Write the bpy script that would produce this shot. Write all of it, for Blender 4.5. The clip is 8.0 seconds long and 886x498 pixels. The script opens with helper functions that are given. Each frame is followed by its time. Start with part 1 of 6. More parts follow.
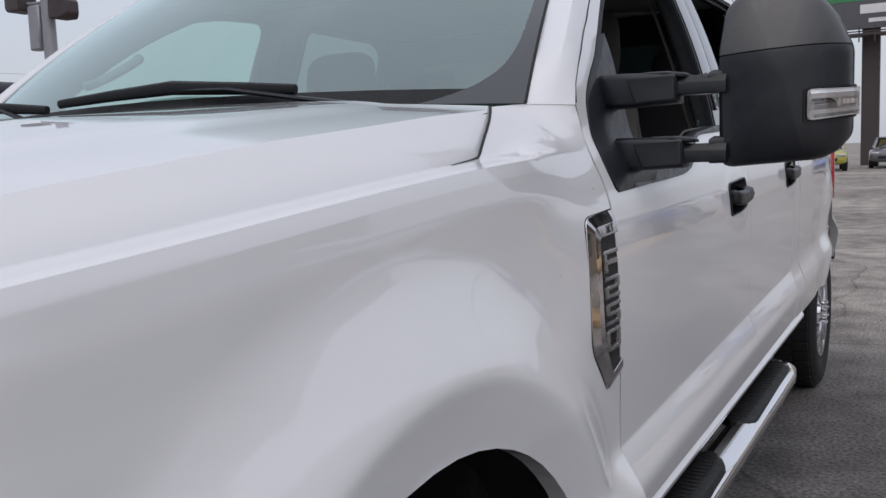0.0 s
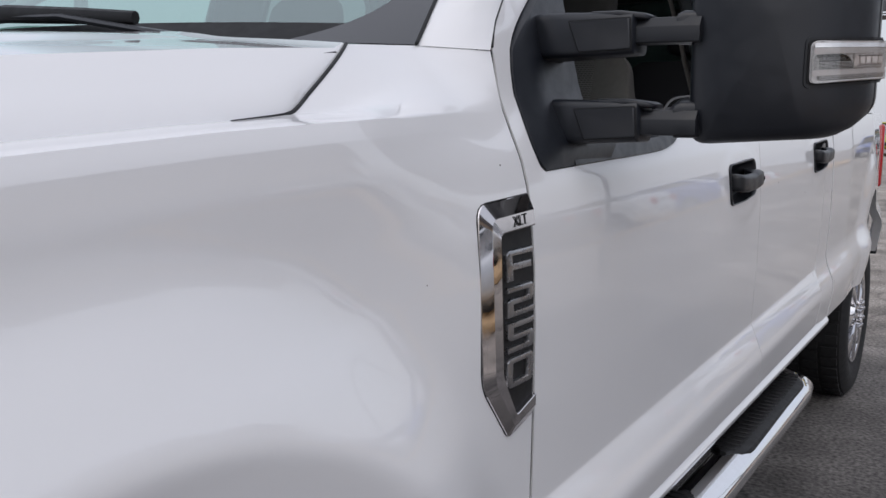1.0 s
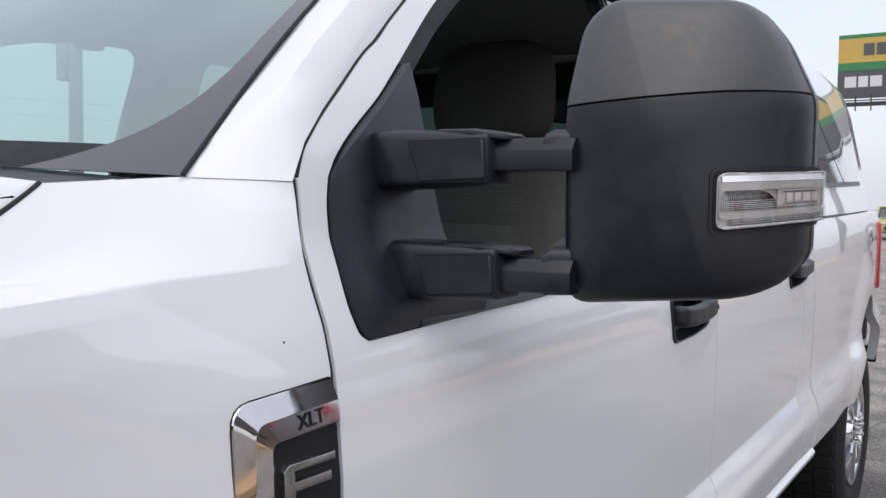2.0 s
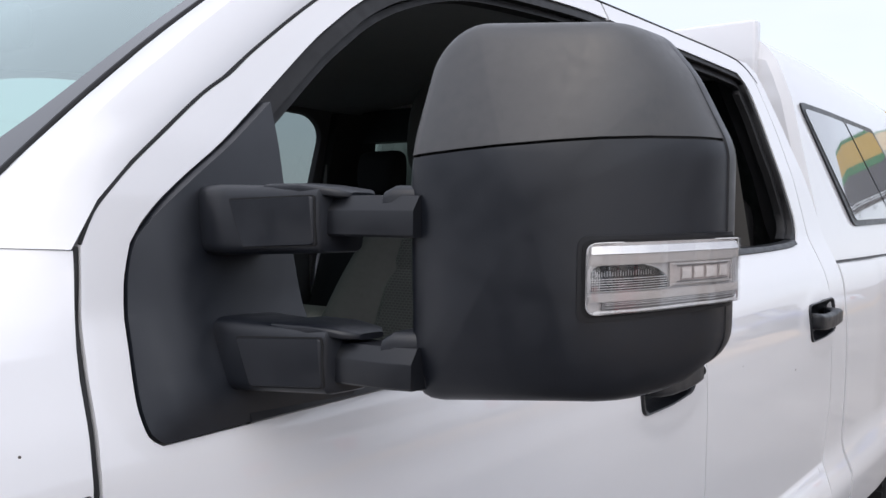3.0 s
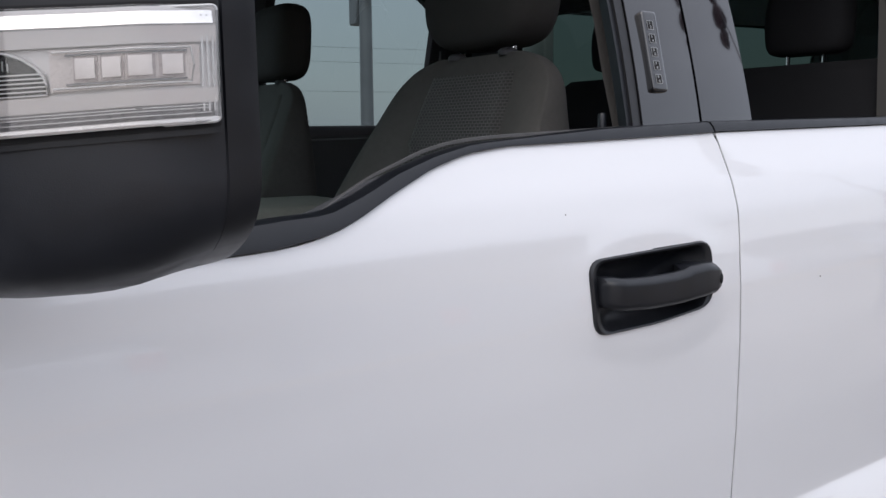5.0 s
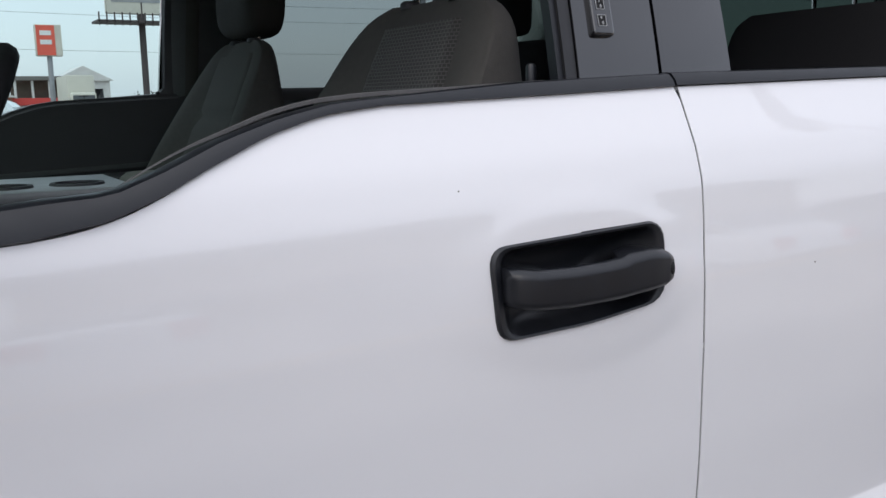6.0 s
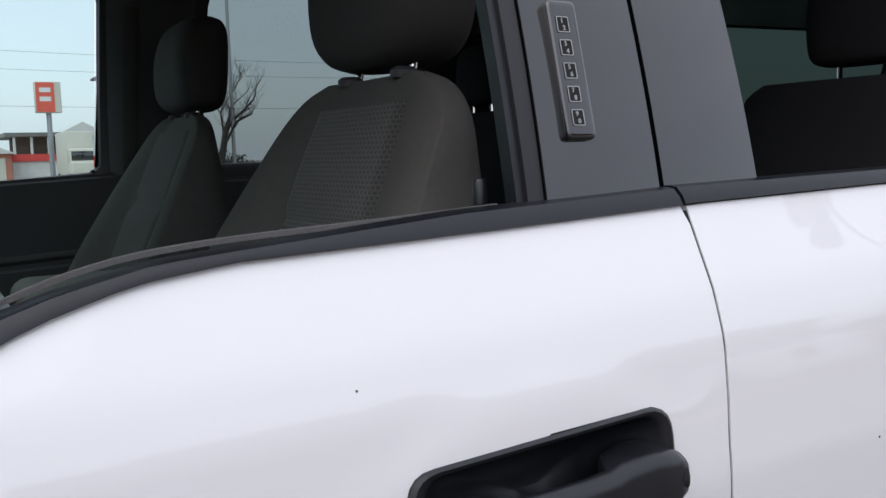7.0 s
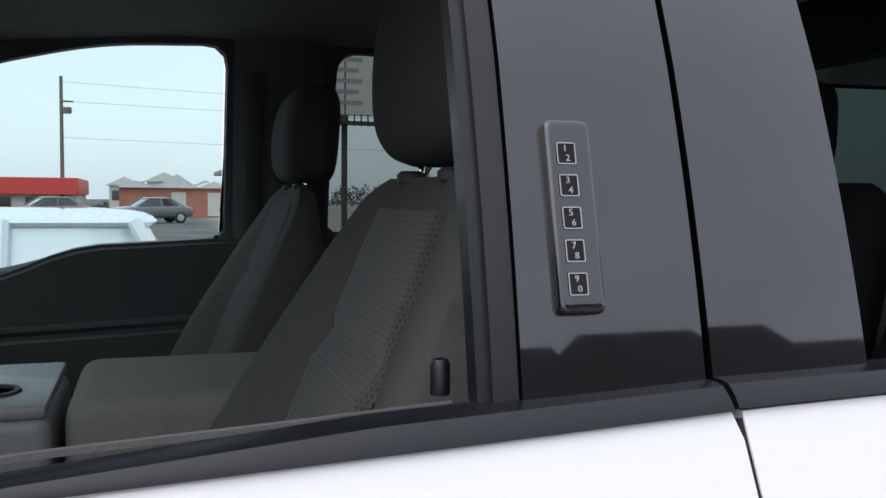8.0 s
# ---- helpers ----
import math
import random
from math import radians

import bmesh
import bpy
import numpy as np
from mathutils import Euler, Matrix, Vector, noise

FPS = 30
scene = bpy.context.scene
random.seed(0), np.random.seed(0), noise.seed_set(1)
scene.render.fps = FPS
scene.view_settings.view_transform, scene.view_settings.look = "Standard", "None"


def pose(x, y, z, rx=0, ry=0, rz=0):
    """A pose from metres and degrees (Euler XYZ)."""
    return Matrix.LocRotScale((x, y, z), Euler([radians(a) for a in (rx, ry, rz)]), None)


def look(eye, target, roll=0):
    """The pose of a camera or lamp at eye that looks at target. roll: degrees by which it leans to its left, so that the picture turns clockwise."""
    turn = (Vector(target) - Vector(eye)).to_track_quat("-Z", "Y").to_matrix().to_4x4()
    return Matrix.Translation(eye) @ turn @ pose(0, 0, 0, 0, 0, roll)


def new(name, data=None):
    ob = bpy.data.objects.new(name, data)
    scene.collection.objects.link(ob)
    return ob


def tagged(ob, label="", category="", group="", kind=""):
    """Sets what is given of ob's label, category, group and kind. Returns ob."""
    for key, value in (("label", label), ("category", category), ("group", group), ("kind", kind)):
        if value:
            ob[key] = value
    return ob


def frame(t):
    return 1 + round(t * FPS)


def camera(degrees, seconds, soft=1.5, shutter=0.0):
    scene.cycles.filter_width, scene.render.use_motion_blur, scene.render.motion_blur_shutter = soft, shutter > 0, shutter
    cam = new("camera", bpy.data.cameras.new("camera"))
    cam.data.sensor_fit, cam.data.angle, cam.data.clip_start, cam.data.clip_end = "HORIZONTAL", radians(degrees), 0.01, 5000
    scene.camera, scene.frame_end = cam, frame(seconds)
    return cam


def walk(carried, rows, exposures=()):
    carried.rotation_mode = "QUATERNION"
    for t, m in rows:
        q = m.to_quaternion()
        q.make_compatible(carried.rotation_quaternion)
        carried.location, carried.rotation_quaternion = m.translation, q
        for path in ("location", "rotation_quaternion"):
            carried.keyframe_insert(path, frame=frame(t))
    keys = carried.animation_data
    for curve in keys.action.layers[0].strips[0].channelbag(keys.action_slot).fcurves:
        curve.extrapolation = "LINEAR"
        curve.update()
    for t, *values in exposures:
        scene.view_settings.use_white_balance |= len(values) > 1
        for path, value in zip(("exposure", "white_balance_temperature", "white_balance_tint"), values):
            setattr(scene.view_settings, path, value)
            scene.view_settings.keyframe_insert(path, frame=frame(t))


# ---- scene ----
cam = camera(52.9, 8.0)
PATH = [
    (0, (0.547, -0.987, 1.344), (-0.442, 0.738, 1.132), -2.0),
    (0.5, (0.616, -0.732, 1.334), (-0.451, 0.938, 1.064), -0.5),
    (1, (0.562, -0.485, 1.329), (-0.512, 1.178, 1.045), 0.4),
    (1.5, (0.514, -0.28, 1.368), (-0.541, 1.403, 1.135), -0.1),
    (2, (0.58, -0.076, 1.41), (-0.526, 1.587, 1.301), 0.8),
    (2.2, (0.615, -0.003, 1.428), (-0.517, 1.644, 1.339), 1.4),
    (3.3, (0.695, 0.292, 1.455), (-0.63, 1.79, 1.422), 0.5),
    (3.5, (0.774, 0.354, 1.456), (-0.64, 1.768, 1.424), 0.4),
    (4, (0.881, 0.497, 1.45), (-0.685, 1.739, 1.385), 0.6),
    (4.5, (0.839, 0.664, 1.413), (-0.767, 1.846, 1.261), 0.4),
    (5, (0.786, 0.805, 1.387), (-0.839, 1.945, 1.137), -0.4),
    (5.2, (0.776, 0.873, 1.376), (-0.868, 1.977, 1.094), -0.7),
    (6.3, (0.653, 1.163, 1.384), (-1.051, 2.156, 1.055), -1.0),
    (6.5, (0.587, 1.207, 1.399), (-1.106, 2.229, 1.098), -1.1),
    (7, (0.49, 1.315, 1.44), (-1.221, 2.328, 1.224), -1.5),
    (7.5, (0.464, 1.449, 1.483), (-1.352, 2.275, 1.336), 0.1),
    (8, (0.385, 1.542, 1.513), (-1.509, 2.175, 1.4), 0.5),
]
walk(cam, [(t, look(eye, target, roll)) for t, eye, target, roll in PATH], [(0.0, -0.36), (0.5, -0.25), (1.0, -0.20), (2.0, 0.14), (3.5, 0.34), (4.5, 0.52), (5.0, 0.30), (6.5, 0.24), (8.0, 0.45)])

# ---- light ----
world = bpy.data.worlds.new("world")
scene.world = world
world.use_nodes = True
wn, wl = world.node_tree.nodes, world.node_tree.links
wn.clear()
w_out = wn.new("ShaderNodeOutputWorld")
w_bg = wn.new("ShaderNodeBackground")
w_sky = wn.new("ShaderNodeTexSky")
w_sky.sky_type, w_sky.sun_disc = "NISHITA", False
w_sky.sun_elevation, w_sky.sun_rotation = radians(50), radians(150)
w_sky.air_density, w_sky.dust_density = 1.0, 3.0
w_co = wn.new("ShaderNodeTexCoord")
w_sep = wn.new("ShaderNodeSeparateXYZ")
w_ramp = wn.new("ShaderNodeValToRGB")
w_ramp.color_ramp.elements[0].position, w_ramp.color_ramp.elements[0].color = 0.0, (0.78, 0.80, 0.895, 1)
w_ramp.color_ramp.elements[1].position, w_ramp.color_ramp.elements[1].color = 0.9, (1.13, 1.16, 1.29, 1)
w_mid = w_ramp.color_ramp.elements.new(0.5)
w_mid.color = (0.88, 0.90, 1.0, 1)
w_map = wn.new("ShaderNodeMapping")
w_map.inputs["Scale"].default_value = (1.6, 1.6, 4.5)
w_noise = wn.new("ShaderNodeTexNoise")
w_noise.inputs["Scale"].default_value, w_noise.inputs["Detail"].default_value = 1.6, 5.0
w_cloud = wn.new("ShaderNodeMapRange")
w_cloud.inputs["From Min"].default_value, w_cloud.inputs["From Max"].default_value = 0.3, 0.7
w_cloud.inputs["To Min"].default_value, w_cloud.inputs["To Max"].default_value = 0.93, 1.04
w_mul = wn.new("ShaderNodeMix")
w_mul.data_type, w_mul.blend_type = "RGBA", "MULTIPLY"
w_mul.inputs[0].default_value = 1.0
w_mix = wn.new("ShaderNodeMix")
w_mix.data_type = "RGBA"
w_mix.inputs[0].default_value = 0.06
wl.new(w_co.outputs["Generated"], w_sep.inputs[0])
wl.new(w_sep.outputs["Z"], w_ramp.inputs[0])
wl.new(w_co.outputs["Generated"], w_map.inputs[0])
wl.new(w_map.outputs[0], w_noise.inputs["Vector"])
wl.new(w_noise.outputs[0], w_cloud.inputs["Value"])
wl.new(w_ramp.outputs[0], w_mul.inputs[6])
wl.new(w_cloud.outputs[0], w_mul.inputs[7])
wl.new(w_mul.outputs[2], w_mix.inputs[6])
wl.new(w_sky.outputs[0], w_mix.inputs[7])
wl.new(w_mix.outputs[2], w_bg.inputs[0])
w_bg.inputs[1].default_value = 0.84
wl.new(w_bg.outputs[0], w_out.inputs[0])
sun = new("sun", bpy.data.lights.new("sun", "SUN"))
sun.data.energy, sun.data.angle, sun.data.color = 0.5, radians(70), (1.0, 0.99, 0.98)
sun.matrix_world = look((8, -6, 14), (0, 1, 0))

# ---- materials ----


def nodes_of(name):
    m = bpy.data.materials.new(name)
    m.use_nodes = True
    return m, m.node_tree.nodes, m.node_tree.links, m.node_tree.nodes["Principled BSDF"]


def surface(name, color, rough=0.5, metal=0.0, coat=0.0, vary=0.08, scale=3.0, bump=0.0, bump_scale=80.0, coat_rough=0.03,
            rough_vary=0.06, spec=0.5, spread=0.0):
    """A surface with two scales of colour change, uneven gloss and fine relief."""
    m, n, l, p = nodes_of(name)
    p.inputs["Metallic"].default_value = metal
    p.inputs["Coat Weight"].default_value = coat
    p.inputs["Coat Roughness"].default_value = coat_rough
    p.inputs["Specular IOR Level"].default_value = spec
    co = n.new("ShaderNodeTexCoord")
    a = n.new("ShaderNodeTexNoise")
    a.inputs["Scale"].default_value, a.inputs["Detail"].default_value = scale, 4.0
    b = n.new("ShaderNodeTexNoise")
    b.inputs["Scale"].default_value, b.inputs["Detail"].default_value = scale * 14, 3.0
    add = n.new("ShaderNodeMath")
    add.operation = "ADD"
    l.new(co.outputs["Object"], a.inputs["Vector"])
    l.new(co.outputs["Object"], b.inputs["Vector"])
    l.new(a.outputs[0], add.inputs[0])
    l.new(b.outputs[0], add.inputs[1])
    r = n.new("ShaderNodeMapRange")
    r.inputs["From Min"].default_value, r.inputs["From Max"].default_value = 0.6, 1.4
    r.inputs["To Min"].default_value, r.inputs["To Max"].default_value = 1 - vary, 1 + vary
    l.new(add.outputs[0], r.inputs["Value"])
    mul = n.new("ShaderNodeMix")
    mul.data_type, mul.blend_type = "RGBA", "MULTIPLY"
    mul.inputs[0].default_value = 1.0
    mul.inputs[6].default_value = (*color, 1)
    l.new(r.outputs[0], mul.inputs[7])
    src = mul.outputs[2]
    if spread:
        info = n.new("ShaderNodeObjectInfo")
        rr = n.new("ShaderNodeMapRange")
        rr.inputs["To Min"].default_value, rr.inputs["To Max"].default_value = 1 - spread, 1 + spread
        l.new(info.outputs["Random"], rr.inputs["Value"])
        m2 = n.new("ShaderNodeMix")
        m2.data_type, m2.blend_type = "RGBA", "MULTIPLY"
        m2.inputs[0].default_value = 1.0
        l.new(src, m2.inputs[6])
        l.new(rr.outputs[0], m2.inputs[7])
        src = m2.outputs[2]
    l.new(src, p.inputs["Base Color"])
    q = n.new("ShaderNodeMapRange")
    q.inputs["From Min"].default_value, q.inputs["From Max"].default_value = 0.35, 0.65
    q.inputs["To Min"].default_value, q.inputs["To Max"].default_value = max(0.0, rough - rough_vary), min(1.0, rough + rough_vary)
    l.new(b.outputs[0], q.inputs["Value"])
    l.new(q.outputs[0], p.inputs["Roughness"])
    if bump:
        c = n.new("ShaderNodeTexNoise")
        c.inputs["Scale"].default_value, c.inputs["Detail"].default_value = bump_scale, 3.0
        l.new(co.outputs["Object"], c.inputs["Vector"])
        bp = n.new("ShaderNodeBump")
        bp.inputs["Strength"].default_value, bp.inputs["Distance"].default_value = bump, 0.002
        l.new(c.outputs[0], bp.inputs["Height"])
        l.new(bp.outputs[0], p.inputs["Normal"])
    return m


def pane_glass(name, tint, gloss=0.08, through_tint=1.0, shine=(1, 1, 1)):
    """Thin glass: clear or tinted straight through, with a sharp reflection that grows at grazing angles."""
    m, n, l, p = nodes_of(name)
    n.remove(p)
    out = n["Material Output"]
    tr = n.new("ShaderNodeBsdfTransparent")
    tr.inputs[0].default_value = (*[c * through_tint for c in tint], 1)
    gl = n.new("ShaderNodeBsdfGlossy")
    gl.inputs["Roughness"].default_value = 0.015
    gl.inputs["Color"].default_value = (*shine, 1)
    lw = n.new("ShaderNodeLayerWeight")
    lw.inputs["Blend"].default_value = 0.5
    fr = n.new("ShaderNodeMath")
    fr.operation = "POWER"
    fr.inputs[1].default_value = 4.0
    l.new(lw.outputs["Facing"], fr.inputs[0])
    ad = n.new("ShaderNodeMath")
    ad.operation, ad.use_clamp = "ADD", True
    ad.inputs[1].default_value = gloss
    mx = n.new("ShaderNodeMixShader")
    l.new(fr.outputs[0], ad.inputs[0])
    l.new(ad.outputs[0], mx.inputs[0])
    l.new(tr.outputs[0], mx.inputs[1])
    l.new(gl.outputs[0], mx.inputs[2])
    l.new(mx.outputs[0], out.inputs[0])
    return m


def weave(name, color, dark, size=0.006, depth=0.6, oval=True):
    """Seat cloth: rows of small ovals pressed into a ribbed fabric."""
    m, n, l, p = nodes_of(name)
    p.inputs["Roughness"].default_value = 0.92
    p.inputs["Sheen Weight"].default_value = 0.25
    co = n.new("ShaderNodeTexCoord")
    mp = n.new("ShaderNodeMapping")
    mp.inputs["Scale"].default_value = (1 / size, 1 / size, 1 / size)
    br = n.new("ShaderNodeTexBrick")
    br.inputs["Scale"].default_value = 1.0
    br.inputs["Mortar Size"].default_value = 0.22
    br.inputs["Mortar Smooth"].default_value = 1.0
    br.inputs["Brick Width"].default_value = 1.6 if oval else 1.0
    br.inputs["Row Height"].default_value = 0.86 if oval else 0.8
    swap = n.new("ShaderNodeCombineXYZ")
    sep = n.new("ShaderNodeSeparateXYZ")
    l.new(co.outputs["Object"], mp.inputs[0])
    l.new(mp.outputs[0], sep.inputs[0])
    run = n.new("ShaderNodeMath")
    run.operation = "ADD"
    l.new(sep.outputs["X"], run.inputs[0])
    l.new(sep.outputs["Y"], run.inputs[1])
    l.new(run.outputs[0], swap.inputs["X"])
    l.new(sep.outputs["Z"], swap.inputs["Y"])
    l.new(swap.outputs[0], br.inputs["Vector"])
    mix = n.new("ShaderNodeMix")
    mix.data_type = "RGBA"
    mix.inputs[6].default_value, mix.inputs[7].default_value = (*dark, 1), (*color, 1)
    l.new(br.outputs["Fac"], mix.inputs[0])
    no = n.new("ShaderNodeTexNoise")
    no.inputs["Scale"].default_value = 7.0
    l.new(co.outputs["Object"], no.inputs["Vector"])
    m2 = n.new("ShaderNodeMix")
    m2.data_type, m2.blend_type = "RGBA", "MULTIPLY"
    m2.inputs[0].default_value = 0.35
    l.new(mix.outputs[2], m2.inputs[6])
    l.new(no.outputs[0], m2.inputs[7])
    l.new(m2.outputs[2], p.inputs["Base Color"])
    bp = n.new("ShaderNodeBump")
    bp.inputs["Strength"].default_value, bp.inputs["Distance"].default_value = depth, 0.002
    l.new(br.outputs["Fac"], bp.inputs["Height"])
    l.new(bp.outputs[0], p.inputs["Normal"])
    return m


PAINT = surface("white_paint", (0.80, 0.80, 0.815), 0.34, coat=1.0, vary=0.006, scale=0.8, coat_rough=0.015, rough_vary=0.0)
PAINT.node_tree.nodes["Principled BSDF"].inputs["Coat IOR"].default_value = 1.62
PLASTIC = surface("black_textured_plastic", (0.0060, 0.0080, 0.0130), 0.41, vary=0.12, bump=0.06, bump_scale=1400, rough_vary=0.05, spec=0.62)
PLASTIC_SMOOTH = surface("black_smooth_plastic", (0.0085, 0.0096, 0.0128), 0.36, vary=0.1, bump=0.03, bump_scale=1500)
GLOSS_BLACK = surface("gloss_black", (0.0045, 0.0045, 0.0060), 0.05, vary=0.1, rough_vary=0.012, spec=0.7, coat=1.0)
RUBBER = surface("black_rubber", (0.010, 0.010, 0.011), 0.55, vary=0.15, bump=0.05, bump_scale=500, spec=0.35)
CAP_PLASTIC = surface("faded_black_plastic", (0.040, 0.0385, 0.038), 0.40, vary=0.35, scale=7, bump=0.06, bump_scale=1400, spec=0.9)
CHANNEL = surface("satin_black_channel", (0.016, 0.016, 0.018), 0.35, vary=0.1)
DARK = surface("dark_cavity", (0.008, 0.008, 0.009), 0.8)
CHROME = surface("chrome", (0.86, 0.86, 0.87), 0.05, metal=1.0, vary=0.03, rough_vary=0.03)
SATIN = surface("satin_silver", (0.52, 0.52, 0.53), 0.30, metal=1.0, vary=0.06)
GLASS = pane_glass("windshield_glass", (0.44, 0.60, 0.535), 0.27, 1.0, (0.86, 1.0, 0.97))
GLASS_CLEAR = pane_glass("side_glass", (0.72, 0.88, 0.86), 0.06)
GLASS_HALF = pane_glass("half_tinted_glass", (0.245, 0.295, 0.29), 0.05)
GLASS_TINT = pane_glass("privacy_glass", (0.105, 0.140, 0.125), 0.010)
LENS = pane_glass("lens_plastic", (0.95, 0.95, 0.95), 0.05)
TYRE = surface("tyre_rubber", (0.013, 0.013, 0.014), 0.8, vary=0.2, bump=0.4, bump_scale=120)
CLOTH = weave("seat_cloth_ovals", (0.122, 0.117, 0.110), (0.064, 0.061, 0.058), 0.0068)
CLOTH_PLAIN = surface("seat_cloth_mesh", (0.112, 0.107, 0.101), 0.92, vary=0.12, scale=6, bump=0.35, bump_scale=420, spec=0.2)
# seat cloth darkened to carry the shade at the back of the cabin
CLOTH_REAR_SHADED = surface("rear_seat_cloth_shaded", (0.020, 0.020, 0.022), 0.92, vary=0.15, bump=0.3, bump_scale=700, spec=0.2)
CLOTH_BACK = surface("seat_cloth_dark", (0.056, 0.053, 0.050), 0.92, vary=0.15, bump=0.3, bump_scale=700)
TRIM_GREY = surface("interior_grey_plastic", (0.10, 0.103, 0.108), 0.6, vary=0.1, bump=0.25, bump_scale=600)
TRIM_DARK = surface("interior_black_plastic", (0.066, 0.064, 0.070), 0.6, vary=0.1, bump=0.25, bump_scale=600)
HEADLINER = surface("headliner_cloth", (0.24, 0.24, 0.245), 0.95, vary=0.1)
RED_LENS = surface("red_lens", (0.45, 0.015, 0.02), 0.15, coat=0.5)


def lot_surface():
    """Old concrete with a worn asphalt strip beside the truck, its tone also holding the truck's shade: blotches,
    aggregate, thin cracks.
    """
    m, n, l, p = nodes_of("concrete_lot")
    co = n.new("ShaderNodeTexCoord")

    def tex(scale, detail, lo, hi, a, b):
        t = n.new("ShaderNodeTexNoise")
        t.inputs["Scale"].default_value, t.inputs["Detail"].default_value = scale, detail
        l.new(co.outputs["Object"], t.inputs["Vector"])
        r = n.new("ShaderNodeMapRange")
        for key, v in (("From Min", lo), ("From Max", hi), ("To Min", a), ("To Max", b)):
            r.inputs[key].default_value = v
        l.new(t.outputs[0], r.inputs["Value"])
        return r.outputs[0]

    big, mid, fine = tex(0.35, 3, 0.35, 0.65, 0.75, 1.2), tex(3.0, 6, 0.3, 0.7, 0.62, 1.34), tex(55, 4, 0.3, 0.7, 0.42, 1.7)
    warp = n.new("ShaderNodeTexNoise")
    warp.inputs["Scale"].default_value = 1.3
    l.new(co.outputs["Object"], warp.inputs["Vector"])
    mixv = n.new("ShaderNodeMix")
    mixv.data_type = "VECTOR"
    mixv.inputs[0].default_value = 0.25
    l.new(co.outputs["Object"], mixv.inputs[4])
    l.new(warp.outputs[1], mixv.inputs[5])
    vo = n.new("ShaderNodeTexVoronoi")
    vo.feature = "DISTANCE_TO_EDGE"
    vo.inputs["Scale"].default_value = 0.42
    l.new(mixv.outputs[1], vo.inputs["Vector"])
    crack = n.new("ShaderNodeMapRange")
    for key, v in (("From Min", 0.0), ("From Max", 0.006), ("To Min", 0.62), ("To Max", 1.0)):
        crack.inputs[key].default_value = v
    l.new(vo.outputs["Distance"], crack.inputs["Value"])
    sep = n.new("ShaderNodeSeparateXYZ")
    l.new(mixv.outputs[1], sep.inputs[0])
    edge = []
    for axis, lo, hi in (("X", 1.5, 3.2), ("Y", 3.4, 5.2)):
        r = n.new("ShaderNodeMapRange")
        r.interpolation_type = "SMOOTHSTEP"
        r.inputs["From Min"].default_value, r.inputs["From Max"].default_value = lo, hi
        l.new(sep.outputs[axis], r.inputs["Value"])
        edge.append(r.outputs[0])
    far = n.new("ShaderNodeMath")
    far.operation = "MAXIMUM"
    l.new(edge[0], far.inputs[0])
    l.new(edge[1], far.inputs[1])
    # first tone: asphalt with the shade near the truck painted in
    base = n.new("ShaderNodeMix")
    base.data_type = "RGBA"
    base.inputs[6].default_value, base.inputs[7].default_value = (0.116, 0.108, 0.104, 1), (0.29, 0.260, 0.232, 1)
    l.new(far.outputs[0], base.inputs[0])
    src = None
    for f in (big, mid, fine, crack.outputs[0]):
        mx = n.new("ShaderNodeMix")
        mx.data_type, mx.blend_type = "RGBA", "MULTIPLY"
        mx.inputs[0].default_value = 1.0
        if src is None:
            l.new(base.outputs[2], mx.inputs[6])
        else:
            l.new(src, mx.inputs[6])
        l.new(f, mx.inputs[7])
        src = mx.outputs[2]
    l.new(src, p.inputs["Base Color"])
    p.inputs["Roughness"].default_value = 0.9
    p.inputs["Specular IOR Level"].default_value = 0.3
    bp = n.new("ShaderNodeBump")
    bp.inputs["Strength"].default_value, bp.inputs["Distance"].default_value = 0.5, 0.004
    l.new(fine, bp.inputs["Height"])
    l.new(bp.outputs[0], p.inputs["Normal"])
    return m


ASPHALT = lot_surface()

# ---- helpers for meshes ----


def finish(bm, name, mat, angle=38):
    bmesh.ops.remove_doubles(bm, verts=bm.verts, dist=0.00005)
    me = bpy.data.meshes.new(name)
    bm.to_mesh(me)
    bm.free()
    me.materials.append(mat)
    me.shade_smooth()
    me.set_sharp_from_angle(angle=radians(angle))
    return me


def part(name, bm, mat, parent=None, label="", angle=38):
    ob = new(name, finish(bm, name, mat, angle))
    ob.parent = parent
    return tagged(ob, label=label)


def thing(name, label, category, at=(0, 0, 0), rz=0, group="", kind=""):
    ob = new(name)
    ob.matrix_basis = pose(*at, 0, 0, rz)
    return tagged(ob, label, category, group, kind)


def box(bm, lo, hi, bev=0.0, seg=2, rot=None):
    lo, hi = Vector(lo), Vector(hi)
    mid, size = (lo + hi) / 2, hi - lo
    m = Matrix.Translation(mid) @ (rot.to_4x4() if rot else Matrix.Identity(4)) @ Matrix.Diagonal((*size, 1))
    vs = bmesh.ops.create_cube(bm, size=1, matrix=m)["verts"]
    if bev:
        es = list({e for v in vs for e in v.link_edges})
        bmesh.ops.bevel(bm, geom=es, offset=bev, segments=seg, affect="EDGES", profile=0.5)
    return bm


def loft(bm, rings, close_ring=True, cap0=True, cap1=True):
    """Skin between rings of equal length."""
    vs = [[bm.verts.new(p) for p in r] for r in rings]
    k = len(rings[0])
    for a, b in zip(vs, vs[1:]):
        for i in range(k if close_ring else k - 1):
            j = (i + 1) % k
            bm.faces.new((a[i], a[j], b[j], b[i]))
    if close_ring and cap0:
        bm.faces.new(list(reversed(vs[0])))
    if close_ring and cap1:
        bm.faces.new(vs[-1])
    bmesh.ops.recalc_face_normals(bm, faces=bm.faces)
    return bm


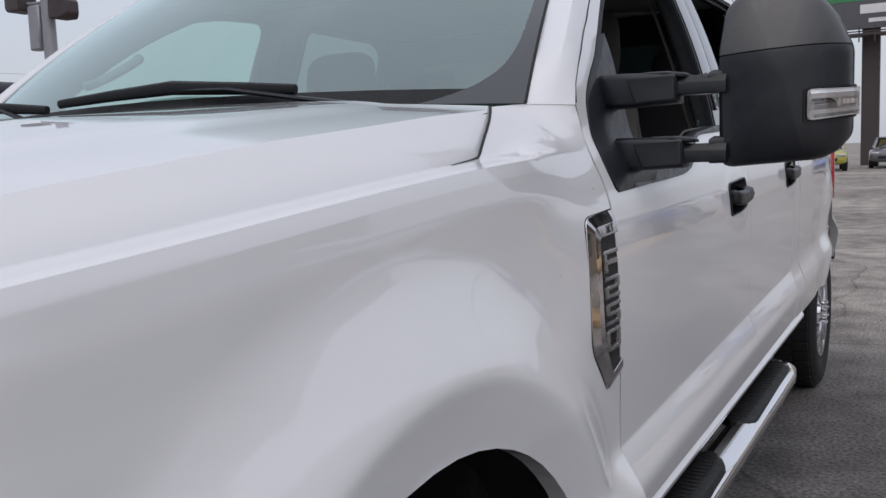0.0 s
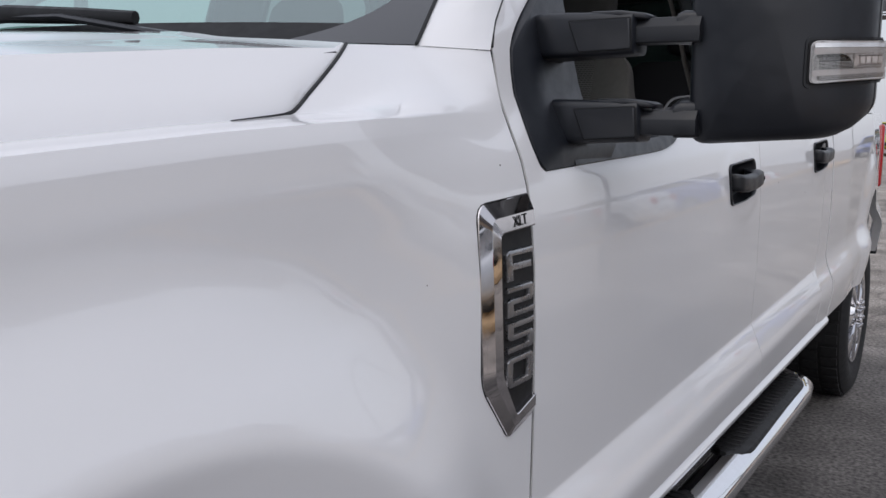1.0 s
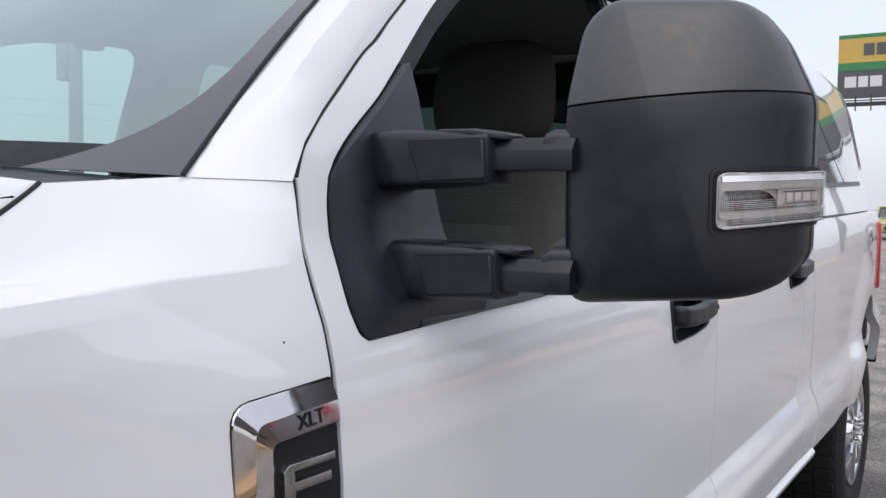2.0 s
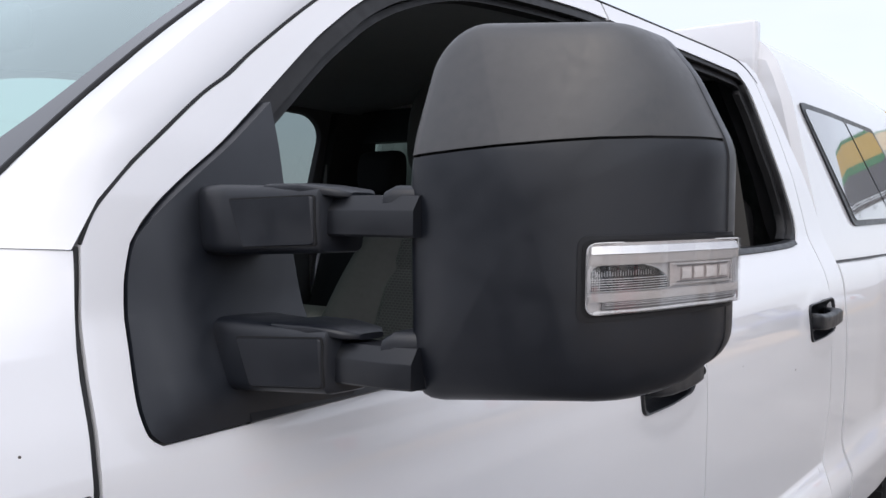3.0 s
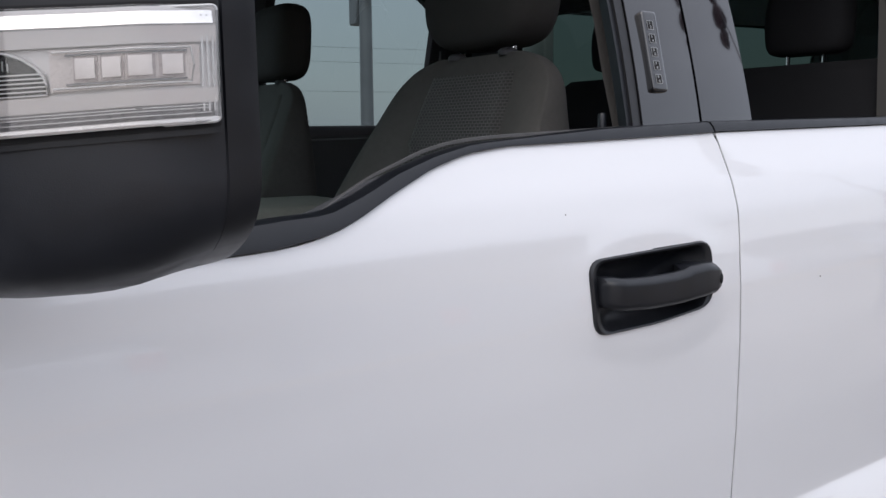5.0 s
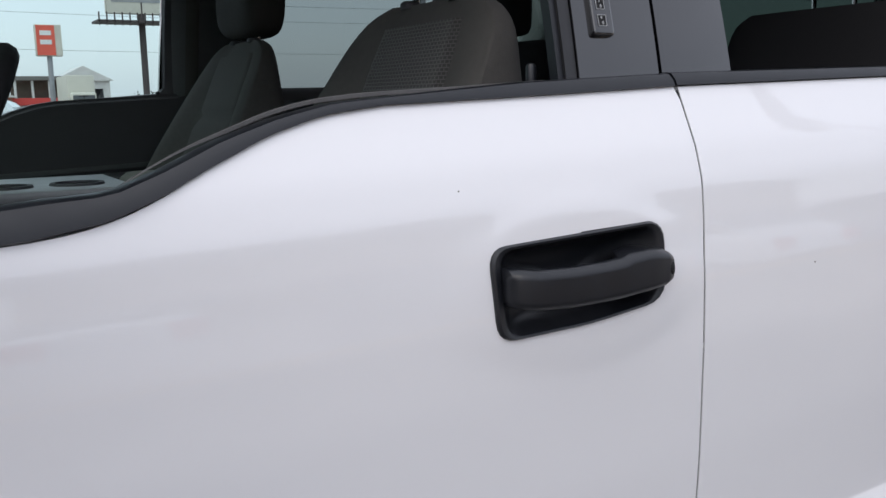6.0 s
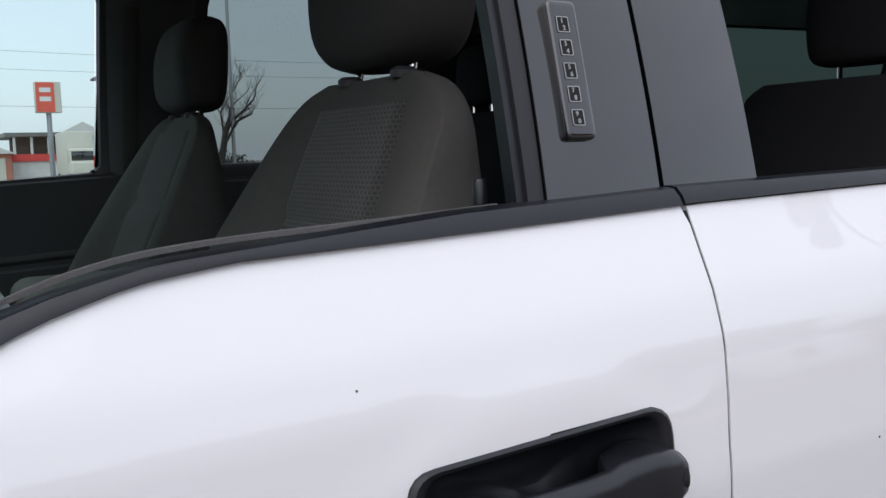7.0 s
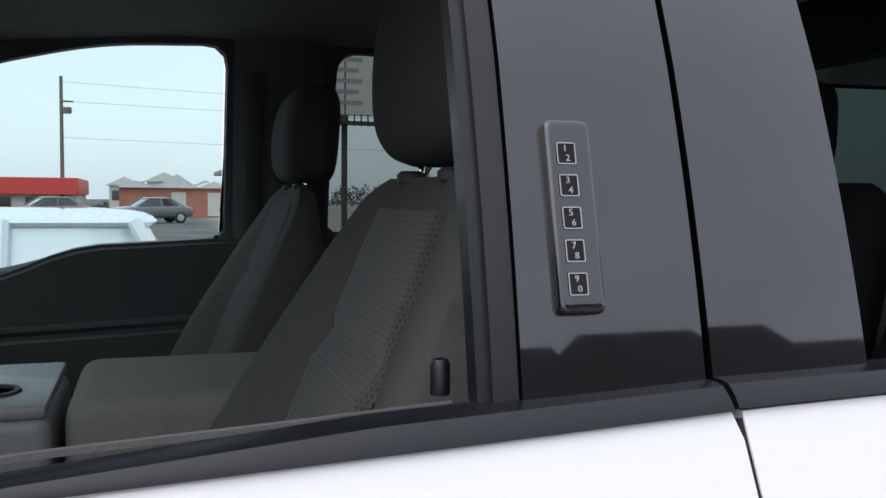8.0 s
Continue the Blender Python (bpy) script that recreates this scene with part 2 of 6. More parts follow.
def tube(bm, pts, r, n=10, flat=1.0):
    """A round bar along points."""
    pts = [Vector(p) for p in pts]
    rings = []
    for i, p in enumerate(pts):
        d = (pts[min(i + 1, len(pts) - 1)] - pts[max(i - 1, 0)]).normalized()
        u = d.cross(Vector((0, 0, 1)))
        u = u.normalized() if u.length > 1e-4 else Vector((1, 0, 0))
        v = u.cross(d)
        rr = r[i] if isinstance(r, (list, tuple)) else r
        rings.append([p + u * rr * math.cos(2 * math.pi * k / n) + v * rr * flat * math.sin(2 * math.pi * k / n) for k in range(n)])
    return loft(bm, rings)


def spin_profile(bm, prof, axis_at, n=32, axis="x"):
    """A turned body: prof is (along the axis, radius)."""
    ax = Vector(axis_at)
    rings = []
    for a, r in prof:
        ring = []
        for k in range(n):
            t = 2 * math.pi * k / n
            c, s = r * math.cos(t), r * math.sin(t)
            ring.append(ax + (Vector((a, c, s)) if axis == "x" else Vector((c, s, a))))
        rings.append(ring)
    return loft(bm, rings)


def rounded(pts, r, seg=4):
    """A polygon with its corners rounded; r is one radius or one for each corner."""
    out = []
    n = len(pts)
    for i in range(n):
        p, a, b = Vector(pts[i]), Vector(pts[i - 1]), Vector(pts[(i + 1) % n])
        rr = r[i] if isinstance(r, (list, tuple)) else r
        da, db = a - p, b - p
        k = min(rr, da.length * 0.48, db.length * 0.48)
        if k < 1e-5:
            out.append(tuple(p))
            continue
        s, e = p + da.normalized() * k, p + db.normalized() * k
        for j in range(seg + 1):
            t = j / seg
            out.append(tuple(s * (1 - t) ** 2 + p * 2 * t * (1 - t) + e * t * t))
    return out


def smoothstep(a, b, v):
    t = min(1.0, max(0.0, (v - a) / (b - a)))
    return t * t * (3 - 2 * t)


def spline(pts, n=6):
    """A smooth line through points of two or three numbers."""
    P = [Vector(p) for p in pts]
    out = []
    for i in range(len(P) - 1):
        a, b, c, d = P[max(i - 1, 0)], P[i], P[i + 1], P[min(i + 2, len(P) - 1)]
        for k in range(n):
            t = k / n
            out.append(tuple(0.5 * ((2 * b) + (c - a) * t + (2 * a - 5 * b + 4 * c - d) * t * t + (3 * b - a - 3 * c + d) * t ** 3)))
    return out + [tuple(P[-1])]


SIDE_Z = [0.40, 0.50, 0.55, 0.62, 0.715, 0.770, 0.800, 0.82, 0.95, 1.08, 1.16, 1.226, 1.27, 1.31, 1.398, 1.56, 1.70, 1.85, 1.93, 2.0]
SIDE_X = [-0.05, -0.010, 0.012, 0.026, 0.039, 0.0175, 0.0045, 0.005, 0.010, 0.011, 0.009, 0.003, -0.003, -0.016, -0.060, -0.100, -0.148, -0.205, -0.245, -0.30]


def side_x(y, z):
    """How far out the body's side lies."""
    q = z - 0.035 * (y - 1.5)
    v = sum(float(np.interp(q + d, SIDE_Z, SIDE_X)) for d in ((-0.006, -0.003, 0, 0.003, 0.006) if q > 0.9 else (-0.002, -0.001, 0, 0.001, 0.002) if q > 0.79 else (-0.012, -0.006, 0, 0.006, 0.012))) / 5
    return v


def inside(line, y, z):
    hit = False
    for (a, b), (c, d) in zip(line, line[1:] + line[:1]):
        if (b > z) != (d > z) and y < a + (z - b) * (c - a) / (d - b):
            hit = not hit
    return hit


def sheet(outline, fx, ny=0.05, nz=0.03, depth=0.014, hole=None, roll=0.003, lean=None, lines=()):
    """A body panel: an outline in (y, z), bent onto x = fx(y, z), with its edges turned in. hole: an outline cut clean through.
    lines: heights over lean(y) along which the sheet is creased."""
    lean = lean or (lambda y: 0.0)
    outline = [(y, z - lean(y)) for y, z in outline]
    bm = bmesh.new()
    vs = [bm.verts.new((0, y, z)) for y, z in outline]
    bm.faces.new(vs)
    ys, zs = [p[0] for p in outline], [p[1] for p in outline]
    cuts = [((0, 1, 0), y) for y in np.arange(min(ys) + ny * 0.5, max(ys), ny)] + [((0, 0, 1), z) for z in list(np.arange(min(zs) + nz * 0.5, max(zs), nz)) + list(lines)]
    if hole:
        hy, hz = [p[0] for p in hole], [p[1] for p in hole]
        cuts += [((0, 1, 0), y) for y in np.linspace(min(hy), max(hy), 46)] + [((0, 0, 1), z) for z in np.linspace(min(hz) - lean(hy[0]), max(hz) - lean(hy[0]), 20)]
    for no, c in cuts:
        bmesh.ops.bisect_plane(bm, geom=list(bm.verts) + list(bm.edges) + list(bm.faces), dist=1e-5, plane_co=Vector(no) * float(c), plane_no=no)
    if hole:
        dead = [f for f in bm.faces if inside(hole, f.calc_center_median().y, f.calc_center_median().z + lean(f.calc_center_median().y))]
        bmesh.ops.delete(bm, geom=dead, context="FACES")
    bm.normal_update()
    for f in bm.faces:
        if f.normal.x < 0:
            f.normal_flip()
    for v in bm.verts:
        v.co.z += lean(v.co.y)
        v.co.x = fx(v.co.y, v.co.z)
    for drop in (roll, depth):
        edges = [e for e in bm.edges if e.is_boundary]
        ext = bmesh.ops.extrude_edge_only(bm, edges=edges)["geom"]
        for g in ext:
            if isinstance(g, bmesh.types.BMVert):
                g.co.x -= drop
    bmesh.ops.recalc_face_normals(bm, faces=bm.faces)
    return bm


def mirrored(bm):
    """The same on the truck's other side."""
    for v in bm.verts:
        v.co.x = -2.0 - v.co.x
    bmesh.ops.reverse_faces(bm, faces=bm.faces)
    return bm


def grid(rows):
    """A sheet through rows of points."""
    bm = bmesh.new()
    vs = [[bm.verts.new(p) for p in r] for r in rows]
    for a, b in zip(vs, vs[1:]):
        for i in range(len(a) - 1):
            bm.faces.new((a[i], a[i + 1], b[i + 1], b[i]))
    bmesh.ops.recalc_face_normals(bm, faces=bm.faces)
    return bm


def thick(bm, t):
    """Gives a sheet thickness along its normals, inward."""
    bm.normal_update()
    bmesh.ops.solidify(bm, geom=list(bm.faces), thickness=t)
    bmesh.ops.recalc_face_normals(bm, faces=bm.faces)
    return bm


def band(lower, upper, fx, proud=0.004, depth=0.015):
    """A moulding between two lines of (y, z), standing proud of x = fx."""
    n = len(lower)
    rings = []
    for (y0, z0), (y1, z1) in zip(lower, upper):
        ring = []
        for t, out in ((0, -depth), (0, 0.0), (0.08, proud * 0.8), (0.5, proud), (0.92, proud * 0.7), (1, -0.002), (1, -depth)):
            y, z = y0 + (y1 - y0) * t, z0 + (z1 - z0) * t
            ring.append((fx(y, z) + out, y, z))
        rings.append(ring)
    return loft(bmesh.new(), rings)


def resample(line, n):
    P = [Vector(p) for p in line]
    d = [0.0]
    for a, b in zip(P, P[1:]):
        d.append(d[-1] + (b - a).length)
    return [tuple(float(np.interp(s, d, [p[k] for p in P])) for k in range(len(P[0]))) for s in np.linspace(0, d[-1], n)]

# ---- the pickup truck ----
truck = thing("pickup_truck", "white crew cab pickup truck with black tow mirrors on concrete", "truck")
SH_Y = [-1.0, -0.62, -0.345, -0.117, 0.05, 0.20, 0.39, 0.62]
SH_Z = [1.2165, 1.2600, 1.2857, 1.3055, 1.3185, 1.3275, 1.3365, 1.3440]


def crease(y):
    """The height of the fender's shoulder line."""
    return float(np.interp(y, SH_Y, SH_Z))




def arch_q(y, z, yc, a, b, zc=0.42):
    return math.hypot((y - yc) / a, (z - zc) / b)


def fender_x(y, z):
    zs = crease(y)
    plan = float(np.interp(y, [-1.0, -0.8, -0.6, -0.4, 0.0], [-0.13, -0.05, -0.012, -0.002, 0.0]))
    fade = smoothstep(0.24, 0.52, y)
    ledge = 0.050 * (1 - fade)
    wide = 0.005 + 0.048 * fade
    k = (float(np.interp(y, [0.20, 0.40, 0.527, 0.62], [0.101, 0.094, 0.084, 0.028])) - ledge) / 0.082
    near_door = smoothstep(0.20, 0.57, y)
    base = -0.020 + (side_x(y, zs) + 0.020) * near_door
    vals = []
    for d in (-0.001, 0, 0.001):
        dz = zs - (z + d)
        if dz < 0:
            u = min(1.0, -dz / wide)
            x = base - ledge * (u + fade * u * (1 - u)) + k * min(0.0, dz + 0.005 * (1 - fade))
        else:
            x = float(np.interp(dz, [0, 0.02, 0.06, 0.12, 0.20, 0.28, 0.40, 0.7], [-0.020, -0.0140, -0.0105, -0.0135, -0.014, -0.010, 0.0, 0.0]))
            x += (side_x(y, z + d) - x) * near_door
        vals.append(x)
    x = sum(vals) / 3
    q = arch_q(y, z, -0.085, 0.50, 0.55) + 0.10 * max(0.0, y - 0.2)
    f = min(1.0, max(0.0, (1.50 - q) / 0.325))
    x += 0.053 * f * f * (2.2 - 1.2 * f) - 0.022 * min(1.0, max(0.0, (1.175 - q) / 0.17))
    low = smoothstep(0.80, 0.66, z) * smoothstep(0.3, 0.55, y)
    return x + plan + 0.02 * low


def arch_line(yc, a, b, z0, n=24, zc=0.42, lead=0.0):
    """The wheel opening from its rear foot over the top to its front foot; lead widens its front half."""
    t0 = math.asin((z0 - zc) / b)
    return [(yc + (a if math.cos(t) > 0 else a + lead) * math.cos(t), zc + b * math.sin(t)) for t in np.linspace(t0, math.pi - t0, n)]


HOOD_CUT = [(0.366, 1.4195), (0.350, 1.4105), (0.300, 1.3835), (0.250, 1.3565), (0.220, 1.3405), (0.204, 1.3350), (0.180, 1.3325)] + [(y, crease(y) + 0.0050) for y in (0.12, 0.05, -0.117, -0.345, -0.62, -0.80, -0.96)]
fender_line = [(0.612, 0.60), (0.612, 0.80), (0.603, 0.95), (0.599, 1.10), (0.599, 1.23), (0.6065, 1.32), (0.6185, 1.398), (0.6225, 1.427), (0.527, 1.430)] + HOOD_CUT + [(-0.97, 1.05), (-0.97, 0.75), (-0.60, 0.62)]
fender_line = fender_line + list(reversed(arch_line(-0.085, 0.50, 0.55, 0.62, lead=0.08))) + [(0.50, 0.58)]
CREASES = (-0.02, -0.006, -0.0025, -0.001, 0.001, 0.004, 0.007, 0.009, 0.012, 0.02, 0.032, 0.045)
part("front_fender", sheet(fender_line, fender_x, 0.02, 0.012, 0.03, lean=crease, lines=CREASES), PAINT, truck, "white front fender with flared wheel arch")
part("front_fender", mirrored(sheet(fender_line, fender_x, 0.06, 0.04, 0.03, lean=crease, lines=CREASES)), PAINT, truck)

# hood
cut = resample(spline(list(reversed(HOOD_CUT)), 3), 44)
rows = []
for i, (y, z) in enumerate(cut):
    v = i / (len(cut) - 1)
    z += 0.001
    xe = fender_x(y, z) - 0.001 - 0.0025 * smoothstep(0.0, 0.15, y)
    zc = float(np.interp(y, [-0.96, -0.6, -0.2, 0.36], [1.31, 1.375, 1.411, 1.450]))
    top = max(z + 0.001, float(np.interp(y, [-0.96, -0.5, -0.226, 0.155, 0.36], [1.2665, 1.3295, 1.3635, 1.3995, 1.4145])))
    a1 = (1 + xe - 0.62 * (top - z)) / (1 + xe)
    row = []
    for s in [1, 0.5 + a1 / 2, a1 + 0.004] + list(np.linspace(a1 - 0.001, 0.001 - a1, 55)) + [-a1 - 0.004, -0.5 - a1 / 2, -1]:
        a = abs(s)
        if a > a1:
            zz = top + (z - top) * (a - a1) / max(1e-6, 1 - a1)
        else:
            zz = zc + (top - zc) * (a / a1) ** 2.6 + 0.006 * smoothstep(0.80, 0.70, a) * smoothstep(0.0, 0.25, v)
        row.append((-1 + s * (1 + xe), y - 0.035 * (1 - a ** 3) * smoothstep(0.7, 1.0, v) - 0.06 * (1 - a * a) * smoothstep(0.15, 0, v), zz))
    rows.append(row)
bm = grid(rows)
edges = [e for e in bm.edges if e.is_boundary]
for drop in (0.004, 0.02):
    ext = bmesh.ops.extrude_edge_only(bm, edges=edges)["geom"]
    for g in ext:
        if isinstance(g, bmesh.types.BMVert):
            g.co.z -= drop
    edges = [e for e in bm.edges if e.is_boundary]
bmesh.ops.recalc_face_normals(bm, faces=bm.faces)
part("hood", bm, PAINT, truck, "white hood with a raised centre")

part("hood_seal", tube(bmesh.new(), [(fender_x(y, z) - 0.0012, y, z + 0.0005) for y, z in spline(HOOD_CUT[:8], 4)], [0.0024] * 21 + [0.0022, 0.002, 0.0017, 0.0014, 0.0012, 0.001, 0.0008, 0.0006], 6), RUBBER, truck)

# front end, plain
bm = bmesh.new()
box(bm, (-1.83, -1.02, 0.55), (-0.17, -0.94, 1.24), 0.03)
part("front_panel", bm, PAINT, truck)
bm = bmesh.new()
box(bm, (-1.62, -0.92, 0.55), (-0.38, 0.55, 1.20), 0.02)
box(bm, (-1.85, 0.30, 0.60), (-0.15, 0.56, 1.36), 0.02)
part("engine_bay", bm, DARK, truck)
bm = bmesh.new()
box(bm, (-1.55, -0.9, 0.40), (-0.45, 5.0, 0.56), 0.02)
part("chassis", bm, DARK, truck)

# cowl and wipers
rows = []
for t in np.linspace(0, 1, 5):
    row = []
    for s in np.linspace(1, -1, 31):
        a = abs(s)
        row.append((-1 + s * (0.872 - 0.01 * t), 0.352 - 0.035 * (1 - a ** 3) + t * (0.185 - 0.035 * (1 - a * a)), 1.404 + 0.041 * (1 - a ** 2.6) + t * 0.018 * a))
    rows.append(row)
part("cowl", thick(grid(rows), 0.004), PLASTIC, truck, "black plastic cowl under the windshield")


def wiper(x0, x1):
    arm = bmesh.new()
    tube(arm, [(x0 + 0.02, 0.40, 1.422), (x0 - 0.06, 0.40, 1.440), (x0 - 0.22, 0.41, 1.464), (x1 + 0.10, 0.42, 1.492), (x1 - 0.10, 0.43, 1.502)], [0.010, 0.011, 0.009, 0.009, 0.006], 8, 0.6)
    tube(arm, [(x0, 0.40, 1.405), (x0, 0.40, 1.430)], [0.020, 0.012], 12)
    ob = part("wiper_arm", arm, PLASTIC_SMOOTH, truck, "black wiper arm")
    blade = bmesh.new()
    tube(blade, [(x1 + 0.27, 0.43, 1.482), (x1 + 0.14, 0.43, 1.492), (x1 - 0.07, 0.43, 1.507), (x1 - 0.25, 0.425, 1.501), (x1 - 0.43, 0.42, 1.492)], [0.008, 0.010, 0.012, 0.010, 0.008], 8, 1.3)
    part("wiper_blade", blade, RUBBER, ob)


wiper(-0.36, -0.86)
wiper(-1.20, -1.62)


def screen_point(s, t, off=0.0):
    a = abs(s)
    half = 0.863 + (0.735 - 0.863) * t
    y = 0.527 - 0.13 * (1 - a * a) + t * (0.60 + 0.02 * (1 - a * a)) + 0.02 * math.sin(math.pi * t) * -1
    z = 1.430 + 0.02 * (1 - a * a) + t * (0.46 + 0.02 * (1 - a * a)) + 0.012 * math.sin(math.pi * t)
    return (-1 + s * half, y + off * 0.6, z - off * 0.8)


part("windshield", grid([[screen_point(s, t) for s in np.linspace(1, -1, 33)] for t in np.linspace(0, 1, 15)]), GLASS, truck, "greenish curved windshield glass")
def border_width(t):
    """The painted border widens into the lower corners."""
    return 0.032 + 0.20 * math.exp(-t / 0.085)


for sg in (1, -1):
    part("windshield_border", grid([[screen_point(sg * (1 - border_width(t) * k), t, -0.0015) for k in (0, 0.25, 0.5, 0.75, 1.0)] for t in [0, 0.02, 0.04, 0.06, 0.08, 0.10, 0.13, 0.16, 0.20, 0.25, 0.3, 0.4, 0.5, 0.6, 0.7, 0.8, 0.9, 1.0]]), GLOSS_BLACK, truck)
    part("windshield_seal", tube(bmesh.new(), [screen_point(sg * 1.002, t, -0.003 if sg > 0 else 0.004) for t in np.linspace(0, 1, 24)], 0.0030 if sg > 0 else 0.0022, 6), RUBBER, truck)
part("windshield_border", grid([[screen_point(s, t, -0.001) for s in np.linspace(-1, 1, 33)] for t in (0, 0.03, 0.06)]), RUBBER, truck)
part("windshield_border", grid([[screen_point(s, t, 0.010) for s in np.linspace(-1, 1, 33)] for t in (0.93, 0.97, 1.0)]), GLOSS_BLACK, truck)

# doors
A_CUT = [(0.629, 1.43), (0.646, 1.460), (0.665, 1.481), (0.694, 1.509), (0.735, 1.543), (0.789, 1.586), (0.830, 1.613), (0.869, 1.644), (0.95, 1.702), (1.035, 1.756), (1.15, 1.813), (1.30, 1.868), (1.45, 1.900), (1.65, 1.915), (1.857, 1.918)]
W_TOP = [(1.857, 1.882), (1.72, 1.880), (1.45, 1.862), (1.30, 1.835), (1.18, 1.797), (1.089, 1.755), (1.011, 1.705), (0.960, 1.668), (0.862, 1.588), (0.80, 1.538), (0.750, 1.502), (0.714, 1.474), (0.692, 1.453)]
SAIL_EDGE = [(0.6775, 1.434), (0.6675, 1.405), (0.663, 1.38), (0.6575, 1.34), (0.653, 1.31), (0.6515, 1.288), (0.656, 1.268), (0.668, 1.2585)]
BELT = [(0.763, 1.262), (0.90, 1.267), (1.05, 1.272), (1.164, 1.278), (1.222, 1.288), (1.265, 1.304), (1.306, 1.324), (1.367, 1.351), (1.421, 1.367), (1.483, 1.375), (1.68, 1.382), (1.866, 1.390)]
BELT_TOP = [(0.763, 1.296), (0.90, 1.299), (1.05, 1.303), (1.13, 1.304), (1.18, 1.310), (1.227, 1.320), (1.275, 1.338), (1.323, 1.359), (1.38, 1.377), (1.435, 1.386), (1.654, 1.397), (1.862, 1.406)]
front_line = [(0.620, 0.632), (0.620, 0.80), (0.611, 0.95), (0.607, 1.10), (0.607, 1.23), (0.6145, 1.32), (0.6255, 1.40)] + spline(A_CUT, 3) + spline(W_TOP, 3) + spline(SAIL_EDGE, 3) + spline(BELT, 3) + [(1.870, 1.375), (1.868, 1.29), (1.864, 1.2), (1.863, 0.95), (1.860, 0.645)]


def door_x(y, z):
    """The side, with the soft swelling round the handle."""
    x = side_x(y, z)
    for yc, zc in ((1.690, 1.188), (2.655, 1.222)):
        d = math.hypot((y - yc) / 0.145, (z - zc) / 0.078)
        x += 0.0025 * smoothstep(1.25, 0.95, d)
    return x


DOOR_LINES = (0.752, 0.758, 0.764, 0.770, 0.776, 0.782, 0.790, 0.798, 0.800, 0.802)


def door_lean(y):
    return 0.035 * (y - 1.5)


HANDLE_LINE = rounded([(1.571, 1.234), (1.797, 1.2445), (1.799, 1.157), (1.735, 1.1495), (1.690, 1.1445), (1.577, 1.141)], [0.022, 0.024, 0.034, 0.02, 0.02, 0.022], 5)


def handle_scaled(k, dy=0.0, dz=0.0):
    return [(1.688 + (y - 1.688) * k + dy, 1.188 + (z - 1.188) * k + dz) for y, z in HANDLE_LINE]


HOLE_F = handle_scaled(0.99)
HOLE_R = handle_scaled(0.99, 0.963, 0.0335)
front_door = part("front_door", sheet(front_line, door_x, 0.026, 0.012, 0.022, HOLE_F, lean=door_lean, lines=DOOR_LINES), PAINT, truck, "white front door with black handle and keypad")
rear_line = [(1.8635, 0.645), (1.8660, 0.95), (1.8668, 1.2), (1.8708, 1.29), (1.8735, 1.39)] + spline([(1.90, 1.391), (2.10, 1.396), (2.331, 1.402), (2.53, 1.410), (2.60, 1.418), (2.645, 1.440), (2.660, 1.475), (2.655, 1.52), (2.640, 1.58), (2.628, 1.66), (2.620, 1.77), (2.606, 1.835), (2.56, 1.872)], 3) + [(2.16, 1.878), (1.957, 1.880), (1.866, 1.882), (1.866, 1.918), (2.2, 1.918), (2.52, 1.917)] + spline([(2.60, 1.912), (2.66, 1.888), (2.69, 1.84), (2.712, 1.72), (2.735, 1.50)], 3) + [(2.738, 1.2), (2.735, 1.0), (2.700, 0.86), (2.655, 0.66)]
rear_door = part("rear_door", sheet(rear_line, door_x, 0.035, 0.012, 0.022, HOLE_R, lean=door_lean, lines=DOOR_LINES), PAINT, truck, "white rear door with black handle")
far_front = part("front_door", mirrored(sheet(front_line, side_x, 0.10, 0.05, 0.022)), PAINT, truck)
far_rear = part("rear_door", mirrored(sheet(rear_line, side_x, 0.10, 0.05, 0.022)), PAINT, truck)
corner_line = [(2.662, 0.66), (2.706, 0.86), (2.741, 1.0), (2.744, 1.2), (2.741, 1.5), (2.718, 1.72), (2.696, 1.84), (2.668, 1.892), (2.62, 1.918), (2.68, 1.918), (2.722, 1.895), (2.745, 1.85), (2.80, 1.69), (2.855, 1.56), (2.882, 1.47), (2.886, 1.387), (2.880, 0.64)]
part("cab_corner", sheet(corner_line, side_x, 0.03, 0.03, 0.05), PAINT, truck)
part("cab_corner", mirrored(sheet(corner_line, side_x, 0.06, 0.06, 0.05)), PAINT, truck)

# sills under the doors
for flip in (False, True):
    rings = []
    for y in np.linspace(0.52, 2.88, 40):
        z = 0.618 + 0.012 * (y - 0.85)
        rings.append([(x, y, z + dz) for x, dz in ((-0.06, 0.02), (0.012, 0.012), (0.026, 0.003), (0.031, -0.006), (0.029, -0.018), (0.006, -0.045), (-0.06, -0.055))])
    bm = loft(bmesh.new(), rings)
    part("sill", mirrored(bm) if flip else bm, PAINT, truck)

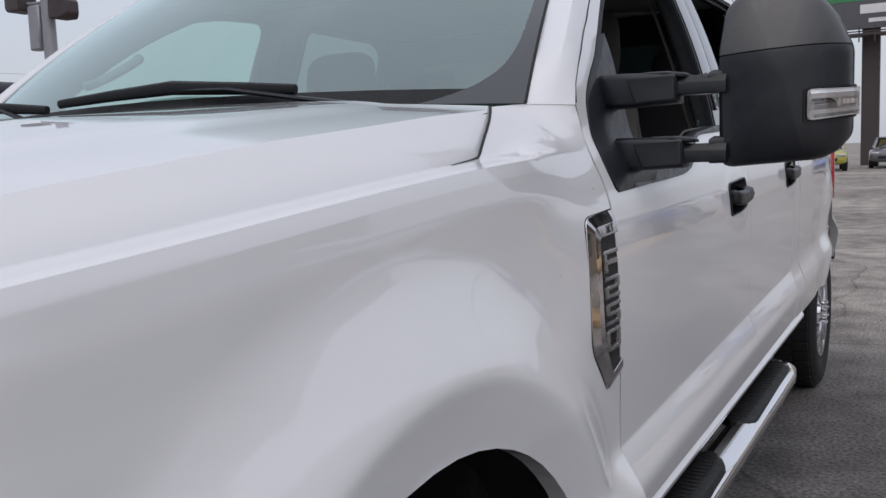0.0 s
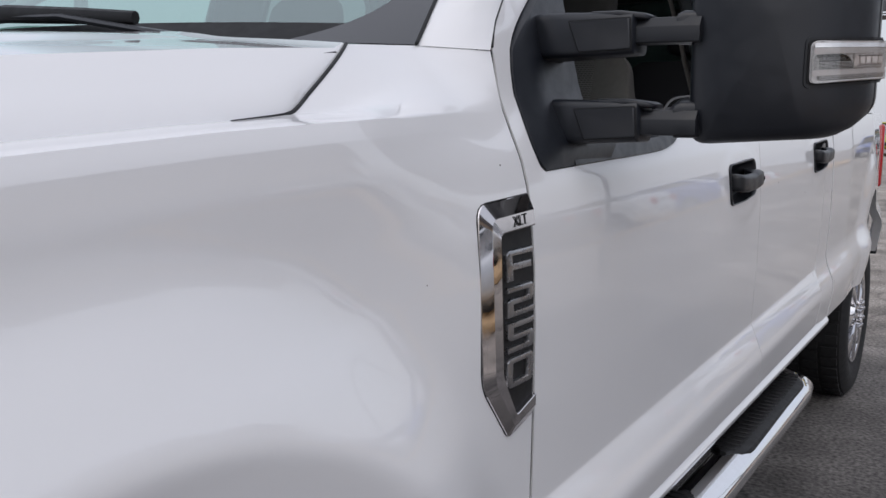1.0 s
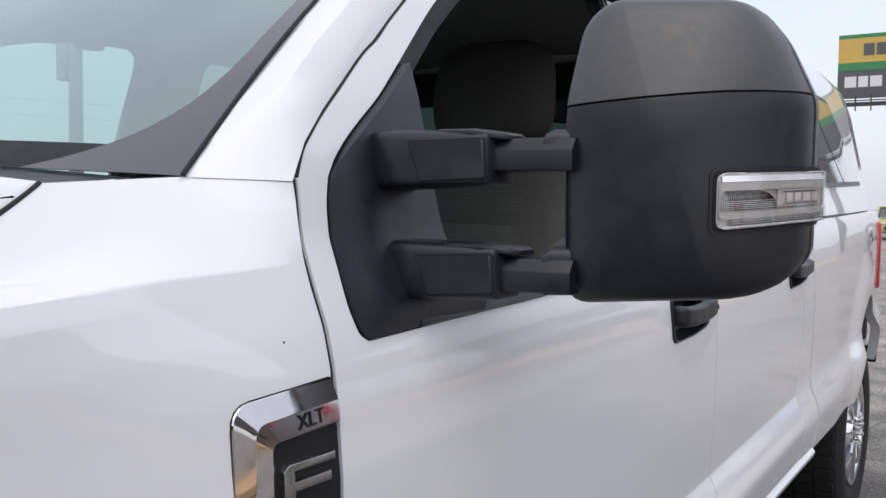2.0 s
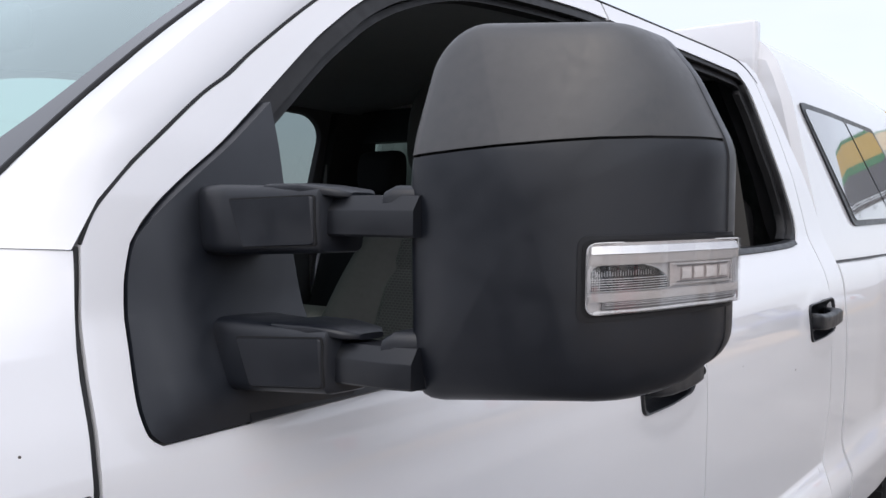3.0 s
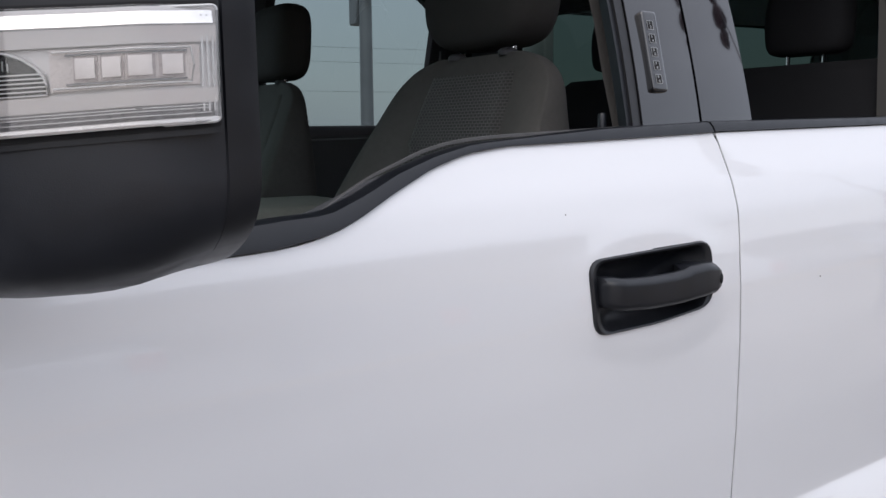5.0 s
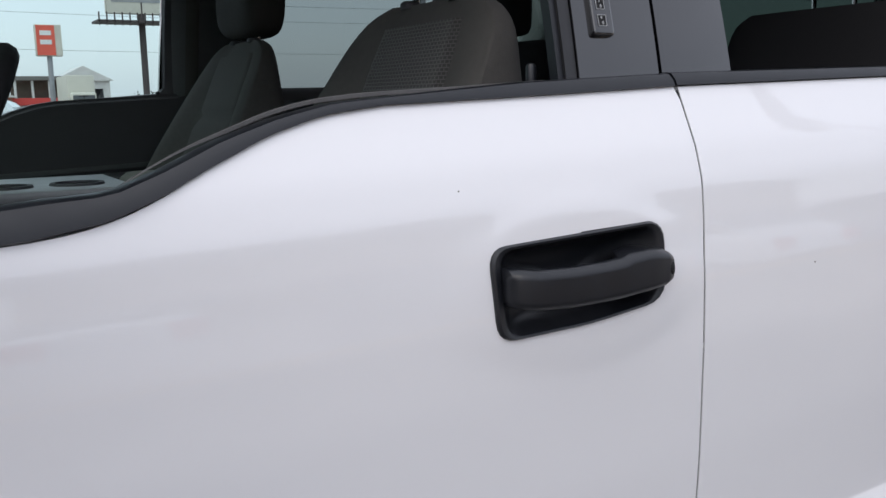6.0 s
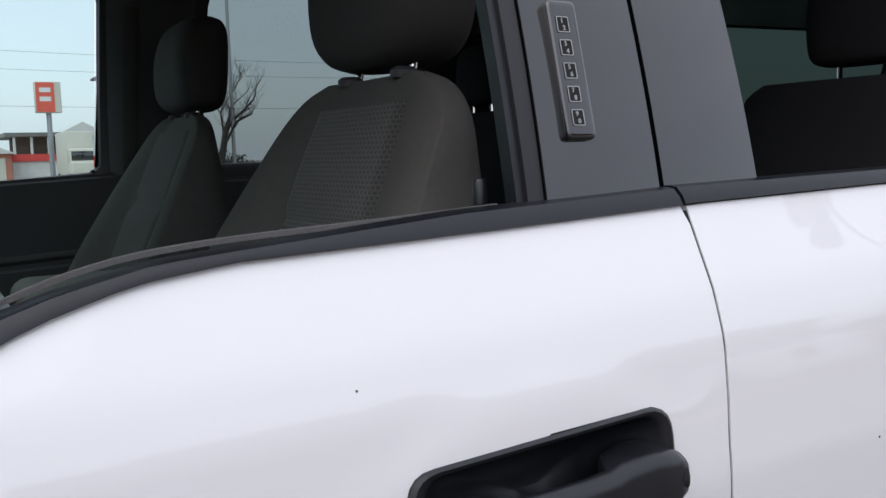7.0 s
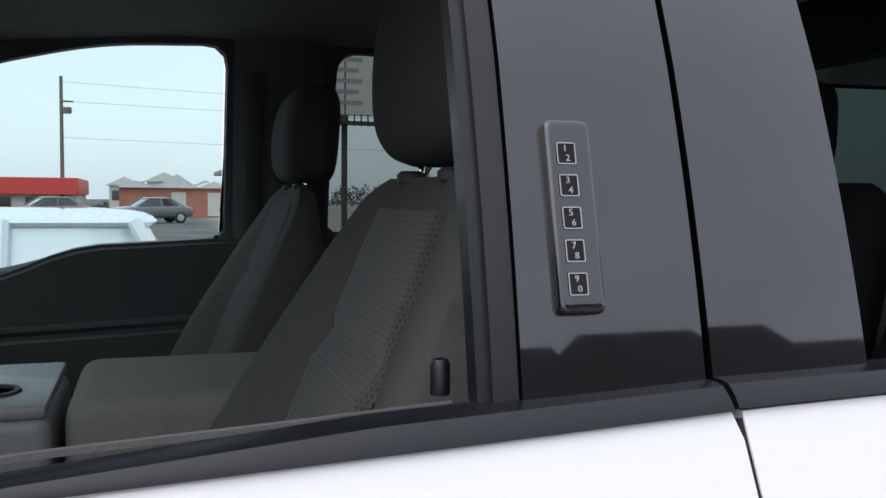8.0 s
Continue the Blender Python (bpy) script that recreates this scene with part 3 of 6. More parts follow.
# pillar between windshield and door, and roof
A_IN = [screen_point(1.0, t) for t in np.linspace(0, 1, 16)]
a_out = resample([(side_x(y, z), y, z) for y, z in spline([(0.620, 1.428)] + [(y - 0.003, z + 0.003) for y, z in A_CUT[:12]], 3)], 16)
for flip in (False, True):
    rows = []
    for p, q in zip(A_IN, a_out):
        p, q = Vector(p), Vector(q)
        k = smoothstep(0.0, 0.2, len(rows) / 15)
        mid = (p + q) / 2 + Vector((0.020, -0.012, 0.022)) * k
        rows.append([p + Vector((-0.006, 0, -0.012)), p, p * 0.7 + mid * 0.3 + Vector((0.006, -0.003, 0.006)) * k, mid, q * 0.7 + mid * 0.3 + Vector((0.006, -0.002, 0.004)) * k, q, q + Vector((-0.018, 0.004, -0.008))])
    bm = grid(rows)
    part("windshield_pillar", mirrored(bm) if flip else bm, PAINT, truck)
    bm = grid([[Vector(p) + Vector((-0.008, 0.0, -0.02)), Vector(p) * 0.3 + Vector(q) * 0.7 + Vector((-0.075, 0.052, -0.058))] for p, q in zip(A_IN, a_out)])
    part("inner_pillar_trim", mirrored(bm) if flip else bm, TRIM_DARK, truck)
rows = []
roof_y = [1.125, 1.16, 1.22, 1.30, 1.45, 1.65, 1.90, 2.2, 2.5, 2.60, 2.68, 2.73, 2.75]
for y in roof_y:
    ze = float(np.interp(y, [p[0] for p in A_CUT[9:]] + [2.5, 2.6, 2.68, 2.75], [p[1] for p in A_CUT[9:]] + [1.917, 1.912, 1.895, 1.86])) + 0.006
    xe = side_x(y, ze)
    crown = float(np.interp(y, [1.12, 1.3, 1.7, 2.3, 2.65, 2.75], [1.918, 1.955, 1.985, 1.985, 1.955, 1.90]))
    row = []
    for s in np.linspace(1, -1, 41):
        a = abs(s)
        half = 1 + xe - (0.0 if y > 1.3 else 0.02 * (1.3 - y) / 0.18)
        row.append((-1 + s * half, y - 0.09 * (1 - a * a) * smoothstep(1.45, 1.12, y), crown + (ze - crown) * (0.35 * a ** 2 + 0.65 * a ** 9)))
    rows.append(row)
bm = grid(rows)
part("roof", thick(bm, 0.012), PAINT, truck, "white cab roof")
part("headliner", grid([[(-1 + s * 0.74, y, 1.875 + 0.04 * (1 - s * s) - 0.05 * smoothstep(1.5, 1.12, y)) for s in np.linspace(1, -1, 13)] for y in (1.10, 1.3, 1.6, 2.0, 2.4, 2.66, 2.735)]), HEADLINER, truck)

# dark seal in the gap above the doors
seal = [(side_x(y, z) - 0.0020, y, z + 0.0028) for y, z in spline(A_CUT + [(2.2, 1.918), (2.55, 1.916), (2.64, 1.90), (2.70, 1.86)], 4)]
part("roof_seal", tube(bmesh.new(), seal, 0.0021, 6), RUBBER, truck)

# dark seals deep in the gaps before and behind the front door
for line, dx in ((spline([(0.6255, 1.430), (0.622, 1.40), (0.6115, 1.33), (0.603, 1.23), (0.603, 1.10), (0.607, 0.95), (0.616, 0.80), (0.616, 0.64)], 8), 0.0042), (spline([(1.8725, 1.385), (1.870, 1.29), (1.866, 1.2), (1.865, 0.95), (1.862, 0.65)], 8), 0.0045)):
    part("door_gap_seal", tube(bmesh.new(), [(side_x(y, z) - dx, y, z) for y, z in resample(line, 90)], 0.0030, 6), RUBBER, truck)
CHIP = surface("paint_chip", (0.10, 0.085, 0.07), 0.8)
for y, z, r in ((0.545, 1.272, 0.0013), (1.545, 1.292, 0.0009), (0.36, 1.14, 0.0009), (2.06, 1.17, 0.0012), (2.42, 1.12, 0.0020)):
    bm = bmesh.new()
    spin_profile(bm, [(-0.001, r), (0.0004, r), (0.0006, r * 0.5)], ((fender_x(y, z) if y < 0.6 else side_x(y, z)), y, z), 7)
    part("paint_chip", bm, CHIP, truck)

# back wall of the cab with its window
bm = bmesh.new()
box(bm, (-1.94, 2.83, 0.62), (-0.06, 2.86, 1.42), 0.01)
part("cab_back", bm, PAINT, truck)
rows = [[(-1 + s * (0.93 - 0.17 * t), 2.865 - 0.125 * t, 1.42 + 0.46 * t) for s in np.linspace(1, -1, 9)] for t in (0, 0.06)]
part("rear_header", grid(rows), RUBBER, truck)
part("back_window", grid([[(-1 + s * (0.92 - 0.17 * t), 2.86 - 0.125 * t, 1.43 + 0.45 * t) for s in np.linspace(1, -1, 9)] for t in (0, 0.5, 1)]), GLASS_TINT, truck).visible_shadow = False

for flip in (False, True):
    bm = grid([[(side_x(y, 1.40 + 0.47 * t) - d, y, 1.40 + 0.47 * t) for d, y in ((0.045, 2.652 - 0.05 * t), (0.08, 2.66 - 0.05 * t), (0.13, 2.74 - 0.05 * t), (side_x(2.65, 1.40 + 0.47 * t) + 0.244 + 0.13 * t, 2.835 - 0.125 * t))] for t in np.linspace(0, 1, 8)])
    part("rear_corner_trim", mirrored(bm) if flip else bm, RUBBER, truck)
bm = bmesh.new()
loft(bm, [[(x, 2.71, 1.765), (x, 2.71, 1.885), (x, 2.745, 1.885), (x, 2.765, 1.765)] for x in (-1.70, -0.30)])
part("rear_header", bm, RUBBER, truck)

# window seals, belt mouldings and black pillar covers
part("belt_moulding", band(resample(BELT, 60), resample([(y, z - 0.010 * smoothstep(1.16, 1.24, y) * smoothstep(1.50, 1.40, y)) for y, z in BELT_TOP], 60), side_x, 0.006, 0.02), PLASTIC_SMOOTH, front_door, "black rubber belt moulding with a dipped line")
part("belt_moulding", band(resample([(1.8695, 1.391), (2.10, 1.397), (2.331, 1.403), (2.53, 1.411), (2.61, 1.419)], 24), resample([(1.866, 1.407), (2.10, 1.412), (2.354, 1.417), (2.53, 1.425), (2.60, 1.432)], 24), side_x, 0.006, 0.02), PLASTIC_SMOOTH, rear_door)


def set_in(d):
    return lambda y, z: side_x(y, z) - d


def cover_x(y, z):
    """The pillar covers bow gently outwards over their height."""
    h = z - 0.035 * (y - 1.5) - 1.63
    return side_x(y, 1.63 + 0.035 * (y - 1.5)) - 0.34 * h - 0.30 * h * h


def pillar_cover(line, d, proud):
    mid = sum(y for y, z in line) / len(line)
    return sheet(line, lambda y, z: cover_x(y, z) - d + proud - 0.3 * (y - mid) ** 2, 0.01, 0.03, 0.012)


part("pillar_cover", pillar_cover([(1.7410, 1.394), (1.8605, 1.399), (1.8600, 1.60), (1.8535, 1.8805), (1.7430, 1.8795), (1.7440, 1.60)], 0.006, 0.0), GLOSS_BLACK, front_door, "gloss black door pillar cover")
part("pillar_cover", pillar_cover([(1.8655, 1.400), (1.9820, 1.405), (1.976, 1.60), (1.956, 1.8795), (1.8575, 1.8805), (1.8648, 1.60)], 0.006, 0.0), GLOSS_BLACK, rear_door, "gloss black door pillar cover")
part("window_channel", pillar_cover([(1.7245, 1.397), (1.7400, 1.398), (1.7425, 1.60), (1.741, 1.8795), (1.727, 1.879), (1.7265, 1.60)], 0.010, 0.0), CHANNEL, front_door, "black rubber window channel")
part("window_channel", pillar_cover([(1.7165, 1.398), (1.728, 1.398), (1.730, 1.60), (1.730, 1.879), (1.7185, 1.878), (1.718, 1.60)], 0.014, 0.0), PLASTIC_SMOOTH, front_door)
w_in = [(y + 0.016 * (1 if y < 1.4 else 0.2), z - 0.020 * (0.8 if y < 1.4 else 1)) for y, z in W_TOP]
part("window_seal", band(resample(spline(w_in, 3), 50), resample(spline(W_TOP, 3), 50), set_in(0.004), 0.0, 0.02), RUBBER, front_door)
w_in2 = [(y + 0.026 * (1 if y < 1.4 else 0.2), z - 0.034 * (0.8 if y < 1.4 else 1)) for y, z in W_TOP]
part("window_seal", band(resample(spline(w_in2, 3), 50), resample(spline([(a + 0.002, b - 0.003) for a, b in w_in], 3), 50), set_in(0.018), 0.0, 0.03), RUBBER, front_door)
R_WIN = [(2.60, 1.434), (2.632, 1.455), (2.642, 1.485), (2.636, 1.53), (2.622, 1.60), (2.611, 1.68), (2.604, 1.77), (2.590, 1.83), (2.55, 1.857), (2.16, 1.863), (1.962, 1.866)]
R_OUT = [(2.62, 1.420), (2.652, 1.446), (2.660, 1.480), (2.655, 1.53), (2.640, 1.60), (2.629, 1.68), (2.621, 1.78), (2.605, 1.845), (2.56, 1.874), (2.16, 1.880), (1.957, 1.882)]
part("window_seal", band(resample(spline(R_OUT, 3), 60), resample(spline(R_WIN, 3), 60), set_in(0.004), 0.0, 0.02), RUBBER, rear_door)
inner = [(y - 0.02 * (1 if y > 2.57 else 0.0), z - 0.018 * (1 if z > 1.8 else 0.0)) for y, z in R_WIN]
part("window_seal", band(resample(spline(R_WIN, 3), 60), resample(spline(inner, 3), 60), set_in(0.018), 0.0, 0.02), RUBBER, rear_door)
rear_glass_line = [(1.960, 1.40), (2.63, 1.42), (2.645, 1.47), (2.615, 1.65), (2.60, 1.85), (1.955, 1.87)]
# the front window is wound down: only the glass edge shows above the belt
g_lo = resample(spline([(1.232, 1.3105), (1.2915, 1.340), (1.3406, 1.3585), (1.392, 1.3755), (1.46, 1.389), (1.60, 1.3965), (1.705, 1.402)], 5), 40)
rings = []
for k, (y, z) in enumerate(g_lo):
    z -= 0.0025 * smoothstep(1.38, 1.46, y)
    h = 0.0038 * smoothstep(-1, 12, k) + 0.0004
    rings.append([(side_x(y, z) - 0.030, y, z - h), (side_x(y, z) - 0.0255, y, z - h), (side_x(y, z) - 0.0262, y, z - h * 0.2), (side_x(y, z) - 0.0275, y, z), (side_x(y, z) - 0.030, y, z - h * 0.15)])
part("lowered_window_glass", loft(bmesh.new(), rings), surface("glass_edge", (0.075, 0.072, 0.071), 0.55, vary=0.25, scale=30, bump=0.3, bump_scale=300), front_door, "top edge of the wound-down window glass")

# far-side windows
for line in ([(0.90, 1.31), (1.20, 1.325), (1.40, 1.375), (1.72, 1.40), (1.72, 1.875), (1.45, 1.86), (1.18, 1.79), (0.96, 1.66), (0.86, 1.58)], rear_glass_line):
    bm = sheet(line, set_in(0.02), 0.08, 0.05, 0.003)
    part("window_glass", mirrored(bm), GLASS_CLEAR if line is not rear_glass_line else GLASS_HALF, far_front if line is not rear_glass_line else far_rear).visible_shadow = False
part("pillar_cover", mirrored(pillar_cover([(1.715, 1.40), (1.975, 1.416), (1.954, 1.88), (1.735, 1.88)], 0.006, 0.0)), GLOSS_BLACK, far_front)


# handles
def handle(parent, dy, dz):
    outline = HANDLE_LINE
    cy, cz = 1.688, 1.188
    bm = bmesh.new()
    rings = []
    for sc, dx in ((1.03, -0.004), (1.02, 0.0025), (0.995, 0.0045), (0.945, 0.0035), (0.91, 0.0), (0.84, -0.014), (0.70, -0.026), (0.4, -0.032), (0.1, -0.033)):
        ring = []
        for y, z in outline:
            yy, zz = cy + (y - cy) * sc, cz + (z - cz) * sc
            ring.append((door_x(y, z) + dx, yy + dy, zz + dz))
        rings.append(ring)
    loft(bm, rings, cap0=False)
    plate = part("door_handle", bm, PLASTIC_SMOOTH, parent, "black plastic pull handle in a recessed cup")
    bm = bmesh.new()
    rings = []
    for y, xf, zt, zb, d in ((1.5815, 0.006, 1.205, 1.184, 0.020), (1.582, 0.016, 1.211, 1.180, 0.028), (1.585, 0.025, 1.2140, 1.1765, 0.034), (1.594, 0.0325, 1.2145, 1.1740, 0.024), (1.610, 0.036, 1.2120, 1.1715, 0.016), (1.655, 0.037, 1.2105, 1.1690, 0.015), (1.700, 0.037, 1.2115, 1.1695, 0.015), (1.722, 0.037, 1.2130, 1.1705, 0.017), (1.732, 0.037, 1.2165, 1.1715, 0.036), (1.760, 0.036, 1.2185, 1.1735, 0.044), (1.783, 0.035, 1.2165, 1.1760, 0.044), (1.794, 0.031, 1.2120, 1.1785, 0.038), (1.7975, 0.026, 1.2060, 1.1820, 0.030)):
        ring = rounded([(xf, zt - 0.006), (xf - 0.009, zt), (xf - d, zt), (xf - d, zb), (xf - 0.006, zb), (xf, zb + 0.006)], [0.004, 0.004, 0.002, 0.002, 0.003, 0.003], 3)
        rings.append([(x, y + dy, z + dz) for x, z in ring])
    loft(bm, rings)
    part("grip", bm, PLASTIC_SMOOTH, plate)
    return plate


h1 = handle(truck, 0, 0)
bm = bmesh.new()
spin_profile(bm, [(-0.006, 0.0001), (-0.006, 0.0045), (0.0, 0.0075), (0.002, 0.0085), (0.0, 0.009), (-0.004, 0.009)], (0.0, 0.0, 0.0), 16)
bmesh.ops.transform(bm, matrix=pose(0.0275, 1.7925, 1.1955, 0, 0, 62), verts=bm.verts)
part("key_lock", bm, DARK, h1, "dark key lock in the handle's end")
handle(truck, 0.963, 0.0335)

# keypad on the pillar
kx = lambda y, z: side_x(y, z) - 0.006
tilt = math.degrees(math.atan2(side_x(1.766, 1.46) - side_x(1.766, 1.55), 0.09))


def on_pillar(y, z, out):
    """The pose of a small thing on the pillar cover: local x is out, y along, z up the slope."""
    return Matrix.Translation((kx(y, z) + out, y, z)) @ pose(0, 0, 0, 0, -tilt, 0)


keypad_at = on_pillar(1.7795, 1.5035, 0)
bm = bmesh.new()
line = rounded([(-0.0150, -0.0590), (0.0150, -0.0590), (0.0150, 0.0575), (-0.0150, 0.0575)], 0.0055, 6)
loft(bm, [[(x, y * s, z * (1 - (1 - s) * 0.26)) for y, z in line] for x, s in ((-0.002, 1.0), (0.0036, 1.0), (0.0052, 0.975), (0.0063, 0.92), (0.0069, 0.82), (0.0071, 0.66), (0.0072, 0.40), (0.0072, 0.05))])
bmesh.ops.transform(bm, matrix=keypad_at, verts=bm.verts)
keypad = part("keypad", bm, GLOSS_BLACK, truck, "slim black door-entry keypad with five lit buttons")


def letters(text, size, depth=0.0004):
    """Letters of the built-in font as a mesh in the plane y, z, facing +x, centred."""
    cu = bpy.data.curves.new("letters", "FONT")
    cu.body, cu.size, cu.extrude, cu.align_x, cu.align_y = text, size, depth, "CENTER", "CENTER"
    cu.resolution_u = 3
    tmp = bpy.data.objects.new("letters", cu)
    me = bpy.data.meshes.new_from_object(tmp)
    bpy.data.objects.remove(tmp)
    bm = bmesh.new()
    bm.from_mesh(me)
    bpy.data.meshes.remove(me)
    bmesh.ops.transform(bm, matrix=Matrix(((0, 0, 1, 0), (1, 0, 0, 0), (0, 1, 0, 0), (0, 0, 0, 1))), verts=bm.verts)
    return bm


MARK = surface("pale_marking", (0.42, 0.43, 0.44), 0.4)
for i, two in enumerate((("1", "2"), ("3", "4"), ("5", "6"), ("7", "8"), ("9", "0"))):
    m = on_pillar(1.7768, 1.540 - i * 0.01885, 0.0070)
    bm = bmesh.new()
    outer = rounded([(-0.0062, -0.0068), (0.0062, -0.0068), (0.0062, 0.0068), (-0.0062, 0.0068)], 0.0012, 3)
    loft(bm, [[(x, y * s, z * s) for y, z in outer] for x, s in ((-0.001, 1.0), (0.0008, 1.0), (0.0010, 0.97), (0.0010, 0.84), (0.0006, 0.81), (0.0006, 0.1))])
    bmesh.ops.transform(bm, matrix=m, verts=bm.verts)
    key = part("key_button", bm, DARK, keypad, "dark square button with a pale frame")
    bm = bmesh.new()
    loft(bm, [[(x, y * s, z * s) for y, z in outer] for x, s in ((0.0009, 0.975), (0.0013, 0.97), (0.0013, 0.88), (0.0009, 0.875))], cap0=False, cap1=False)
    for j, ch in enumerate(two):
        t = letters(ch, 0.0056)
        bmesh.ops.transform(t, matrix=pose(0.0010, 0.0008 if j else -0.0006, 0.0030 - 0.0060 * j), verts=t.verts)
        me = bpy.data.meshes.new("tmp")
        t.to_mesh(me)
        t.free()
        bm.from_mesh(me)
        bpy.data.meshes.remove(me)
    bmesh.ops.transform(bm, matrix=m, verts=bm.verts)
    part("marking", bm, MARK, keypad)

SATIN_DARK = surface("dark_satin_metal", (0.42, 0.42, 0.43), 0.28, metal=1.0)
# fender emblem: chrome frame, black field, raised block figures
def plate_sheet(line, out, depth=0.012, step=0.02):
    return sheet(line, lambda y, z: fender_x(y, z) + out, step, step, depth, None, 0.002)


def inset(line, d):
    """A closed line moved inwards by d, its corners mitred."""
    pts = [Vector(p) for p in line]
    turn = sum(a.x * b.y - b.x * a.y for a, b in zip(pts, pts[1:] + pts[:1]))
    sg = 1 if turn > 0 else -1
    out = []
    for i, p in enumerate(pts):
        a, b = (p - pts[i - 1]).normalized(), (pts[(i + 1) % len(pts)] - p).normalized()
        na, nb = Vector((-a.y, a.x)) * sg, Vector((-b.y, b.x)) * sg
        m = na + nb
        out.append(tuple(p + m * (d / max(0.35, 0.5 * m.dot(m)))))
    return out


def raised(line, steps, radii=None, seg=4):
    """A bevelled relief on the fender: line in (y, z), steps of (inset, height)."""
    bm = bmesh.new()
    rings = []
    for d, out in steps:
        ring = inset(line, d)
        if radii:
            ring = rounded(ring, [max(0.0006, r - d * 0.8) for r in radii], seg)
        rings.append([(fender_x(y, z) + out, y, z) for y, z in ring])
    loft(bm, rings, cap0=False)
    bmesh.ops.triangulate(bm, faces=[f for f in bm.faces if len(f.verts) > 4])
    return bm


frame_line = [(0.465, 1.225), (0.5965, 1.232), (0.5965, 1.188), (0.517, 1.185), (0.505, 1.176), (0.505, 1.00), (0.543, 0.940), (0.5965, 0.956), (0.5965, 0.922), (0.533, 0.906), (0.4655, 0.990)]


def bend_line(pts, radii, seg=6):
    """An open line with its corners turned in curves of seg steps."""
    out = [Vector(pts[0])]
    for a, p, b, r in zip(pts, pts[1:], pts[2:], radii):
        a, p, b = Vector(a), Vector(p), Vector(b)
        q0, q1 = p + (a - p).normalized() * r, p + (b - p).normalized() * r
        out += [q0 * (1 - k) ** 2 + p * 2 * k * (1 - k) + q1 * k * k for k in np.linspace(0, 1, seg + 1)]
    return out + [Vector(pts[-1])]


OUT_LINE = bend_line([(0.5965, 1.232), (0.465, 1.225), (0.4655, 0.990), (0.533, 0.906), (0.5965, 0.922)], (0.022, 0.020, 0.010))
IN_LINE = bend_line([(0.5965, 1.190), (0.505, 1.186), (0.505, 1.000), (0.543, 0.938), (0.5965, 0.954)], (0.010, 0.014, 0.006))
rings = []
for p, q in zip(OUT_LINE, IN_LINE):
    rings.append([(fender_x(*(p + (q - p) * k)) + h, *(p + (q - p) * k)) for k, h in ((0.0, -0.005), (0.0, 0.0018), (0.02, 0.0030), (0.46, 0.0092), (0.49, 0.0097), (0.96, 0.0099), (1.0, 0.0090), (1.0, -0.005))])
bm = loft(bmesh.new(), rings)
emblem = part("fender_emblem", bm, surface("emblem_chrome", (0.66, 0.635, 0.635), 0.07, metal=1.0, vary=0.05), truck, "chrome-framed black fender emblem with raised figures", 8)
part("emblem_outline", raised(inset(frame_line, -0.0010), ((0, -0.004), (0, 0.0012), (0.001, 0.0018)), [0.024, 0.003, 0.003, 0.008, 0.008, 0.02, 0.010, 0.003, 0.004, 0.012, 0.022]), RUBBER, emblem)
part("emblem_field", plate_sheet([(0.502, 1.189), (0.5965, 1.193), (0.5965, 0.952), (0.543, 0.936), (0.502, 1.002)], 0.003, 0.008), RUBBER, emblem)
t = letters("XLT", 0.0205, 0.0003)
lean_y = math.degrees(math.atan2(fender_x(0.552, 1.190) - fender_x(0.552, 1.208), 0.018))
bmesh.ops.transform(t, matrix=Matrix.Translation((fender_x(0.556, 1.1995) + 0.0102, 0.556, 1.1995)) @ pose(0, 0, 0, 3, -lean_y, 0), verts=t.verts)
part("emblem_lettering", t, DARK, emblem)
FIGURES = (
    (1.122, [(0, 0), (0.20, 0), (0.20, 0.34), (0.90, 0.34), (0.90, 0.58), (0.20, 0.58), (0.20, 0.80), (1, 0.80), (1, 1), (0.10, 1), (0, 0.86)]),
    (1.074, [(0, 0), (1, 0), (1, 0.20), (0.20, 0.20), (0.20, 0.40), (0.90, 0.40), (1, 0.50), (1, 0.88), (0.90, 1), (0, 1), (0, 0.80), (0.80, 0.80), (0.80, 0.60), (0.10, 0.60), (0, 0.50)]),
    (1.026, [(0, 1), (1, 1), (1, 0.80), (0.20, 0.80), (0.20, 0.60), (0.90, 0.60), (1, 0.50), (1, 0.12), (0.90, 0), (0, 0), (0, 0.20), (0.80, 0.20), (0.80, 0.40), (0.10, 0.40), (0, 0.50)]),
    (0.978, [(0.499, 0), (0.10, 0), (0, 0.12), (0, 0.88), (0.10, 1), (0.90, 1), (1, 0.88), (1, 0.12), (0.90, 0), (0.501, 0), (0.501, 0.20), (0.80, 0.20), (0.80, 0.80), (0.20, 0.80), (0.20, 0.20), (0.499, 0.20)]),
)
for z0, shape in FIGURES:
    line = [(0.5165 + 0.0715 * a, z0 + 0.041 * b) for a, b in shape]
    part("emblem_figure", raised(line, ((0, 0.001), (0, 0.0070), (0.0007, 0.0086), (0.0016, 0.0090))), SATIN_DARK, emblem, "raised satin block figure")

# ---- tow mirror ----
sail_line = spline([(0.866, 1.587), (0.80, 1.535), (0.750, 1.499), (0.715, 1.471), (0.694, 1.450), (0.680, 1.433), (0.670, 1.405), (0.6655, 1.38), (0.660, 1.34), (0.6555, 1.31), (0.654, 1.288), (0.658, 1.270), (0.670, 1.2605)], 3) + [(0.763, 1.2645), (0.90, 1.2695), (0.92, 1.296), (0.862, 1.300), (0.860, 1.44)]


def sail_x(y, z):
    d = min(smoothstep(0.652, 0.71, y + 0.3 * min(0, 1.30 - z) * 0.5), smoothstep(1.262, 1.30, z))
    return side_x(y, z) + 0.003 + 0.012 * d


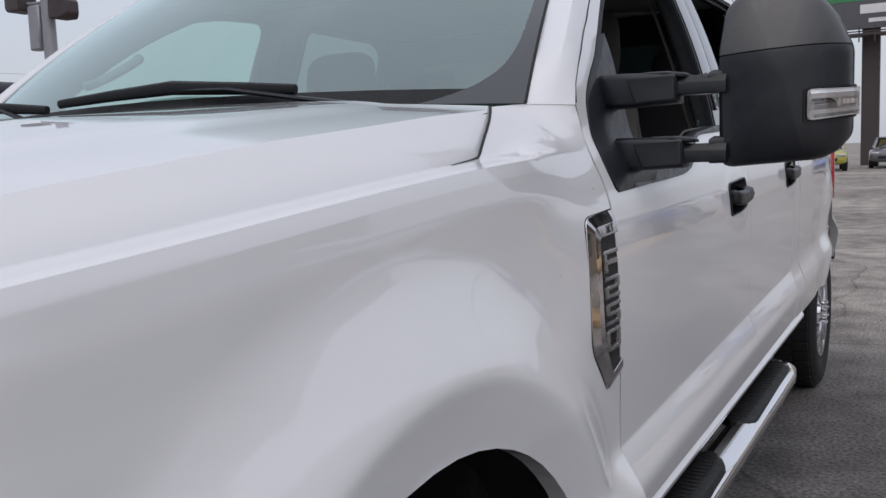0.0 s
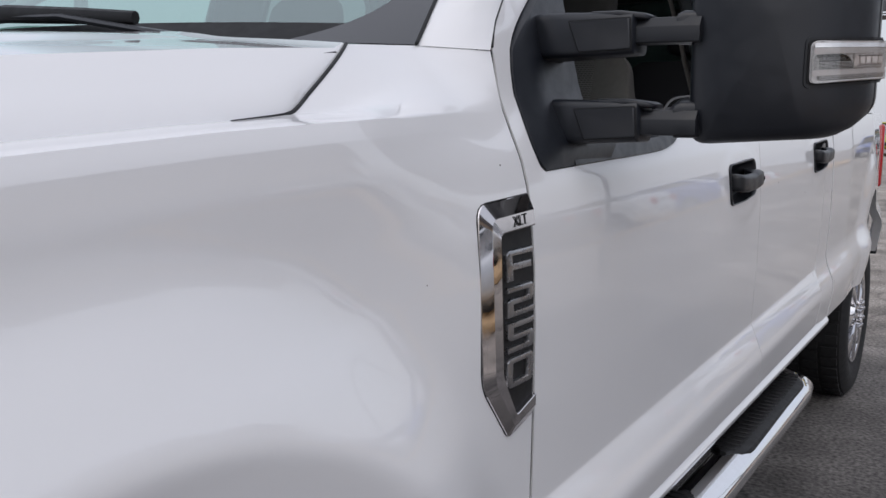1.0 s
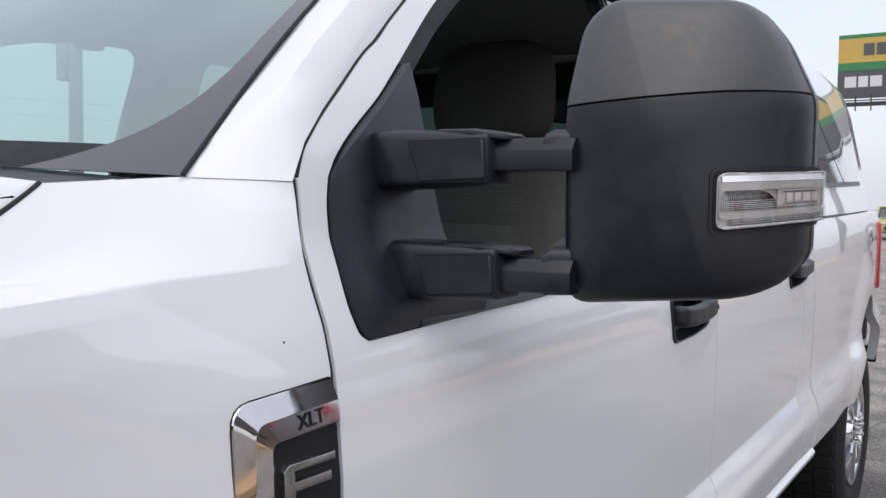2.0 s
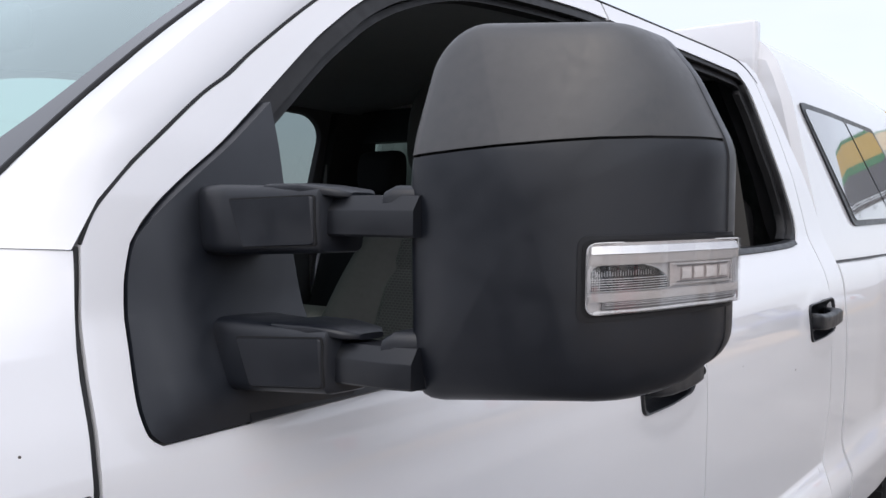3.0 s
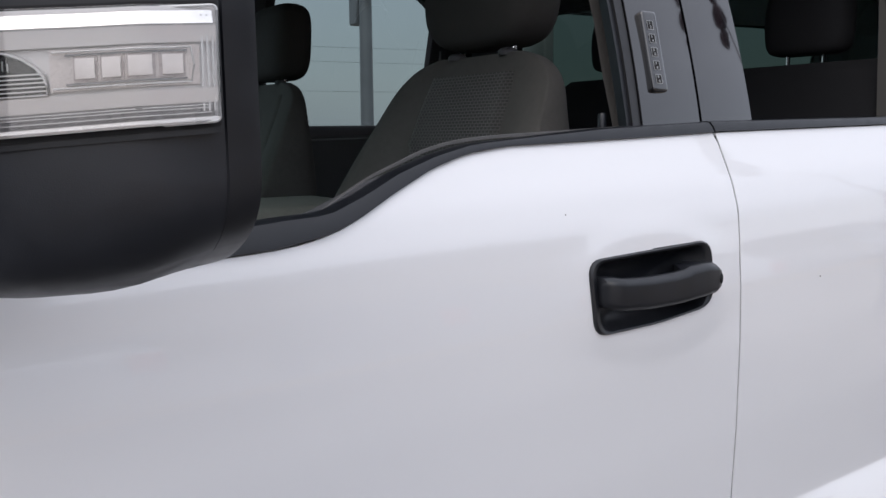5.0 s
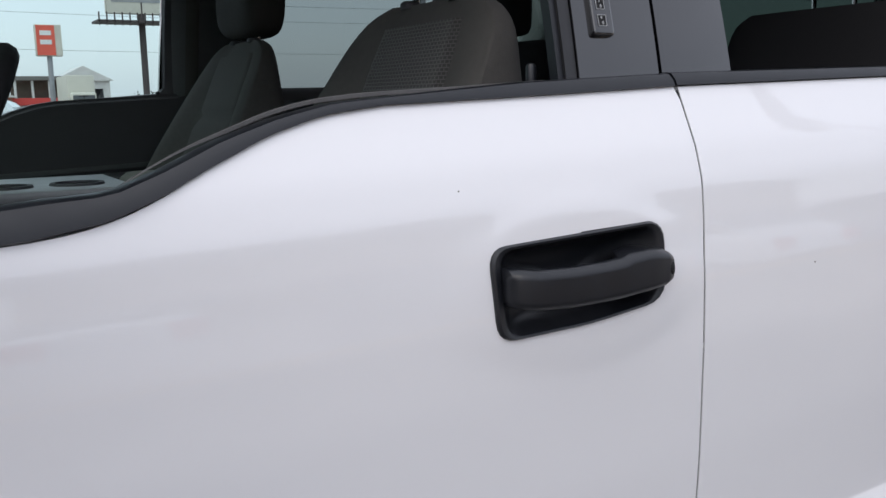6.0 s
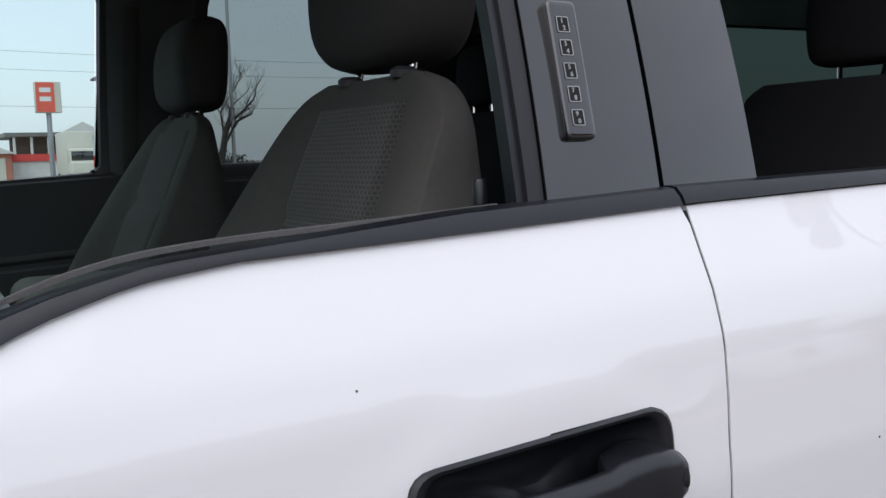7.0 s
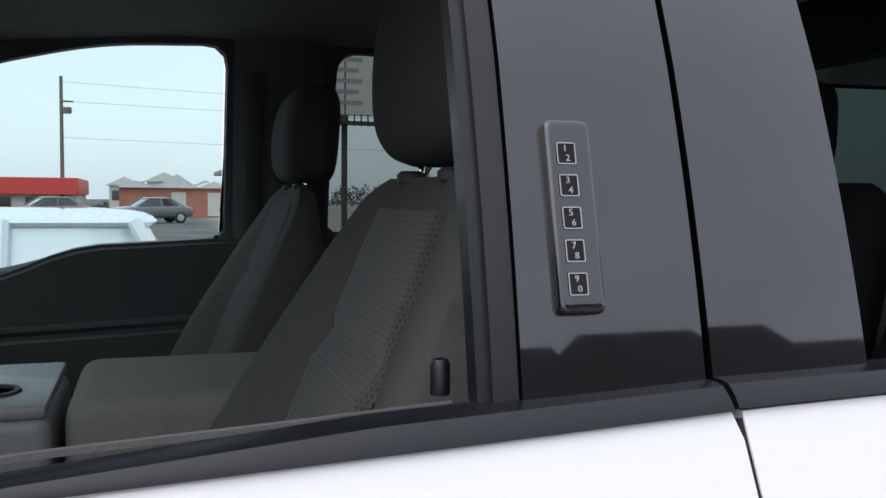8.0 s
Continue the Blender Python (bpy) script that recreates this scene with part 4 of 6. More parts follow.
mirror = part("tow_mirror", sheet(sail_line, sail_x, 0.02, 0.02, 0.02), PLASTIC, truck, "large black telescoping tow mirror on two arms")


def rounded_bar(bm, secs, power=0.55, n=20):
    """A bar through sections (x, y, z, half depth, half height)."""
    rings = []
    for x, y, z, dy, dz in secs:
        ring = []
        for k in range(n):
            t = 2 * math.pi * k / n
            c, s = math.cos(t), math.sin(t)
            ring.append((x, y + dy * math.copysign(abs(c) ** power, c), z + dz * math.copysign(abs(s) ** power, s)))
        rings.append(ring)
    return loft(bm, rings)


def mirror_arm(zc, x0, x1, h, tube_z, sleeve_z, sleeve_h):
    """One mirror arm: tapering body with an inset panel, a slim tongue, a flat tube and the sleeve at the head."""
    bm = bmesh.new()
    rounded_bar(bm, [(x0 - 0.06, 0.80, zc, 0.045, h * 1.02), (x0 - 0.02, 0.785, zc, 0.045, h * 1.02), (x1 - 0.096, 0.784, zc, 0.045, h), (x1 - 0.002, 0.798, zc + 0.001, 0.0305, h * 0.90), (x1, 0.799, zc + 0.001, 0.028, h * 0.86)], 0.30, 28)
    rounded_bar(bm, [(x1 - 0.06, 0.796, zc + h * 0.86, 0.040, h * 0.17), (x1 - 0.02, 0.799, zc + h * 0.86, 0.036, h * 0.17), (x1 + 0.010, 0.804, zc + h * 0.76, 0.028, h * 0.15), (x1 + 0.019, 0.807, zc + h * 0.70, 0.016, h * 0.09)], 0.5)
    arm = part("mirror_arm", bm, PLASTIC, mirror, "black plastic mirror arm with an inset panel")
    cx = x1 - 0.044
    front = lambda x: 0.7675 - 0.0285 * (x1 - 0.002 - x) / 0.094
    edge = [(x1 - 0.074, zc - h * 0.80), (x1 - 0.001, zc - h * 0.68), (x1 - 0.003, zc + h * 0.70), (x1 - 0.090, zc + h * 0.58)]
    bm = bmesh.new()
    loft(bm, [[(x, front(x) + dy, z) for x, z in rounded(edge, 0.0035, 3)] for dy in (0.008, -0.0010)])
    part("panel_gap", bm, DARK, arm)
    bm = bmesh.new()
    line = rounded(inset(edge, 0.0014), 0.0030, 3)
    loft(bm, [[(cx + (x - cx) * k, front(x) + dy, zc + (z - zc) * k) for x, z in line] for dy, k in ((0.008, 1.0), (-0.0018, 1.0), (-0.0030, 0.98))])
    part("arm_panel", bm, PLASTIC, arm)
    bm = bmesh.new()
    secs = []
    for x, y in ((x1 - 0.012, 0.800), (x1 + 0.05, 0.806), (0.165, 0.815)):
        secs.append([(x, y + a, tube_z + b) for a, b in ((-0.021, -0.0165), (-0.019, -0.0185), (0.019, -0.0185), (0.021, -0.0165), (0.021, 0.0165), (0.019, 0.0185), (-0.010, 0.0185), (-0.0125, 0.0178), (-0.0205, 0.0055), (-0.021, 0.004))])
    part("arm_tube", loft(bm, secs), PLASTIC_SMOOTH, arm)
    bm = bmesh.new()
    rounded_bar(bm, [(0.1315, 0.814, tube_z, 0.0225, 0.0195), (0.1330, 0.816, tube_z * 0.5 + sleeve_z * 0.5, 0.0255, sleeve_h * 0.90), (0.141, 0.822, sleeve_z, 0.029, sleeve_h), (0.172, 0.848, sleeve_z, 0.030, sleeve_h)], 0.35, 28)
    part("arm_sleeve", bm, PLASTIC, arm)


mirror_arm(1.4565, -0.027, 0.076, 0.0335, 1.4615, 1.4655, 0.0235)
mirror_arm(1.3295, -0.013, 0.088, 0.0335, 1.3290, 1.3340, 0.0270)

HEAD = rounded([(0.147, 1.298), (0.326, 1.309), (0.373, 1.338), (0.374, 1.526), (0.347, 1.588), (0.316, 1.628), (0.184, 1.633), (0.157, 1.608), (0.146, 1.51)], [0.026, 0.05, 0.04, 0.012, 0.012, 0.020, 0.020, 0.018, 0.03], 5)
HCX, HCZ = 0.262, 1.465


def head_front(x):
    return float(np.interp(x, [0.14, 0.20, 0.25, 0.305, 0.335, 0.355, 0.368, 0.376], [0.804, 0.804, 0.816, 0.842, 0.870, 0.902, 0.936, 0.952]))


def head_y(x, z):
    f = sum(head_front(x + d) for d in (-0.021, -0.014, -0.007, 0, 0.007, 0.014, 0.021)) / 7
    return f + 0.030 * smoothstep(1.50, 1.66, z) + 0.008 * smoothstep(1.36, 1.31, z)


def tuck(y, z):
    """The rise of the housing's underside towards the glass."""
    return 0.011 * smoothstep(0.93, 0.985, y) * smoothstep(1.42, 1.315, z)


def lean_back(z):
    """How far the housing's rear edge comes forward towards its top."""
    return 0.026 * smoothstep(1.49, 1.63, z)


def head_rings(grow=0.0, inner_cut=0.985):
    rings = []
    for sc, dy in ((0.05, 0.0), (0.3, 0.0), (0.55, 0.001), (0.75, 0.001), (0.88, 0.0025), (0.94, 0.006), (0.972, 0.013), (0.990, 0.023), (1.0, 0.036), (1.004, 0.06)):
        sc += grow
        ring = []
        for x, z in HEAD:
            xx, zz = HCX + (x - HCX) * sc, HCZ + (z - HCZ) * sc
            yy = min(head_y(xx, zz) + dy * (0.45 + 0.55 * smoothstep(0.15, 0.24, xx)), 0.974 - lean_back(zz))
            ring.append((xx, yy, zz + tuck(yy, zz)))
        rings.append(ring)
    back = []
    for sc, y in ((1.005, 0.977), (1.002, 0.980), (0.985, 0.984), (0.955, 0.982), (0.945, 0.966), (0.5, 0.964)):
        sc += grow
        back.append([(HCX + (x - HCX) * sc, y - lean_back(z), HCZ + (z - HCZ) * sc + tuck(y, HCZ + (z - HCZ) * sc)) for x, z in HEAD])
    return rings + back


def cut_to(bm, co, no):
    bmesh.ops.bisect_plane(bm, geom=list(bm.verts) + list(bm.edges) + list(bm.faces), plane_co=co, plane_no=no, clear_outer=True)
    return bm


seam, seam_n = Vector((0.156, 0.80, 1.5125)), Vector((-0.080, 0.0, 1.0)).normalized()
part("mirror_housing", cut_to(loft(bmesh.new(), head_rings()), seam, seam_n), PLASTIC, mirror, "black lower mirror housing")
part("mirror_cap", cut_to(loft(bmesh.new(), head_rings(0.003)), seam + seam_n * 0.0025, -seam_n), CAP_PLASTIC, mirror, "black upper mirror cap, slightly sun-faded")
bm = loft(bmesh.new(), head_rings(-0.02))
bmesh.ops.transform(bm, matrix=Matrix.Translation((HCX, 0.979, HCZ)) @ Matrix.Diagonal((1, 0.955, 1, 1)) @ Matrix.Translation((-HCX, -0.979, -HCZ)), verts=bm.verts)
part("seam_filler", bm, DARK, mirror)
bm = loft(bmesh.new(), [[(HCX + (x - HCX) * 0.91, y - lean_back(z), HCZ + (z - HCZ) * 0.93 + tuck(y, z)) for x, z in HEAD] for y in (0.962, 0.970)])
part("mirror_rim", loft(bmesh.new(), [[(HCX + (x - HCX) * sc, y - lean_back(z), HCZ + (z - HCZ) * (1 + (sc - 1) * 0.7) + tuck(y, z)) for x, z in HEAD] for sc, y in ((0.99, 0.967), (1.008, 0.9685), (1.010, 0.972), (1.010, 0.981), (1.002, 0.9855), (0.975, 0.985), (0.965, 0.973))], cap0=False, cap1=False), PLASTIC_SMOOTH, mirror)
part("mirror_glass", bm, surface("mirror_silver", (0.8, 0.82, 0.83), 0.02, metal=1.0, vary=0.0, rough_vary=0.0), mirror)

# turn signal wrapped round the outer corner of the mirror
def sig_path():
    """The front of the housing in plan, and on round its outer side."""
    pts = [(x, head_y(x, 1.41)) for x in np.linspace(0.298, 0.371, 60)]
    return pts + [(0.3742, 0.950), (0.3762, 0.964)]


SIG = resample(sig_path(), 200)


def sig_point(u, v, out):
    """u runs along the housing from 0 to 1, v from bottom to top."""
    k = min(198.0, max(0.0, u * 198))
    i = int(k)
    p, q = Vector(SIG[i]), Vector(SIG[min(i + 1, 199)])
    lo, hi = SIG[max(i - 8, 0)], SIG[min(i + 9, 199)]
    d = Vector((hi[0] - lo[0], hi[1] - lo[1])).normalized()
    xy = p + (q - p) * (k - i)
    out += 0.0035 * smoothstep(0.80, 0.98, u)
    zb, zt = 1.3830 + 0.012 * u, 1.4410 + 0.0065 * u
    return Vector((xy.x + d.y * out, xy.y - d.x * out, zb + (zt - zb) * v))


def sig_patch(u0, u1, v0, v1, out, t=0.0015, nu=22, nv=4, puff=0.0):
    rows = []
    for v in np.linspace(v0, v1, nv):
        rows.append([sig_point(u, v, out + puff * (1 - abs(2 * (v - v0) / (v1 - v0) - 1) ** 4)) for u in np.linspace(u0, u1, nu)])
    bm = grid(rows)
    bm.normal_update()
    if sum(f.normal.y for f in bm.faces) > 0:
        bmesh.ops.reverse_faces(bm, faces=bm.faces)
    return thick(bm, t)


def sig_bevel(u0, u1, v0, v1, out0, out1, nu=22):
    """A sloping strip of the reflector."""
    bm = grid([[sig_point(u, v, o) for u in np.linspace(u0, u1, nu)] for v, o in ((v0, out0), (v1, out1))])
    return bm


def sig_poly(line, out, t=0.0010):
    """A plate of any outline in (u, v), bent round the housing."""
    bm = bmesh.new()
    bm.faces.new([bm.verts.new((u, v, 0)) for u, v in line])
    for c in np.arange(0.03, 1.0, 0.03):
        bmesh.ops.bisect_plane(bm, geom=list(bm.verts) + list(bm.edges) + list(bm.faces), dist=1e-5, plane_co=(float(c), 0, 0), plane_no=(1, 0, 0))
    for v in bm.verts:
        v.co = sig_point(v.co.x, v.co.y, out)
    bm.normal_update()
    if sum(f.normal.y for f in bm.faces) > 0:
        bmesh.ops.reverse_faces(bm, faces=bm.faces)
    return thick(bm, t)


def sig_round(u0, u1, v0, v1, r, r_end=None):
    """A rounded oblong in (u, v); r is its corner radius along v."""
    k = 0.42
    pts = [(u0 / k, v0), (u1 / k, v0), (u1 / k, v1), (u0 / k, v1)]
    e = r if r_end is None else r_end
    return [(u * k, v) for u, v in rounded(pts, [r, e, e, r], 5)]


REFLECTOR = surface("reflector_silver", (0.66, 0.635, 0.63), 0.30, metal=0.35, coat=0.3, vary=0.02, scale=30, rough_vary=0.01)
BRIGHT = surface("bright_strip", (0.84, 0.84, 0.85), 0.20, metal=0.5, coat=0.3, vary=0.02, rough_vary=0.01)
SMOKED = surface("clear_lower_edge", (0.20, 0.195, 0.20), 0.16, vary=0.45, scale=25)
RECESS = surface("smoked_recess", (0.014, 0.014, 0.015), 0.22, vary=0.7, scale=140)
RIB = surface("rib_silver", (0.62, 0.61, 0.61), 0.25, metal=0.2)
PINKISH = surface("lamp_block", (0.60, 0.545, 0.525), 0.3, vary=0.14, scale=60)
ROSE = surface("lamp_gap", (0.44, 0.38, 0.37), 0.3, vary=0.3, scale=80)
LAMP_BAR = surface("lamp_bar_clear", (0.74, 0.69, 0.67), 0.2, vary=0.1, scale=60)
bezel = part("turn_signal", sig_poly(sig_round(0.006, 1.0, -0.10, 1.10, 0.16, 0.03), 0.0008, 0.004), PLASTIC_SMOOTH, mirror, "clear turn signal lamp set into the mirror housing")
part("lamp_shadow_gap", sig_poly(sig_round(0.030, 1.0, -0.045, 1.045, 0.15, 0.03), 0.0020, 0.001), DARK, bezel)
part("reflector", sig_poly(sig_round(0.050, 0.990, 0.0, 1.0, 0.15, 0.04), 0.0036, 0.0012), REFLECTOR, bezel)
part("chrome_strip", sig_bevel(0.075, 0.975, 0.955, 0.845, 0.0062, 0.0086), BRIGHT, bezel)
part("chrome_strip", sig_bevel(0.075, 0.975, 0.845, 0.830, 0.0086, 0.0078), RIB, bezel)
part("reflector_slope", sig_bevel(0.070, 0.985, 0.830, 0.690, 0.0078, 0.0070), REFLECTOR, bezel)
part("reflector_slope", sig_bevel(0.065, 0.985, 0.300, 0.175, 0.0078, 0.0072), REFLECTOR, bezel)
part("lower_reflector", sig_bevel(0.13, 0.975, 0.170, 0.055, 0.0072, 0.0056), SMOKED, bezel)
part("clear_edge", sig_bevel(0.09, 0.985, 0.050, 0.020, 0.0066, 0.0072), RIB, bezel)
dark = [(0.075, 0.32), (0.505, 0.32), (0.505, 0.40), (0.495, 0.47), (0.475, 0.54), (0.44, 0.61), (0.40, 0.655), (0.36, 0.68), (0.11, 0.68), (0.085, 0.64), (0.075, 0.56)]
part("dark_recess", sig_poly(dark, 0.0052, 0.001), RECESS, bezel)
part("recess_edge", tube(bmesh.new(), [sig_point(u, v, 0.0066) for u, v in dark[1:8]], 0.0006, 5), RIB, bezel)
for k in range(6):
    v = 0.315 + k * 0.034
    part("lens_rib", sig_patch(0.068, 0.505, v, v + 0.011, 0.0064, 0.0007, 14, 2), RIB, bezel)
for k in range(22):
    u = 0.10 + k * 0.014
    part("lens_rib", sig_patch(u, u + 0.004, 0.53, 0.60 + 0.015 * math.sin(k * 1.7), 0.0060, 0.0005, 2, 3), SATIN_DARK, bezel)
for k in range(6):
    u = 0.060 + k * 0.011
    part("lens_rib", sig_patch(u, u + 0.0035, 0.26, 0.72 - 0.03 * k, 0.0074, 0.0008, 2, 4), RIB, bezel)
part("lamp_block", sig_patch(0.515, 0.935, 0.335, 0.675, 0.0058, 0.0012), PINKISH, bezel)
for v in (0.085, 0.125, 0.150):
    part("lens_rib", sig_patch(0.15, 0.965, v, v + 0.008, 0.0072, 0.0006, 16, 2), RIB, bezel)
for k in range(4):
    u = 0.590 + k * 0.080
    part("lamp_bar_gap", sig_patch(u - 0.007, u + 0.065, 0.405, 0.618, 0.0062, 0.0006, 4, 3), ROSE, bezel)
    part("lamp_bar", sig_patch(u, u + 0.058, 0.43, 0.595, 0.0072, 0.0010, 4, 3, 0.0006), LAMP_BAR, bezel)
part("lamp_block_edge", tube(bmesh.new(), [sig_point(u, v, 0.0074) for u, v in [(u, 0.65) for u in np.linspace(0.525, 0.91, 9)] + [(0.918, 0.5)] + [(u, 0.36) for u in np.linspace(0.91, 0.525, 9)]], 0.0005, 5), RIB, bezel)
for v in (0.39, 0.625):
    part("lamp_block_edge", sig_patch(0.56, 0.90, v - 0.008, v + 0.008, 0.0068, 0.0006, 10, 2), SMOKED, bezel)
for u in (0.940, 0.956, 0.972):
    part("lens_rib", sig_patch(u, u + 0.005, 0.10, 0.92, 0.0072, 0.0008, 2, 4), RIB, bezel)
rim = sig_round(0.052, 0.988, 0.004, 0.996, 0.15, 0.04)
part("lens_edge", tube(bmesh.new(), [sig_point(u, v, 0.0070) for u, v in rim + rim[:1]], 0.0008, 6), RIB, bezel)
part("clear_lens", sig_poly(sig_round(0.050, 0.99, 0.0, 1.0, 0.15, 0.04), 0.0094, 0.0010), LENS, bezel).visible_shadow = False

# far mirror, plain head only
bm = mirrored(loft(bmesh.new(), head_rings()))
far_mirror = part("tow_mirror", bm, PLASTIC, truck, "black tow mirror head on the far door")
bm = bmesh.new()
rounded_bar(bm, [(-0.06, 0.79, 1.451, 0.04, 0.035), (0.1, 0.79, 1.451, 0.03, 0.03), (0.2, 0.82, 1.451, 0.02, 0.02)])
rounded_bar(bm, [(-0.04, 0.79, 1.322, 0.04, 0.035), (0.1, 0.79, 1.322, 0.03, 0.03), (0.2, 0.82, 1.322, 0.02, 0.02)])
part("mirror_arm", mirrored(bm), PLASTIC, far_mirror)
part("mirror_sail", mirrored(sheet(sail_line, sail_x, 0.04, 0.04, 0.02)), PLASTIC, far_mirror)

# ---- bed, wheels, step ----
def bed_taper(y):
    return float(np.interp(y, [3.3, 4.2, 4.6, 5.1], [0.0, -0.040, -0.075, -0.115]))


def bed_x(y, z):
    q = arch_q(y, z, 4.25, 0.50, 0.60)
    return side_x(min(y, 4.6), z) + 0.020 * smoothstep(1.40, 1.12, q) + bed_taper(y)


def bed_top(y):
    return 1.362 + 0.012 * (y - 2.9)


bed_line = [(2.902, 0.64), (2.902, bed_top(2.9)), (5.10, bed_top(5.1)), (5.10, 0.72), (4.82, 0.66)] + [p for p in arch_line(4.25, 0.50, 0.60, 0.66)] + [(3.72, 0.64)]
part("bed_side", sheet(bed_line, bed_x, 0.06, 0.03, 0.04), PAINT, truck, "white cargo bed side with flared arch")
part("bed_side", mirrored(sheet(bed_line, bed_x, 0.12, 0.06, 0.04)), PAINT, truck)
bm = bmesh.new()
box(bm, (-1.92, 2.91, 0.70), (-0.08, 2.96, 1.34), 0.01)
box(bm, (-1.86, 5.04, 0.70), (-0.14, 5.09, 1.36), 0.02)
box(bm, (-1.86, 2.92, 0.66), (-0.14, 5.06, 0.72))
part("bed_box", bm, PAINT, truck)
bm = bmesh.new()
box(bm, (-0.24, 5.06, 0.98), (-0.093, 5.125, 1.33), 0.015, 3)
part("tail_light", bm, RED_LENS, truck, "red tail light")
bm = bmesh.new()
box(bm, (-0.13, 4.74, 0.64), (-0.050, 4.77, 0.72), 0.008)
part("mud_guard", bm, PLASTIC, truck)
RIM = surface("polished_rim", (0.66, 0.66, 0.68), 0.16, metal=1.0, vary=0.08)
for yc in (-0.085, 4.25):
    for flip in (False, True):
        bm = bmesh.new()
        spin_profile(bm, [(-0.34, 0.27), (-0.335, 0.36), (-0.31, 0.395), (-0.27, 0.405), (-0.11, 0.405), (-0.072, 0.396), (-0.052, 0.37), (-0.046, 0.32), (-0.056, 0.27), (-0.07, 0.245), (-0.30, 0.24)], (0, yc, 0.402), 56)
        wheel = part("wheel", mirrored(bm) if flip else bm, TYRE, truck, "black all-terrain tyre on a silver rim")
        bm = bmesh.new()
        spin_profile(bm, [(-0.30, 0.238), (-0.075, 0.246), (-0.058, 0.240), (-0.062, 0.222), (-0.11, 0.205), (-0.13, 0.16), (-0.12, 0.10), (-0.075, 0.085), (-0.058, 0.075), (-0.05, 0.05), (-0.05, 0.001)], (0, yc, 0.402), 48)
        rim = part("rim", mirrored(bm) if flip else bm, RIM, wheel, "bright polished rim with eight spokes")
        for k in range(8):
            rot = Matrix.Translation((0, yc, 0.402)) @ Matrix.Rotation(2 * math.pi * k / 8, 4, "X")
            bm = loft(bmesh.new(), [[rot @ Vector((x + dx, r, w * sd)) for dx, sd in ((-0.020, -1.0), (0.004, -0.95), (0.012, -0.5), (0.012, 0.5), (0.004, 0.95), (-0.020, 1.0))] for r, x, w in ((0.062, -0.066, 0.017), (0.11, -0.064, 0.019), (0.17, -0.066, 0.026), (0.222, -0.070, 0.046), (0.238, -0.072, 0.056))])
            part("spoke", mirrored(bm) if flip else bm, RIM, rim)
            bm = bmesh.new()
            spin_profile(bm, [(-0.05, 0.010), (-0.034, 0.010), (-0.030, 0.006), (-0.030, 0.0005)], tuple(rot @ Vector((0, 0.055, 0.022))), 8)
            part("wheel_nut", mirrored(bm) if flip else bm, RIM, rim)
        bm = bmesh.new()
        for k in range(44):
            for side in (-0.285, -0.20, -0.115):
                a = 2 * math.pi * (k + (0.5 if side == -0.20 else 0)) / 44
                rot = Matrix.Rotation(a, 3, "X")
                c = rot @ Vector((0, 0.405, 0))
                bmesh.ops.create_cube(bm, size=1, matrix=Matrix.Translation((side, yc + c.y, 0.402 + c.z)) @ rot.to_4x4() @ Matrix.Diagonal((0.07, 0.014, 0.040, 1)))
        part("tread", mirrored(bm) if flip else bm, TYRE, wheel)
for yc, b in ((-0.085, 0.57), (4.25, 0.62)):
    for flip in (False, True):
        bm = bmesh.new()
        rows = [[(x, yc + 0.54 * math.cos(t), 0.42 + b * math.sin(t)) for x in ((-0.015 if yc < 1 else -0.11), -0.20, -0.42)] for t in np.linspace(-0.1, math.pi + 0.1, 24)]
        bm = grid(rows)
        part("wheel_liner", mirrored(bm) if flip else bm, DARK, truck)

# step bar: chrome oval tube with black tread pads
STEP_UP = 0.062
step = part("step_bar", tube(bmesh.new(), [(-0.10, 2.62, 0.40 + STEP_UP), (-0.04, 2.60, 0.412 + STEP_UP), (-0.004, 2.53, 0.412 + STEP_UP), (0.004, 2.44, 0.410 + STEP_UP), (0.004, 2.20, 0.408 + STEP_UP), (0.0, 1.5, 0.40 + STEP_UP), (-0.002, 0.75, 0.392 + STEP_UP), (-0.03, 0.66, 0.39 + STEP_UP), (-0.08, 0.64, 0.385 + STEP_UP)], [0.050, 0.054, 0.058, 0.060, 0.060, 0.060, 0.058, 0.056, 0.055], 22, 0.72), CHROME, truck, "chrome side step bar with black tread pads")
for y0, y1 in ((0.80, 1.42), (1.70, 2.51)):
    bm = bmesh.new()
    rings = []
    for y in np.linspace(y0, y1, 25):
        zt = 0.3935 + STEP_UP + 0.0093 * (y - 0.75)
        e = math.sqrt(max(0.04, 1 - max(0.0, 1 - (y - y0) / 0.09, 1 - (y1 - y) / 0.09) ** 2))
        rings.append([(x * e - 0.006, y, zt + z) for x, z in ((-0.052, 0.010), (-0.052, 0.042), (-0.034, 0.049), (0.026, 0.048), (0.047, 0.039), (0.057, 0.018))])
    loft(bm, rings)
    pad = part("step_pad", bm, RUBBER, step, "black ribbed tread pad")
    for k in range(1, 24):
        y = y0 + (y1 - y0) * k / 24
        e = math.sqrt(max(0.04, 1 - max(0.0, 1 - (y - y0) / 0.09, 1 - (y1 - y) / 0.09) ** 2))
        zt = 0.3935 + STEP_UP + 0.0093 * (y - 0.75) + 0.049
        bm = bmesh.new()
        box(bm, (-0.046 * e - 0.006, y - 0.006, zt - 0.004), (0.028 * e - 0.006, y + 0.006, zt + 0.002), 0.002, 1)
        part("tread_rib", bm, RUBBER, pad)

